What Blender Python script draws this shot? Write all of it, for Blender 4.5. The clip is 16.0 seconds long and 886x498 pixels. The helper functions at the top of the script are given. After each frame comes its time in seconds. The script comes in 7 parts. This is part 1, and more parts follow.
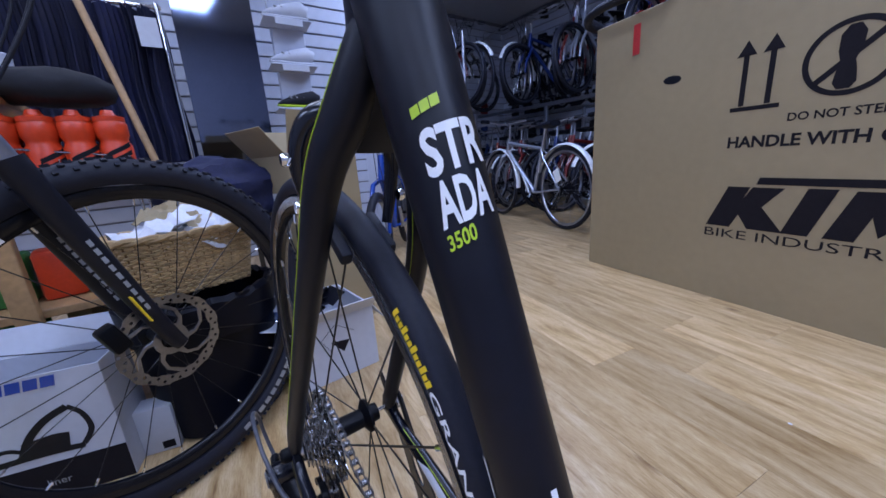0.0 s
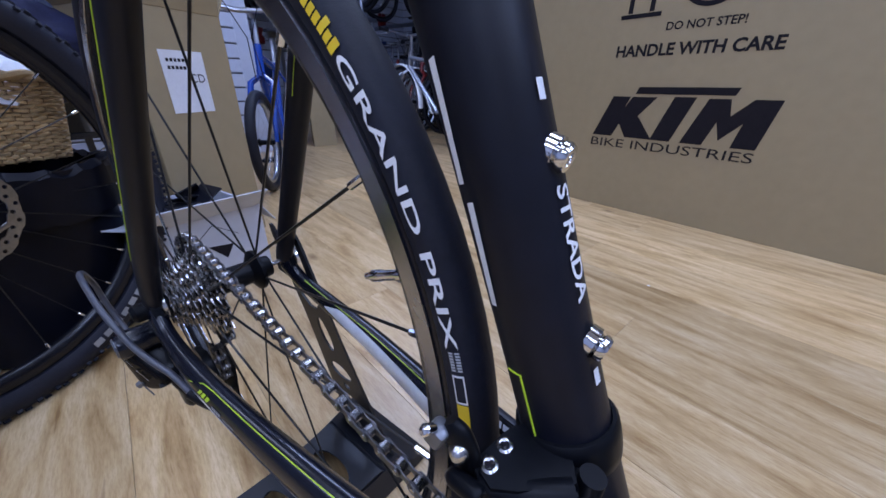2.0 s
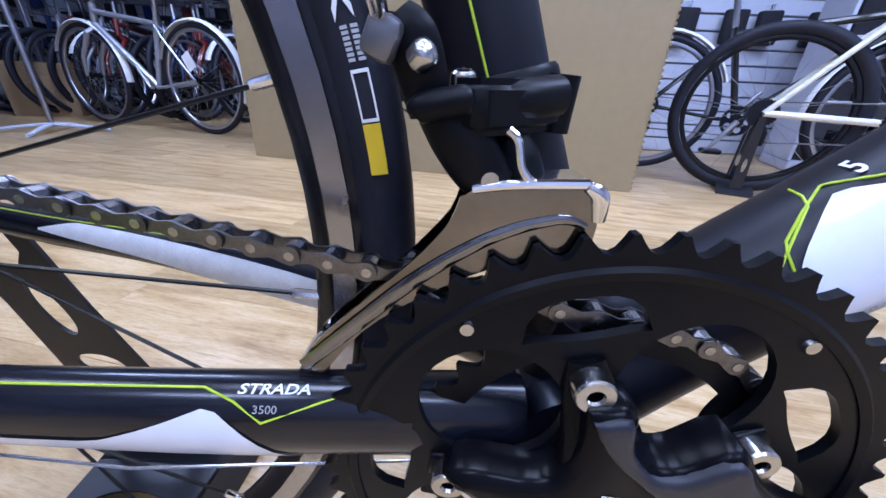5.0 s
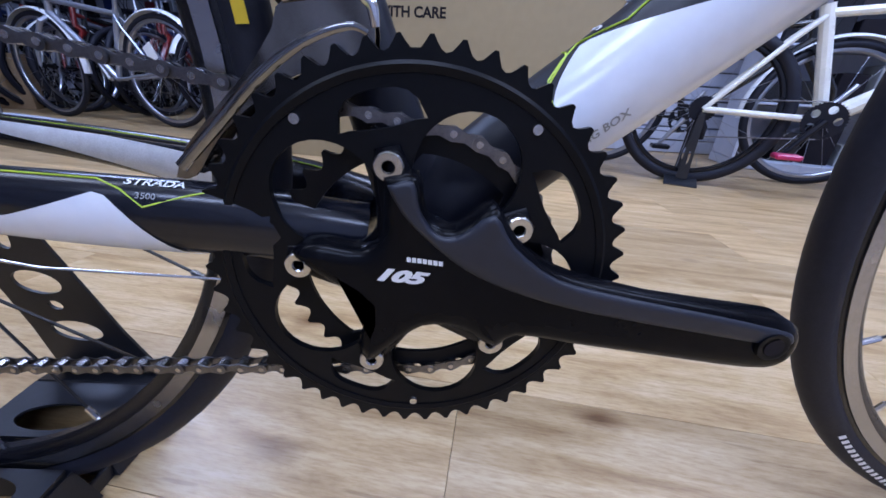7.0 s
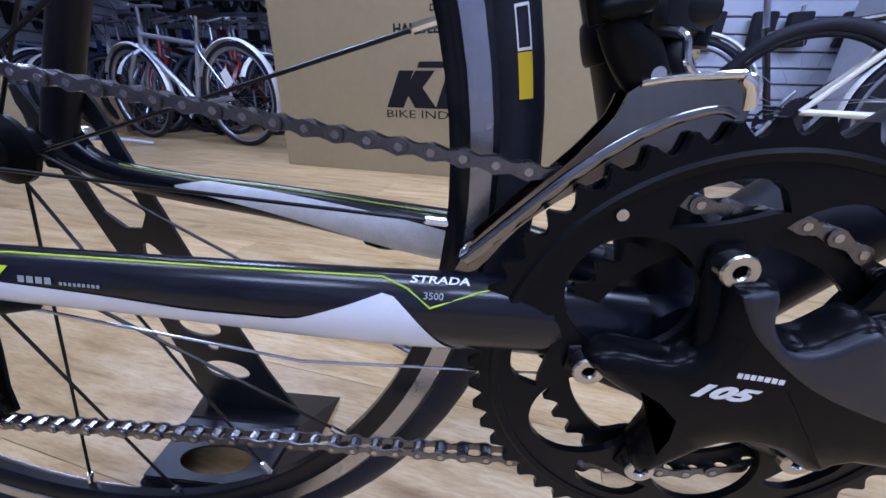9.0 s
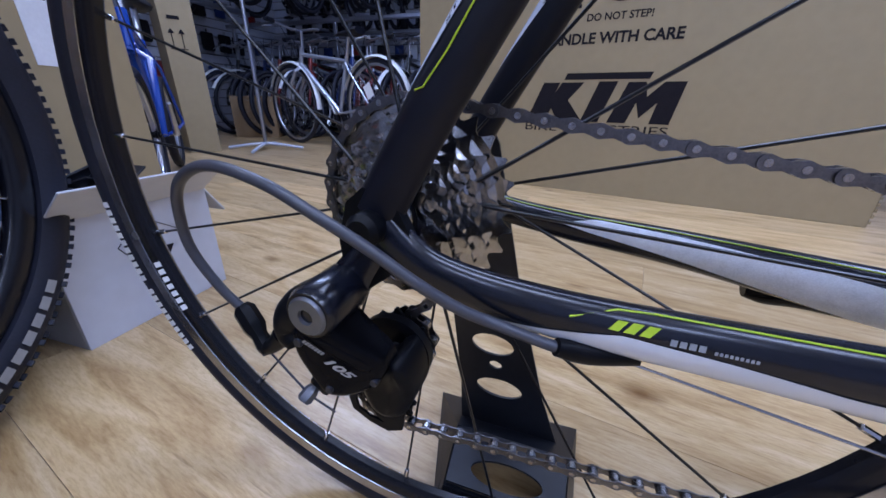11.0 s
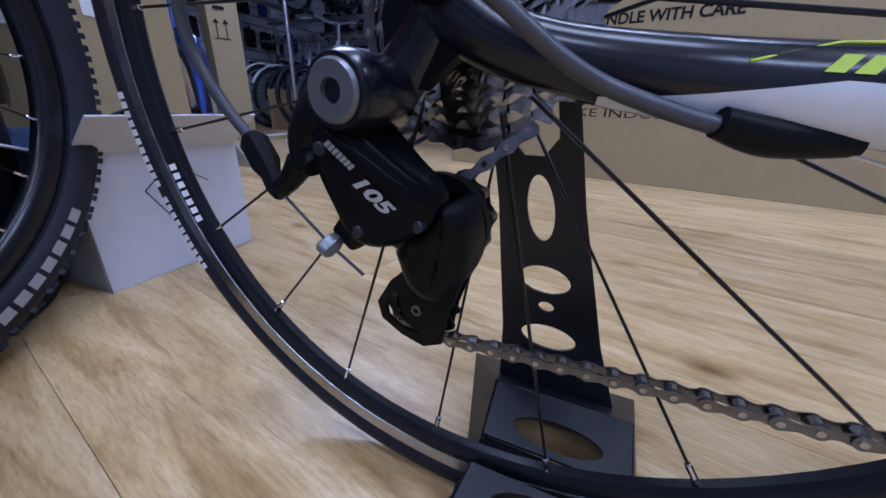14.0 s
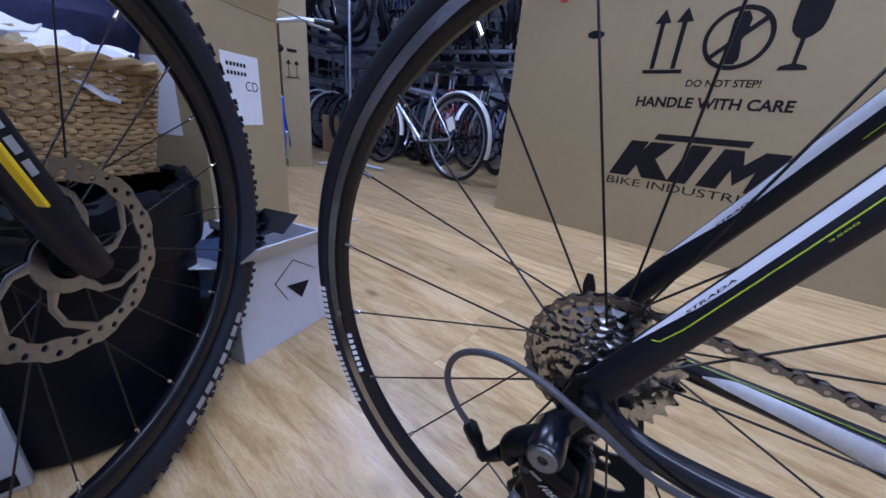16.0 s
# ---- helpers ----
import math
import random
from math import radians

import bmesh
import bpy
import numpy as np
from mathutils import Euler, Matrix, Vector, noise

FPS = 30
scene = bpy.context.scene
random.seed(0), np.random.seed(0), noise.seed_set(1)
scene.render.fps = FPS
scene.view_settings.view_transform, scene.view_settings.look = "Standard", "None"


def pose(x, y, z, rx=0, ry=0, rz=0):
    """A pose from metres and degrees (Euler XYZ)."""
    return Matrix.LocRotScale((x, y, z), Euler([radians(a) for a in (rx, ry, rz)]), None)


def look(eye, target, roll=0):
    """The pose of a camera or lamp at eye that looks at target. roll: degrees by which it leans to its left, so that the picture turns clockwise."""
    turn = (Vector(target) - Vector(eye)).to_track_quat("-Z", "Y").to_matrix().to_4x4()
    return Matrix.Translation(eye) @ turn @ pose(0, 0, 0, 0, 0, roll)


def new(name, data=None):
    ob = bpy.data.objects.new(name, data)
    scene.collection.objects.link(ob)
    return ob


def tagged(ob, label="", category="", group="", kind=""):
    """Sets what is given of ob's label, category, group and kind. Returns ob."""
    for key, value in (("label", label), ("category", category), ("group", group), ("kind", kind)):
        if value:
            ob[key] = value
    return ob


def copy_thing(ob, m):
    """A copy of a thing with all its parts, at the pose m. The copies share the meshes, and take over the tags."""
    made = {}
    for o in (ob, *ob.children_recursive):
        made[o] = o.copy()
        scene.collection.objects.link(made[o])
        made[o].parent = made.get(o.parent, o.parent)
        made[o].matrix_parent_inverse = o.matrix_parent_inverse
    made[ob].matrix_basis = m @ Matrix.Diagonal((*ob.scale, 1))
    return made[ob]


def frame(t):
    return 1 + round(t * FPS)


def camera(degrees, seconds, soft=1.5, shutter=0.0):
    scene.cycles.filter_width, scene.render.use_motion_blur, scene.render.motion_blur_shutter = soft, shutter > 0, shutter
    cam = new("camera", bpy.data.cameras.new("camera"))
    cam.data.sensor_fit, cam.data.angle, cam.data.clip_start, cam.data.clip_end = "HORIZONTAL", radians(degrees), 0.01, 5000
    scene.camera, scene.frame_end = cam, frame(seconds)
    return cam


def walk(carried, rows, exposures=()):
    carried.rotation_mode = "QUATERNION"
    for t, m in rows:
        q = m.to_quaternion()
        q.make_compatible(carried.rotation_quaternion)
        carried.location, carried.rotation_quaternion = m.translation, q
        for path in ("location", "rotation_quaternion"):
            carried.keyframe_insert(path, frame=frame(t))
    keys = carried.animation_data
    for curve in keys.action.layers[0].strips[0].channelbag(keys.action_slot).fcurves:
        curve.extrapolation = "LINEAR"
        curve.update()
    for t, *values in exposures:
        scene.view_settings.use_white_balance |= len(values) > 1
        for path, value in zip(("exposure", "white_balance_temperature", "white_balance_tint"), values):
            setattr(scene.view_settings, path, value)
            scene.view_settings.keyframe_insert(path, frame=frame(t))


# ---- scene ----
PATH = [
    (0, (0.0069, -0.1091, 0.6772), (-0.7864, 0.4444, 0.4234), -4.15),
    (0.5, (-0.0019, -0.1158, 0.6258), (-0.7609, 0.4751, 0.3521), -4.74),
    (1, (-0.0242, -0.1169, 0.5936), (-0.7431, 0.5019, 0.2768), -3.37),
    (1.5, (-0.0158, -0.1179, 0.5646), (-0.6863, 0.5344, 0.2114), -2.00),
    (2, (-0.0210, -0.1125, 0.5264), (-0.5875, 0.5945, 0.1030), 0.12),
    (2.5, (-0.0340, -0.1242, 0.4985), (-0.4691, 0.6484, 0.0361), 1.74),
    (3, (-0.0593, -0.1365, 0.4710), (-0.3801, 0.6740, -0.0189), 1.45),
    (3.2, (-0.0637, -0.1418, 0.4631), (-0.3450, 0.6924, -0.0114), 1.73),
    (5.3, (-0.0562, -0.1384, 0.3877), (-0.0712, 0.7771, -0.0144), 2.94),
    (5.5, (-0.0517, -0.1528, 0.3778), (-0.0674, 0.7788, 0.0147), 3.26),
    (6, (-0.0323, -0.1682, 0.3530), (-0.0326, 0.7499, -0.0433), 3.97),
    (6.5, (-0.0055, -0.1826, 0.3349), (0.0128, 0.7268, -0.0807), 4.11),
    (7, (0.0075, -0.2086, 0.3468), (0.0415, 0.7042, -0.0603), 3.76),
    (7.5, (0.0182, -0.2320, 0.3596), (0.0748, 0.6765, -0.0545), 2.64),
    (8, (-0.0131, -0.2382, 0.3574), (-0.0199, 0.6656, -0.0705), 2.80),
    (8.5, (-0.0625, -0.2133, 0.3589), (-0.1382, 0.6921, -0.0588), 2.95),
    (9, (-0.1069, -0.1767, 0.3702), (-0.1825, 0.7386, -0.0254), 1.32),
    (9.5, (-0.1533, -0.1771, 0.3774), (-0.2602, 0.7265, -0.0374), 1.05),
    (10, (-0.2107, -0.1920, 0.3930), (-0.4206, 0.6930, -0.0226), -1.51),
    (10.2, (-0.2390, -0.1966, 0.3986), (-0.4667, 0.6869, -0.0108), -1.05),
    (12.3, (-0.3736, -0.2200, 0.3507), (-0.7619, 0.6331, 0.0023), 2.23),
    (12.5, (-0.3718, -0.2188, 0.3445), (-0.7602, 0.6369, 0.0027), 2.33),
    (13, (-0.3654, -0.2088, 0.3201), (-0.7593, 0.6502, -0.0071), 2.28),
    (13.5, (-0.3611, -0.1965, 0.2932), (-0.7485, 0.6618, -0.0434), 1.72),
    (14, (-0.3463, -0.1990, 0.2942), (-0.7132, 0.6529, -0.0796), 1.85),
    (14.5, (-0.3475, -0.2018, 0.3550), (-0.7293, 0.6576, 0.0149), 2.18),
    (15, (-0.3779, -0.2225, 0.4065), (-0.7737, 0.6301, 0.0654), 4.16),
    (15.5, (-0.4095, -0.2639, 0.4509), (-0.8300, 0.5745, 0.1041), 5.19),
    (16, (-0.4173, -0.2943, 0.5090), (-0.8503, 0.5364, 0.1591), 5.04),
]
cam = camera(103.0, 16.0, soft=1.6)
walk(cam, [(t, look(eye, target, roll)) for t, eye, target, roll in PATH], exposures=[(0.0, -0.22), (1.0, -0.12), (2.5, -0.24), (3.2, -0.14), (5.5, 0.55), (6.0, 0.42), (6.5, 0.30), (7.0, 0.14), (7.5, -0.02), (8.0, -0.16), (8.5, -0.06), (9.0, 0.18), (9.5, 0.22), (10.2, 0.06), (12.5, -0.08), (13.5, -0.12), (16.0, -0.12)])

# ---- world and lamps ----
world = bpy.data.worlds.new("world")
scene.world = world
world.use_nodes = True
world.node_tree.nodes["Background"].inputs[0].default_value = (0.75, 0.85, 1.0, 1)
world.node_tree.nodes["Background"].inputs[1].default_value = 0.05

CEIL = 2.75


def area_lamp(x, y, sx, sy, watts, colour):
    data = bpy.data.lights.new("tube_light", "AREA")
    data.shape, data.size, data.size_y, data.energy, data.color = "RECTANGLE", sx, sy, watts, colour
    ob = new("panel_lamp", data)
    ob.matrix_world = pose(x, y, CEIL - 0.07)
    return ob


# the last two, at y -2.3, are added fill brightening sides that face -y
LAMPS = [(-2.0, -0.4, 9), (-0.2, -0.6, 20), (1.7, -0.5, 22), (-2.0, 1.9, 42), (0.1, 1.0, 20), (1.9, 0.8, 36), (-0.9, -2.3, 26), (1.3, -2.3, 28)]
for lx, ly, watts in LAMPS:
    area_lamp(lx, ly, 1.15, 0.55, watts * 1.20, (0.385, 0.530, 1.03))


# ---- materials ----
def material(name, build):
    m = bpy.data.materials.new(name)
    m.use_nodes = True
    nt = m.node_tree
    bsdf = nt.nodes["Principled BSDF"]
    build(nt, bsdf)
    return m


def node(nt, kind, **inputs):
    n = nt.nodes.new(kind)
    for k, v in inputs.items():
        n.inputs[k.replace("_", " ")].default_value = v
    return n


def plain(name, colour, rough=0.5, metal=0.0, vary=0.12, scale=14.0, bump=0.0, bump_scale=200.0, coat=0.0, rough_vary=0.15, spread=0.0, spec=0.5):
    """Base colour with blotches at two scales, uneven gloss and fine relief."""
    def build(nt, b):
        tc = nt.nodes.new("ShaderNodeTexCoord")
        n1 = node(nt, "ShaderNodeTexNoise", Scale=scale, Detail=6.0)
        n2 = node(nt, "ShaderNodeTexNoise", Scale=scale * 9, Detail=3.0)
        nt.links.new(tc.outputs["Object"], n1.inputs["Vector"])
        nt.links.new(tc.outputs["Object"], n2.inputs["Vector"])
        mix = node(nt, "ShaderNodeMath")
        mix.operation = "ADD"
        nt.links.new(n1.outputs["Fac"], mix.inputs[0])
        nt.links.new(n2.outputs["Fac"], mix.inputs[1])
        ramp = nt.nodes.new("ShaderNodeValToRGB")
        ramp.color_ramp.elements[0].position, ramp.color_ramp.elements[1].position = 0.35, 0.7
        half = node(nt, "ShaderNodeMath")
        half.operation = "MULTIPLY"
        half.inputs[1].default_value = 0.5
        nt.links.new(mix.outputs[0], half.inputs[0])
        nt.links.new(half.outputs[0], ramp.inputs["Fac"])
        lo, hi = 1 - vary, 1 + vary
        ramp.color_ramp.elements[0].color = (*[min(1, c * lo) for c in colour], 1)
        ramp.color_ramp.elements[1].color = (*[min(1, c * hi) for c in colour], 1)
        out = ramp.outputs["Color"]
        if spread:
            info = nt.nodes.new("ShaderNodeObjectInfo")
            hsv = nt.nodes.new("ShaderNodeHueSaturation")
            mr = node(nt, "ShaderNodeMapRange")
            mr.inputs["To Min"].default_value, mr.inputs["To Max"].default_value = 1 - spread, 1 + spread
            nt.links.new(info.outputs["Random"], mr.inputs["Value"])
            nt.links.new(mr.outputs[0], hsv.inputs["Value"])
            nt.links.new(out, hsv.inputs["Color"])
            out = hsv.outputs["Color"]
        nt.links.new(out, b.inputs["Base Color"])
        rr = node(nt, "ShaderNodeMapRange")
        rr.inputs["To Min"].default_value, rr.inputs["To Max"].default_value = max(0.03, rough * (1 - rough_vary)), min(1, rough * (1 + rough_vary))
        nt.links.new(n1.outputs["Fac"], rr.inputs["Value"])
        nt.links.new(rr.outputs[0], b.inputs["Roughness"])
        b.inputs["Metallic"].default_value = metal
        b.inputs["Specular IOR Level"].default_value = spec
        b.inputs["Coat Weight"].default_value = coat
        b.inputs["Coat Roughness"].default_value = 0.08
        if bump:
            nb = node(nt, "ShaderNodeTexNoise", Scale=bump_scale, Detail=4.0)
            nt.links.new(tc.outputs["Object"], nb.inputs["Vector"])
            bn = node(nt, "ShaderNodeBump", Strength=bump, Distance=0.001)
            nt.links.new(nb.outputs["Fac"], bn.inputs["Height"])
            nt.links.new(bn.outputs[0], b.inputs["Normal"])
    return material(name, build)


M = {}
M["matt_black"] = plain("matt_black", (0.0055, 0.006, 0.011), 0.42, vary=0.25, scale=8, bump=0.05, bump_scale=900, spec=0.28)
M["gloss_black"] = plain("gloss_black", (0.005, 0.006, 0.011), 0.24, vary=0.25, scale=8, coat=0.15, spec=0.4)
M["white_paint"] = plain("white_paint", (0.72, 0.75, 0.82), 0.25, vary=0.04, coat=0.3)
M["lime"] = plain("lime", (0.46, 0.62, 0.03), 0.4, vary=0.06)
M["decal_white"] = plain("decal_white", (0.8, 0.8, 0.8), 0.45, vary=0.04)
M["decal_grey"] = plain("decal_grey", (0.28, 0.29, 0.3), 0.5, vary=0.06)
M["decal_pale"] = plain("decal_pale", (0.45, 0.46, 0.48), 0.5, vary=0.06)
M["decal_yellow"] = plain("decal_yellow", (0.8, 0.55, 0.02), 0.5, vary=0.06)
M["rubber"] = plain("rubber", (0.011, 0.0122, 0.021), 0.6, vary=0.25, scale=30, bump=0.15, bump_scale=600, spec=0.3)
M["rim_black"] = plain("rim_black", (0.006, 0.0062, 0.009), 0.26, vary=0.2, coat=0.1, spec=0.3)
M["brake_track"] = plain("brake_track", (0.42, 0.42, 0.45), 0.26, metal=1.0, vary=0.12, scale=40, bump=0.06, bump_scale=1500)
M["spoke_black"] = plain("spoke_black", (0.012, 0.012, 0.013), 0.3, metal=0.4)
M["steel"] = plain("steel", (0.55, 0.54, 0.53), 0.24, metal=1.0, vary=0.15, scale=40)
M["dark_steel"] = plain("dark_steel", (0.24, 0.24, 0.245), 0.14, metal=1.0, vary=0.15, scale=30)
M["cage_steel"] = plain("cage_steel", (0.20, 0.185, 0.17), 0.13, metal=1.0, vary=0.12, scale=30)
M["chrome"] = plain("chrome", (0.75, 0.75, 0.76), 0.1, metal=1.0, vary=0.08, scale=30)
M["sprocket"] = plain("sprocket", (0.40, 0.39, 0.38), 0.17, metal=1.0, vary=0.25, scale=60)
M["disc_steel"] = plain("disc_steel", (0.28, 0.28, 0.30), 0.30, metal=1.0, vary=0.15, scale=40)
M["pin_steel"] = plain("pin_steel", (0.42, 0.41, 0.41), 0.26, metal=1.0, vary=0.2, scale=120)
M["chain_steel"] = plain("chain_steel", (0.17, 0.167, 0.175), 0.30, metal=1.0, vary=0.25, scale=120)
M["anodised_black"] = plain("anodised_black", (0.004, 0.0044, 0.006), 0.38, vary=0.2, scale=30, spec=0.13)
M["crank_black"] = plain("crank_black", (0.0035, 0.0036, 0.005), 0.24, vary=0.2, spec=0.10)
M["crank_grey"] = plain("crank_grey", (0.017, 0.019, 0.028), 0.40, vary=0.15, spec=0.4)
M["bolt_grey"] = plain("bolt_grey", (0.17, 0.175, 0.19), 0.35, metal=0.7, vary=0.15)
M["cable"] = plain("cable", (0.06, 0.062, 0.075), 0.35, vary=0.15)
M["stand_metal"] = plain("stand_metal", (0.010, 0.011, 0.015), 0.42, vary=0.3, scale=14, bump=0.08, bump_scale=700)
M["white_pattern"] = plain("white_pattern", (0.72, 0.74, 0.78), 0.3, vary=0.14, scale=110)


def wood_floor(nt, b):
    tc = nt.nodes.new("ShaderNodeTexCoord")
    info = nt.nodes.new("ShaderNodeObjectInfo")
    geo = nt.nodes.new("ShaderNodeNewGeometry")
    pos = geo.outputs["Position"]
    off = nt.nodes.new("ShaderNodeVectorMath")
    off.operation = "SCALE"
    comb = nt.nodes.new("ShaderNodeCombineXYZ")
    nt.links.new(info.outputs["Random"], comb.inputs[0])
    nt.links.new(info.outputs["Random"], comb.inputs[1])
    nt.links.new(comb.outputs[0], off.inputs[0])
    off.inputs["Scale"].default_value = 37.0
    add = nt.nodes.new("ShaderNodeVectorMath")
    nt.links.new(pos, add.inputs[0])
    nt.links.new(off.outputs[0], add.inputs[1])
    rot = nt.nodes.new("ShaderNodeMapping")
    rot.inputs["Rotation"].default_value = (0, 0, radians(-FLOOR_TURN))
    nt.links.new(add.outputs[0], rot.inputs["Vector"])
    stretch = nt.nodes.new("ShaderNodeMapping")
    stretch.inputs["Scale"].default_value = (2.0, 13.0, 1)
    nt.links.new(rot.outputs[0], stretch.inputs["Vector"])
    n1 = node(nt, "ShaderNodeTexNoise", Scale=2.2, Detail=8.0, Roughness=0.6, Distortion=0.6)
    n2 = node(nt, "ShaderNodeTexNoise", Scale=22.0, Detail=6.0, Roughness=0.7)
    nt.links.new(stretch.outputs[0], n1.inputs["Vector"])
    nt.links.new(stretch.outputs[0], n2.inputs["Vector"])
    ramp = nt.nodes.new("ShaderNodeValToRGB")
    e = ramp.color_ramp.elements
    e[0].position, e[0].color = 0.29, (0.34, 0.198, 0.085, 1)
    e[1].position, e[1].color = 0.70, (0.72, 0.55, 0.345, 1)
    mid = ramp.color_ramp.elements.new(0.48)
    mid.color = (0.565, 0.392, 0.208, 1)
    nt.links.new(n1.outputs["Fac"], ramp.inputs["Fac"])
    fine = nt.nodes.new("ShaderNodeValToRGB")
    fine.color_ramp.elements[0].position, fine.color_ramp.elements[0].color = 0.36, (0.74, 0.66, 0.58, 1)
    fine.color_ramp.elements[1].position, fine.color_ramp.elements[1].color = 0.56, (1, 1, 1, 1)
    nt.links.new(n2.outputs["Fac"], fine.inputs["Fac"])
    mul = nt.nodes.new("ShaderNodeMix")
    mul.data_type, mul.blend_type = "RGBA", "MULTIPLY"
    mul.inputs[0].default_value = 0.75
    nt.links.new(ramp.outputs["Color"], mul.inputs[6])
    nt.links.new(fine.outputs["Color"], mul.inputs[7])
    # short dark pores along the grain
    pore_map = nt.nodes.new("ShaderNodeMapping")
    pore_map.inputs["Scale"].default_value = (9.0, 120.0, 1)
    nt.links.new(rot.outputs[0], pore_map.inputs["Vector"])
    n3 = node(nt, "ShaderNodeTexNoise", Scale=1.0, Detail=2.0, Roughness=0.5, Distortion=0.4)
    nt.links.new(pore_map.outputs[0], n3.inputs["Vector"])
    pore = nt.nodes.new("ShaderNodeValToRGB")
    pore.color_ramp.elements[0].position, pore.color_ramp.elements[0].color = 0.27, (0.42, 0.32, 0.24, 1)
    pore.color_ramp.elements[1].position, pore.color_ramp.elements[1].color = 0.34, (1, 1, 1, 1)
    nt.links.new(n3.outputs["Fac"], pore.inputs["Fac"])
    mul3 = nt.nodes.new("ShaderNodeMix")
    mul3.data_type, mul3.blend_type = "RGBA", "MULTIPLY"
    mul3.inputs[0].default_value = 0.45
    nt.links.new(mul.outputs[2], mul3.inputs[6])
    nt.links.new(pore.outputs["Color"], mul3.inputs[7])
    mul = mul3
    # dark knots with a shape of their own
    kn = node(nt, "ShaderNodeTexVoronoi", Scale=3.1, Randomness=1.0)
    kmap = nt.nodes.new("ShaderNodeMapping")
    kmap.inputs["Scale"].default_value = (1.0, 1.9, 1)
    nt.links.new(rot.outputs[0], kmap.inputs["Vector"])
    nt.links.new(kmap.outputs[0], kn.inputs["Vector"])
    kr = nt.nodes.new("ShaderNodeValToRGB")
    kr.color_ramp.elements[0].position, kr.color_ramp.elements[0].color = 0.02, (0.30, 0.18, 0.09, 1)
    kr.color_ramp.elements[1].position, kr.color_ramp.elements[1].color = 0.12, (1, 1, 1, 1)
    nt.links.new(kn.outputs["Distance"], kr.inputs["Fac"])
    mul2 = nt.nodes.new("ShaderNodeMix")
    mul2.data_type, mul2.blend_type = "RGBA", "MULTIPLY"
    mul2.inputs[0].default_value = 0.85
    nt.links.new(mul.outputs[2], mul2.inputs[6])
    nt.links.new(kr.outputs["Color"], mul2.inputs[7])
    hsv = nt.nodes.new("ShaderNodeHueSaturation")
    hsv.inputs["Saturation"].default_value = 1.05
    hsv.inputs["Hue"].default_value = 0.502
    mr = node(nt, "ShaderNodeMapRange")
    mr.inputs["To Min"].default_value, mr.inputs["To Max"].default_value = 0.74, 1.1
    nt.links.new(info.outputs["Random"], mr.inputs["Value"])
    nt.links.new(mr.outputs[0], hsv.inputs["Value"])
    nt.links.new(mul2.outputs[2], hsv.inputs["Color"])
    nt.links.new(hsv.outputs["Color"], b.inputs["Base Color"])
    rr = node(nt, "ShaderNodeMapRange")
    rr.inputs["To Min"].default_value, rr.inputs["To Max"].default_value = 0.24, 0.42
    nt.links.new(n2.outputs["Fac"], rr.inputs["Value"])
    nt.links.new(rr.outputs[0], b.inputs["Roughness"])
    bn = node(nt, "ShaderNodeBump", Strength=0.08, Distance=0.002)
    nt.links.new(n2.outputs["Fac"], bn.inputs["Height"])
    nt.links.new(bn.outputs[0], b.inputs["Normal"])


FLOOR_TURN = -9.8
M["wood_floor"] = material("wood_floor", wood_floor)
M["floor_joint"] = plain("floor_joint", (0.22, 0.14, 0.07), 0.6)
M["cardboard"] = plain("cardboard", (0.325, 0.252, 0.142), 0.72, vary=0.06, scale=3, bump=0.12, bump_scale=350)
M["cardboard_dark"] = plain("cardboard_dark", (0.3, 0.2, 0.11), 0.78, vary=0.1, scale=4, bump=0.12, bump_scale=350)
M["print_black"] = plain("print_black", (0.014, 0.012, 0.015), 0.7, vary=0.2, scale=30, spec=0.12)
M["wall_white"] = plain("wall_white", (0.50, 0.53, 0.62), 0.55, vary=0.05, scale=3, bump=0.05, bump_scale=200)
M["slat"] = plain("slat", (0.52, 0.55, 0.64), 0.4, vary=0.05, scale=3)
M["groove"] = plain("groove", (0.2, 0.2, 0.22), 0.6)
M["ceiling_tile"] = plain("ceiling_tile", (0.7, 0.7, 0.7), 0.9, vary=0.05, bump=0.3, bump_scale=120)


# ---- mesh helpers ----
def add_box(bm, sx, sy, sz, m=None, bevel=0.0, seg=1):
    """A box centred on the origin of m."""
    r = bmesh.ops.create_cube(bm, size=1.0)
    bmesh.ops.scale(bm, vec=(sx, sy, sz), verts=r["verts"])
    vs = r["verts"]
    if bevel:
        edges = list({e for v in vs for e in v.link_edges})
        o = bmesh.ops.bevel(bm, geom=edges, offset=bevel, segments=seg, affect="EDGES", profile=0.5)
        vs = list({v for f in o["faces"] for v in f.verts} | {v for v in vs if v.is_valid})
    if m is not None:
        bmesh.ops.transform(bm, matrix=m, verts=vs)
    return vs


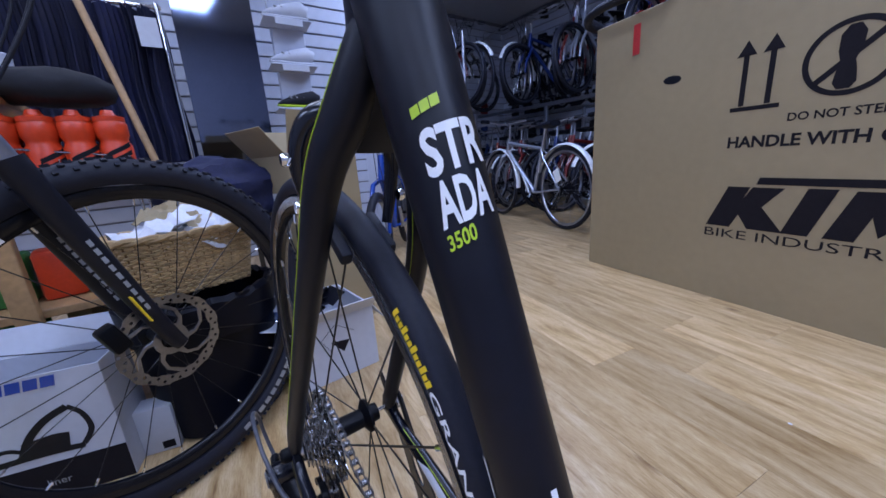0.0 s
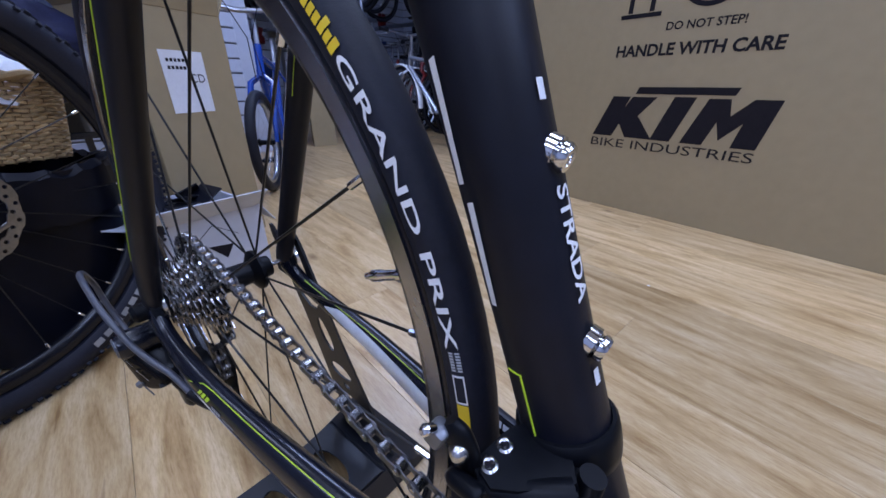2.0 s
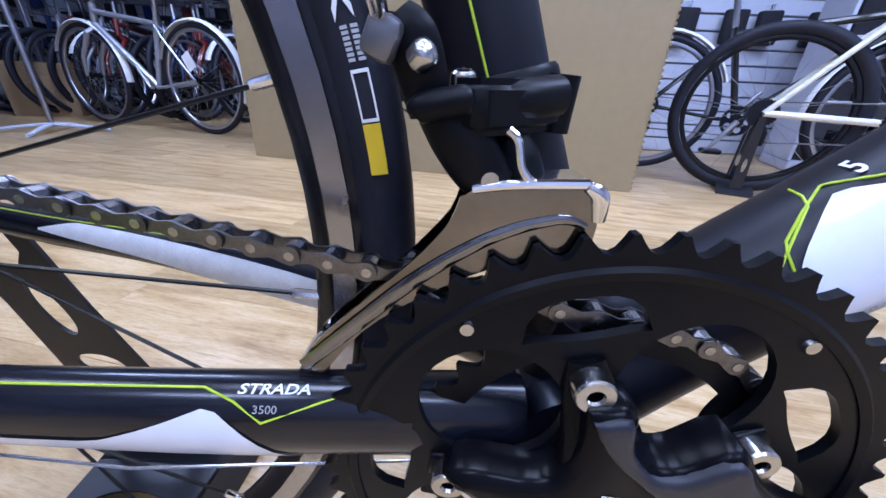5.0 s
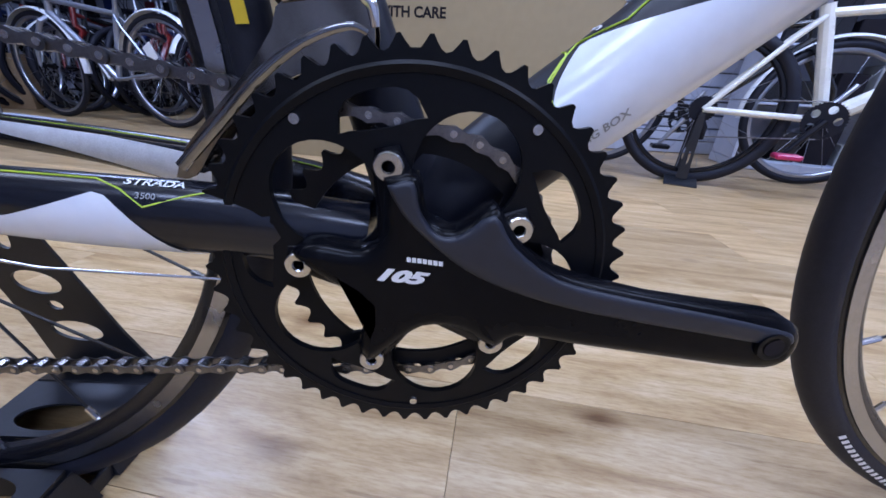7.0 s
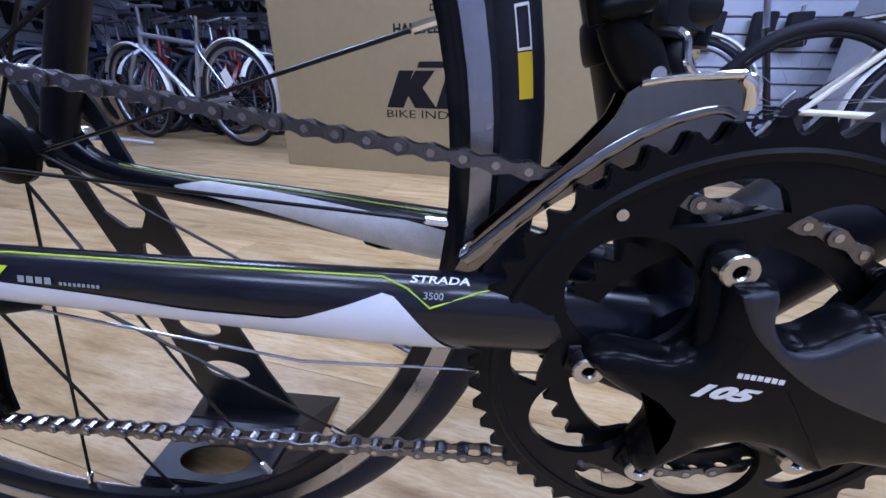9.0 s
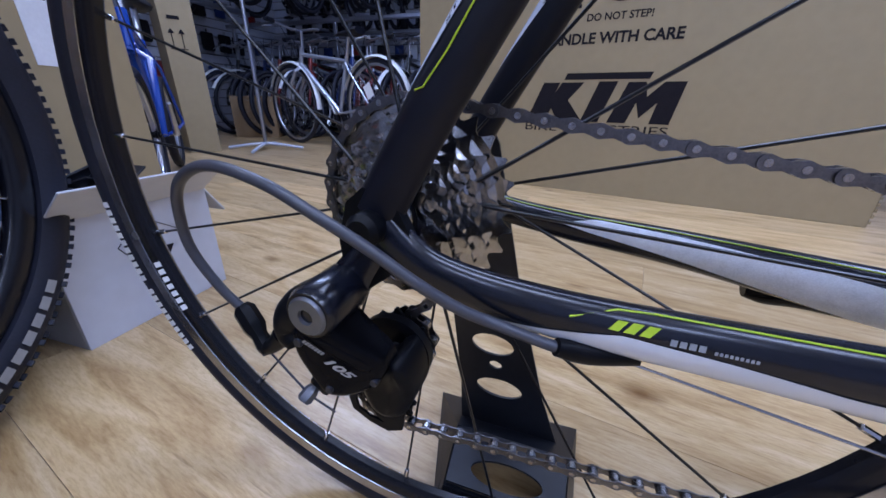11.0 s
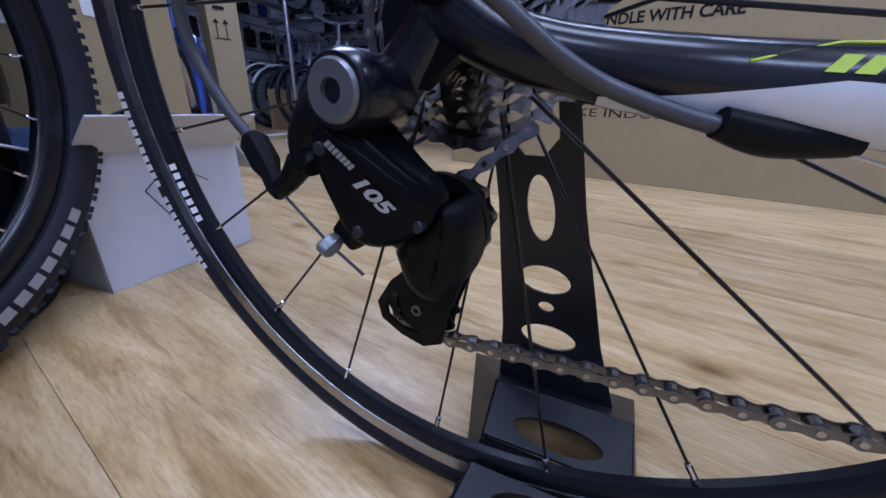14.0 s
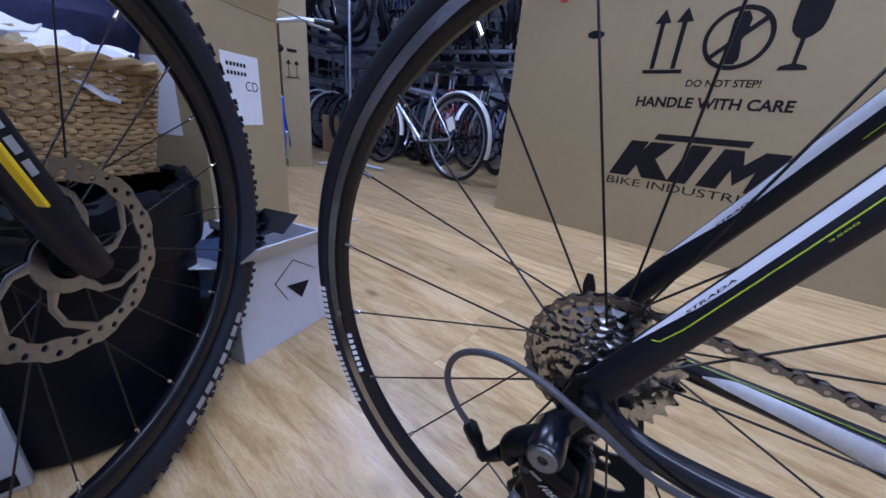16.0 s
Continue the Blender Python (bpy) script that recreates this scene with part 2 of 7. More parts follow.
def add_tube(bm, pts, rads, seg=12, flat=None, up=(0, 1, 0), caps=True, loop=False):
    """A swept tube. rads: one radius or one a point; flat: one factor, or one a point, on the axis along up."""
    pts = [Vector(p) for p in pts]
    n = len(pts)
    rads = rads if hasattr(rads, "__len__") else [rads] * n
    flat = flat if hasattr(flat, "__len__") else [flat or 1.0] * n
    rings = []
    side0 = Vector(up)
    for i, p in enumerate(pts):
        a, c = pts[(i - 1) % n if loop else max(i - 1, 0)], pts[(i + 1) % n if loop else min(i + 1, n - 1)]
        t = (c - a).normalized()
        s = side0 - t * side0.dot(t)
        if s.length < 1e-4:
            s = t.orthogonal()
        s.normalize()
        side0 = s
        b = t.cross(s)
        rings.append([bm.verts.new(p + s * math.cos(q) * rads[i] * flat[i] + b * math.sin(q) * rads[i])
                      for q in (2 * math.pi * k / seg for k in range(seg))])
    for i in range(n if loop else n - 1):
        r0, r1 = rings[i], rings[(i + 1) % n]
        for k in range(seg):
            bm.faces.new((r0[k], r0[(k + 1) % seg], r1[(k + 1) % seg], r1[k]))
    if caps and not loop:
        bm.faces.new(rings[0][::-1])
        bm.faces.new(rings[-1])
    return [v for r in rings for v in r]


def add_lathe(bm, prof, seg=48, m=None, closed=True, a0=0.0, a1=2 * math.pi):
    """Turns a profile of (radius, y) round the y axis."""
    full = abs(a1 - a0 - 2 * math.pi) < 1e-6
    count = seg if full else seg + 1
    rings = [[bm.verts.new((r * math.cos(a), y, r * math.sin(a))) for r, y in prof]
             for a in (a0 + (a1 - a0) * k / seg for k in range(count))]
    n = len(prof)
    for i in range(seg):
        p, q = rings[i], rings[(i + 1) % count]
        for k in range(n if closed else n - 1):
            bm.faces.new((p[k], p[(k + 1) % n], q[(k + 1) % n], q[k]))
    vs = [v for r in rings for v in r]
    if m is not None:
        bmesh.ops.transform(bm, matrix=m, verts=vs)
    return vs


def add_tube_m(bm, pts, rads, seg=12, m=None, **k):
    vs = add_tube(bm, pts, rads, seg, up=(1, 0, 0.01), **k)
    if m is not None:
        bmesh.ops.transform(bm, matrix=m, verts=vs)
    return vs


def add_plate(bm, outline, holes, y0, y1, m=None):
    """A plate with holes: outlines are (x, z) points, its faces at y0 and y1."""
    tmp = bmesh.new()
    for ring in (outline, *holes):
        vs = [tmp.verts.new((x, 0, z)) for x, z in ring]
        for a, b in zip(vs, vs[1:] + vs[:1]):
            tmp.edges.new((a, b))
    bmesh.ops.triangle_fill(tmp, use_beauty=True, use_dissolve=False, edges=tmp.edges[:], normal=(0, -1, 0))
    tmp.verts.index_update()
    made = []
    lay = []
    for y in (y0, y1):
        lay.append([bm.verts.new((v.co.x, y, v.co.z)) for v in tmp.verts])
    for f in tmp.faces:
        ix = [v.index for v in f.verts]
        bm.faces.new([lay[0][i] for i in ix])
        bm.faces.new([lay[1][i] for i in reversed(ix)])
    for e in tmp.edges:
        if len(e.link_faces) == 1:
            i, j = (v.index for v in e.verts)
            bm.faces.new((lay[0][i], lay[0][j], lay[1][j], lay[1][i]))
    made = lay[0] + lay[1]
    tmp.free()
    if m is not None:
        bmesh.ops.transform(bm, matrix=m, verts=made)
    return made


def circle(cx, cz, r, n=24, rz=None, turn=0.0):
    rz = rz or r
    return [(cx + r * math.cos(a) * math.cos(turn) - rz * math.sin(a) * math.sin(turn),
             cz + r * math.cos(a) * math.sin(turn) + rz * math.sin(a) * math.cos(turn)) for a in (2 * math.pi * k / n for k in range(n))]


def mesh_of(name, bm, mat, sharp=35.0):
    bmesh.ops.recalc_face_normals(bm, faces=bm.faces[:])
    me = bpy.data.meshes.new(name)
    bm.to_mesh(me)
    bm.free()
    me.materials.append(mat)
    for p in me.polygons:
        p.use_smooth = True
    me.set_sharp_from_angle(angle=radians(sharp))
    return me


def part(name, bm, mat, parent=None, label="", m=None, sharp=35.0):
    me = bm if isinstance(bm, bpy.types.Mesh) else mesh_of(name, bm, mat, sharp)
    ob = new(name, me)
    if parent is not None:
        ob.parent = parent
    if m is not None:
        ob.matrix_local = m
    if label:
        tagged(ob, label)
    return ob


def thing(name, label, category, m=None, group="", kind=""):
    ob = new(name)
    ob.empty_display_size = 0.05
    if m is not None:
        ob.matrix_world = m
    return tagged(ob, label, category, group, kind)


def solid(name, bm, mat, label, category, m=None, group="", kind="", sharp=35.0):
    """A thing that is one mesh."""
    ob = new(name, mesh_of(name, bm, mat, sharp))
    if m is not None:
        ob.matrix_world = m
    return tagged(ob, label, category, group, kind)


def B():
    return bmesh.new()


def letters(text, size, shear=0.0, bold=0.0, space=1.0):
    """The outlines of a word as a mesh in the x-y plane, its lower left corner at the origin; returns vertices, faces and width."""
    c = bpy.data.curves.new("word", "FONT")
    c.body, c.size, c.shear, c.offset, c.space_character, c.resolution_u = text, size, shear, bold, space, 3
    ob = new("word", c)
    dg = bpy.context.evaluated_depsgraph_get()
    me = ob.evaluated_get(dg).to_mesh()
    vs = [v.co.copy() for v in me.vertices]
    fs = [tuple(p.vertices) for p in me.polygons]
    ob.evaluated_get(dg).to_mesh_clear()
    bpy.data.objects.remove(ob)
    bpy.data.curves.remove(c)
    lo = min(v.x for v in vs)
    return [Vector((v.x - lo, v.y, 0)) for v in vs], fs, max(v.x for v in vs) - lo


def add_word(bm, word, place):
    """Lays a word on a surface: place(u, v) gives the point."""
    vs, fs, _ = word
    new_vs = [bm.verts.new(place(v.x, v.y)) for v in vs]
    for f in fs:
        bm.faces.new([new_vs[i] for i in f])


def add_quad(bm, pts, place):
    vs = [bm.verts.new(place(*p)) for p in pts]
    return bm.faces.new(vs)


def bars(bm, x, z, width, h, count, place, lean=0.25, gap=0.25):
    """A row of slanted blocks that stands for writing."""
    w = width / count
    for k in range(count):
        a = x + k * w
        b = a + w * (1 - gap)
        add_quad(bm, [(a, z), (b, z), (b + lean * h, z + h), (a + lean * h, z + h)], place)


# ---- the room ----
def slab(name, sx, sy, sz, m, mat, label, category):
    bm = B()
    add_box(bm, sx, sy, sz)
    return solid(name, bm, mat, label, category, m, kind="structure")


floor_base = slab("floor", 10.0, 9.6, 0.1, pose(-0.9, 0.6, -0.054), M["floor_joint"], "light oak laminate floor with narrow dark joints", "floor")
slab("ceiling", 10.0, 9.6, 0.1, pose(-0.9, 0.6, CEIL + 0.05), M["ceiling_tile"], "white tiled shop ceiling", "ceiling")
slab("wall_front", 9.2, 0.12, 2.75, pose(-0.5, -3.6, 1.375), M["wall_white"], "plain white wall", "wall")
slab("wall_right", 0.12, 9.0, 2.75, pose(4.0, 0.5, 1.375), M["wall_white"], "plain white wall", "wall")


def slatwall(name, length, height, m, label):
    """A panel wall with horizontal grooves; its face looks along -y."""
    bm = B()
    add_box(bm, length, 0.10, height, Matrix.Translation((0, 0.06, height / 2)))
    wall = solid(name, bm, M["groove"], label, "wall", m, kind="structure")
    bm = B()
    add_box(bm, length, 0.016, 0.088, None, 0.003)
    me = mesh_of("slat", bm, M["slat"])
    z = 0.05
    while z < height:
        part("slat", me, None, wall, m=Matrix.Translation((0, 0.0, z)))
        z += 0.1
    return wall


slatwall("wall_back", 6.6, 2.75, pose(-1.9, 4.75, 0), "white slatted display wall behind the rows of bicycles")
slatwall("wall_side", 4.9, 2.75, pose(-3.15, -1.15, 0, 0, 0, 90), "white slatted display wall behind the clothing rail")
slatwall("wall_far", 3.5, 2.75, pose(-4.75, 3.0, 0, 0, 0, 90), "white slatted display wall at the end of the bicycle rows")
slab("wall_return", 1.6, 0.12, 2.75, pose(-3.95, 1.36, 1.375), M["wall_white"], "plain white wall", "wall")
slab("wall_corner", 0.12, 2.0, 2.75, pose(1.36, 3.8, 1.375), M["wall_white"], "plain white wall", "wall")
slatwall("wall_niche", 3.2, 2.75, pose(2.45, 2.75, 0, 0, 0, 0), "white slatted display wall behind the white mountain bike")

# ---- ceiling lights, and the two added fill panels ----
M["glow"] = material("glow", lambda nt, b: (setattr(b.inputs["Emission Color"], "default_value", (0.93, 0.97, 1, 1)), setattr(b.inputs["Emission Strength"], "default_value", 4.0)))
# the two added fill lamps behind the camera get a panel as well
for lx, ly in [(a, b) for a, b, c in LAMPS]:
    t = thing("ceiling_light", "rectangular white light panel on the ceiling, real or added as fill", "ceiling light", pose(lx, ly, CEIL), "ceiling lights")
    bm = B()
    add_plate(bm, [(-0.62, -0.32), (0.62, -0.32), (0.62, 0.32), (-0.62, 0.32)], [[(-0.59, -0.29), (0.59, -0.29), (0.59, 0.29), (-0.59, 0.29)]], 0.0, 0.05, pose(0, 0, 0, -90))
    part("frame", bm, M["wall_white"], t)
    bm = B()
    add_box(bm, 1.17, 0.57, 0.01, Matrix.Translation((0, 0, -0.012)))
    part("diffuser", bm, M["glow"], t)


# ---- the large cardboard box ----
def big_box():
    ax, ay, length, h, deep = -1.162, 1.780, 1.905, 1.25, 0.26
    m = Matrix.Translation((ax, ay, 0)) @ pose(0, 0, 0, 0, 0, -10.98)
    t = thing("cardboard_box", "large brown bicycle carton with black printing, standing on the floor", "box", m)
    bm = B()
    add_box(bm, length, 0.006, h, Matrix.Translation((length / 2, 0.003, h / 2)), 0.002)
    part("front_panel", bm, M["cardboard"], t)
    bm = B()
    add_box(bm, length, 0.006, h, Matrix.Translation((length / 2, deep, h / 2)), 0.002)
    part("back_panel", bm, M["cardboard"], t)
    for x in (0.004, length - 0.004):
        bm = B()
        add_box(bm, 0.006, deep - 0.01, h, Matrix.Translation((x, deep / 2, h / 2)), 0.002)
        part("side_panel", bm, M["cardboard"], t)
    bm = B()
    add_box(bm, length, 0.13, 0.006, Matrix.Translation((length / 2, 0.066, h - 0.004)) @ pose(0, 0, 0, -2), 0.002)
    part("top_flap", bm, M["cardboard"], t)
    bm = B()
    add_box(bm, length, 0.13, 0.006, Matrix.Translation((length / 2, deep - 0.066, h - 0.001)) @ pose(0, 0, 0, 3), 0.002)
    part("top_flap", bm, M["cardboard"], t)
    # ragged cut edge of the corner
    bm = B()
    z = 0.02
    while z < h - 0.02:
        add_box(bm, 0.006, 0.02, 0.011, Matrix.Translation((length + 0.002, 0.004 + 0.003 * random.random(), z)))
        z += 0.022
    part("cut_edge", bm, M["cardboard"], t)
    Y = -0.0012
    pl = lambda u, v: Vector((u, Y, v))  # noqa: E731
    bm = B()
    for x in (0.694, 0.774):
        add_quad(bm, [(x - 0.009, 0.78), (x + 0.009, 0.78), (x + 0.009, 0.96), (x - 0.009, 0.96)], pl)
        vs = [bm.verts.new(pl(x + a, b)) for a, b in ((-0.031, 0.952), (0.031, 0.952), (0, 1.005))]
        bm.faces.new(vs)
    add_quad(bm, [(0.660, 0.762), (0.811, 0.762), (0.811, 0.777), (0.660, 0.777)], pl)
    part("arrow_print", bm, M["print_black"], t)
    bm = B()
    cx, cz, r = 0.966, 0.883, 0.110
    add_plate(bm, circle(cx, cz, r, 48), [circle(cx, cz, r - 0.016, 48)], Y, Y + 0.0004)
    a = radians(-42)
    d, n = (math.cos(a), math.sin(a)), (-math.sin(a), math.cos(a))
    add_quad(bm, [(cx + d[0] * s * 0.1 + n[0] * k * 0.009, cz - d[1] * s * 0.1 - n[1] * k * 0.009) for s, k in ((-1, -1), (1, -1), (1, 1), (-1, 1))], pl)
    sole = [(cx + x, cz + z) for x, z in ((-0.03, -0.07), (-0.018, -0.09), (0.012, -0.09), (0.024, -0.072), (0.02, -0.035), (0.014, -0.01), (0.026, 0.03), (0.027, 0.065), (0.012, 0.09), (-0.012, 0.09), (-0.028, 0.066), (-0.028, 0.02), (-0.02, -0.01), (-0.026, -0.04))]
    bm.faces.new([bm.verts.new(pl(*p) + Vector((0, -0.0004, 0))) for p in sole])
    part("no_step_print", bm, M["print_black"], t)
    bm = B()
    bowl = [(1.110, 0.997), (1.201, 0.997), (1.201, 0.930), (1.195, 0.900), (1.178, 0.880), (1.162, 0.871), (1.162, 0.793), (1.192, 0.785), (1.198, 0.771), (1.113, 0.771), (1.119, 0.785), (1.149, 0.793), (1.149, 0.871), (1.133, 0.880), (1.116, 0.900), (1.110, 0.930)]
    bm.faces.new([bm.verts.new(pl(*p)) for p in bowl])
    part("glass_print", bm, M["print_black"], t)
    for text, x, z, width, bold in (("DO NOT STEP!", 0.840, 0.712, 0.245, 0.02), ("HANDLE WITH CARE", 0.667, 0.630, 0.538, 0.032)):
        w = letters(text, 1.0, bold=bold)
        k = width / w[2]
        bm = B()
        add_word(bm, w, lambda u, v: pl(x + u * k, z + v * k))
        part("printed_text", bm, M["print_black"], t, "printed black words")
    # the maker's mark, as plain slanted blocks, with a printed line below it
    bm = B()
    for poly in ([(0.624, 0.319), (0.710, 0.319), (0.736, 0.372), (0.770, 0.319), (0.880, 0.319), (0.808, 0.408), (0.868, 0.481), (0.772, 0.481), (0.747, 0.440), (0.764, 0.481), (0.690, 0.481)],
                 [(0.780, 0.492), (1.120, 0.492), (1.130, 0.518), (0.790, 0.518)], [(0.873, 0.319), (0.948, 0.319), (1.005, 0.484), (0.930, 0.484)],
                 [(0.985, 0.319), (1.045, 0.481), (1.112, 0.481), (1.124, 0.425), (1.178, 0.481), (1.254, 0.481), (1.224, 0.319), (1.150, 0.319), (1.166, 0.402), (1.108, 0.340), (1.088, 0.402), (1.060, 0.319)]):
        bm.faces.new([bm.verts.new(pl(*p) + Vector((0, -0.0003 * random.random(), 0))) for p in poly])
    part("logo_print", bm, M["print_black"], t)
    w = letters("BIKE INDUSTRIES", 1.0, bold=0.0)
    k = 0.605 / w[2]
    bm = B()
    add_word(bm, w, lambda u, v: pl(0.622 + u * k, 0.274 + v * k * 0.62))
    part("printed_text", bm, M["print_black"], t, "printed black words")
    for x, z in ((0.421, 0.928), (1.415, 0.915)):
        bm = B()
        bm.faces.new([bm.verts.new(pl(x + u, z + v)) for u, v in circle(0, 0, 0.04, 20, 0.017, -0.05)])
        part("hand_hole", bm, M["matt_black"], t)
    bm = B()
    add_box(bm, 0.035, 0.003, 0.13, Matrix.Translation((0.235, -0.002, 1.14)), 0.001)
    add_box(bm, 0.035, 0.08, 0.003, Matrix.Translation((0.235, 0.036, h + 0.004)), 0.001)
    part("tape", bm, plain("red_tape", (0.5, 0.03, 0.03), 0.35), t, "strip of red tape")
    return t


big_box()

# ---- the road bike ----
BBZ = 0.266
RX, RZ = -0.404, 0.348
BIKE_SIZE = 1.008
BIKE_M = pose(0, 0, 0.2621, 0, -1.50, 0) @ Matrix.Scale(BIKE_SIZE, 4) @ Matrix.Translation((0, 0, -BBZ))
bike = thing("road_bike", "matt black road bike with white and lime decals on a stand", "bicycle", BIKE_M)
front_axle = BIKE_M.inverted() @ Vector((0.584, 0, 0.3345))
FX, FZ = front_axle.x, front_axle.z
WHEEL_R, RIM_IN = 0.3345 / BIKE_SIZE, 0.2905 / BIKE_SIZE


def spline(pts, n=8):
    """Catmull-Rom through points (any length of tuple)."""
    pts = [np.array(p, float) for p in pts]
    out = []
    for i in range(len(pts) - 1):
        p0, p1, p2, p3 = pts[max(i - 1, 0)], pts[i], pts[i + 1], pts[min(i + 2, len(pts) - 1)]
        for k in range(n):
            t = k / n
            out.append(0.5 * (2 * p1 + (p2 - p0) * t + (2 * p0 - 5 * p1 + 4 * p2 - p3) * t * t + (3 * p1 - p0 - 3 * p2 + p3) * t**3))
    out.append(pts[-1])
    return out


def limb(name, pts, mat, parent, label="", n=8, seg=20):
    """A tapered, flattened tube through rows of x, y, z, radius, flatness."""
    rows = spline(pts, n)
    bm = B()
    add_tube(bm, [r[:3] for r in rows], [r[3] for r in rows], seg, [r[4] for r in rows])
    return part(name, bm, mat, parent, label)


# frame tubes: the seat tube leans back, the down tube runs forward
def seat_x(z):
    return -0.335 * (z - 0.28)


SEAT_ROWS = [(0.004, 0, BBZ, 0.026, 1.0), (seat_x(0.31), 0, 0.31, 0.021, 1.0), (seat_x(0.40), 0, 0.40, 0.0180, 1.0), (seat_x(0.52), 0, 0.52, 0.0186, 1.0),
             (seat_x(0.64), 0, 0.64, 0.0210, 0.98), (seat_x(0.74), 0, 0.74, 0.024, 0.95), (seat_x(0.84), 0, 0.84, 0.025, 0.95), (seat_x(0.96), 0, 0.96, 0.0225, 1.0)]
limb("seat_tube", SEAT_ROWS, M["matt_black"], bike)
DOWN_ROWS = [(-0.005, 0, BBZ, 0.029, 1.15), (0.05, 0, 0.317, 0.0275, 1.08), (0.12, 0, 0.372, 0.0275, 1.05), (0.25, 0, 0.478, 0.029, 1.0), (0.42, 0, 0.625, 0.029, 0.95)]
limb("down_tube", DOWN_ROWS, M["matt_black"], bike)
limb("top_tube", [(seat_x(0.86), 0, 0.86, 0.02, 1.2), (0.1, 0, 0.84, 0.019, 1.3), (0.42, 0, 0.82, 0.022, 1.2)], M["matt_black"], bike)
limb("head_tube", [(0.415, 0, 0.66, 0.027, 1.0), (0.40, 0, 0.73, 0.024, 1.0), (0.375, 0, 0.87, 0.024, 1.0)], M["matt_black"], bike)
bm = B()
add_lathe(bm, [(0.0, -0.047), (0.019, -0.047), (0.021, -0.043), (0.021, -0.036), (0.027, -0.034), (0.028, 0.034), (0.021, 0.036), (0.021, 0.045), (0.0, 0.047)], 32, Matrix.Translation((0, 0, BBZ)), closed=False)
part("bottom_bracket", bm, M["gloss_black"], bike)
# wishbone and stays
limb("wishbone", [(seat_x(0.83) - 0.005, 0, 0.83, 0.020, 1.1), (-0.178, 0, 0.755, 0.020, 1.05), (-0.199, 0, 0.712, 0.017, 1.7), (-0.208, 0, 0.693, 0.012, 2.6)], M["matt_black"], bike)
STAY = [(-0.172, 0.006, 0.760, 0.013, 0.9), (-0.192, 0.022, 0.714, 0.0155, 0.9), (-0.212, 0.036, 0.676, 0.0135, 0.9), (-0.245, 0.047, 0.605, 0.0115, 0.85), (-0.31, 0.056, 0.50, 0.0110, 0.8), (-0.375, 0.063, 0.40, 0.0115, 0.75), (-0.404, 0.065, 0.352, 0.0125, 0.6)]
CSTAY = [(-0.03, 0.026, 0.2745, 0.02, 0.8), (-0.085, 0.039, 0.2868, 0.0187, 0.7), (-0.15, 0.049, 0.2950, 0.0172, 0.68), (-0.24, 0.06, 0.3068, 0.0132, 0.74), (-0.32, 0.066, 0.3155, 0.0113, 0.78), (-0.375, 0.067, 0.327, 0.0104, 0.7), (-0.404, 0.066, 0.345, 0.014, 0.5)]
for s in (-1, 1):
    limb("seat_stay", [(x, s * y, z, r, f) for x, y, z, r, f in STAY], M["matt_black"], bike)
    limb("chain_stay", [(x, s * y, z, r, f) for x, y, z, r, f in CSTAY], M["gloss_black"], bike)
    bm = B()
    add_plate(bm, [(RX + x, RZ + z) for x, z in ((-0.014, 0.01), (-0.004, 0.018), (0.012, 0.012), (0.02, -0.006), (0.012, -0.022), (-0.004, -0.034 if s < 0 else -0.02), (-0.018, -0.034 if s < 0 else -0.018), (-0.02, -0.01))], [], s * 0.063, s * 0.070)
    part("dropout", bm, M["anodised_black"], bike)

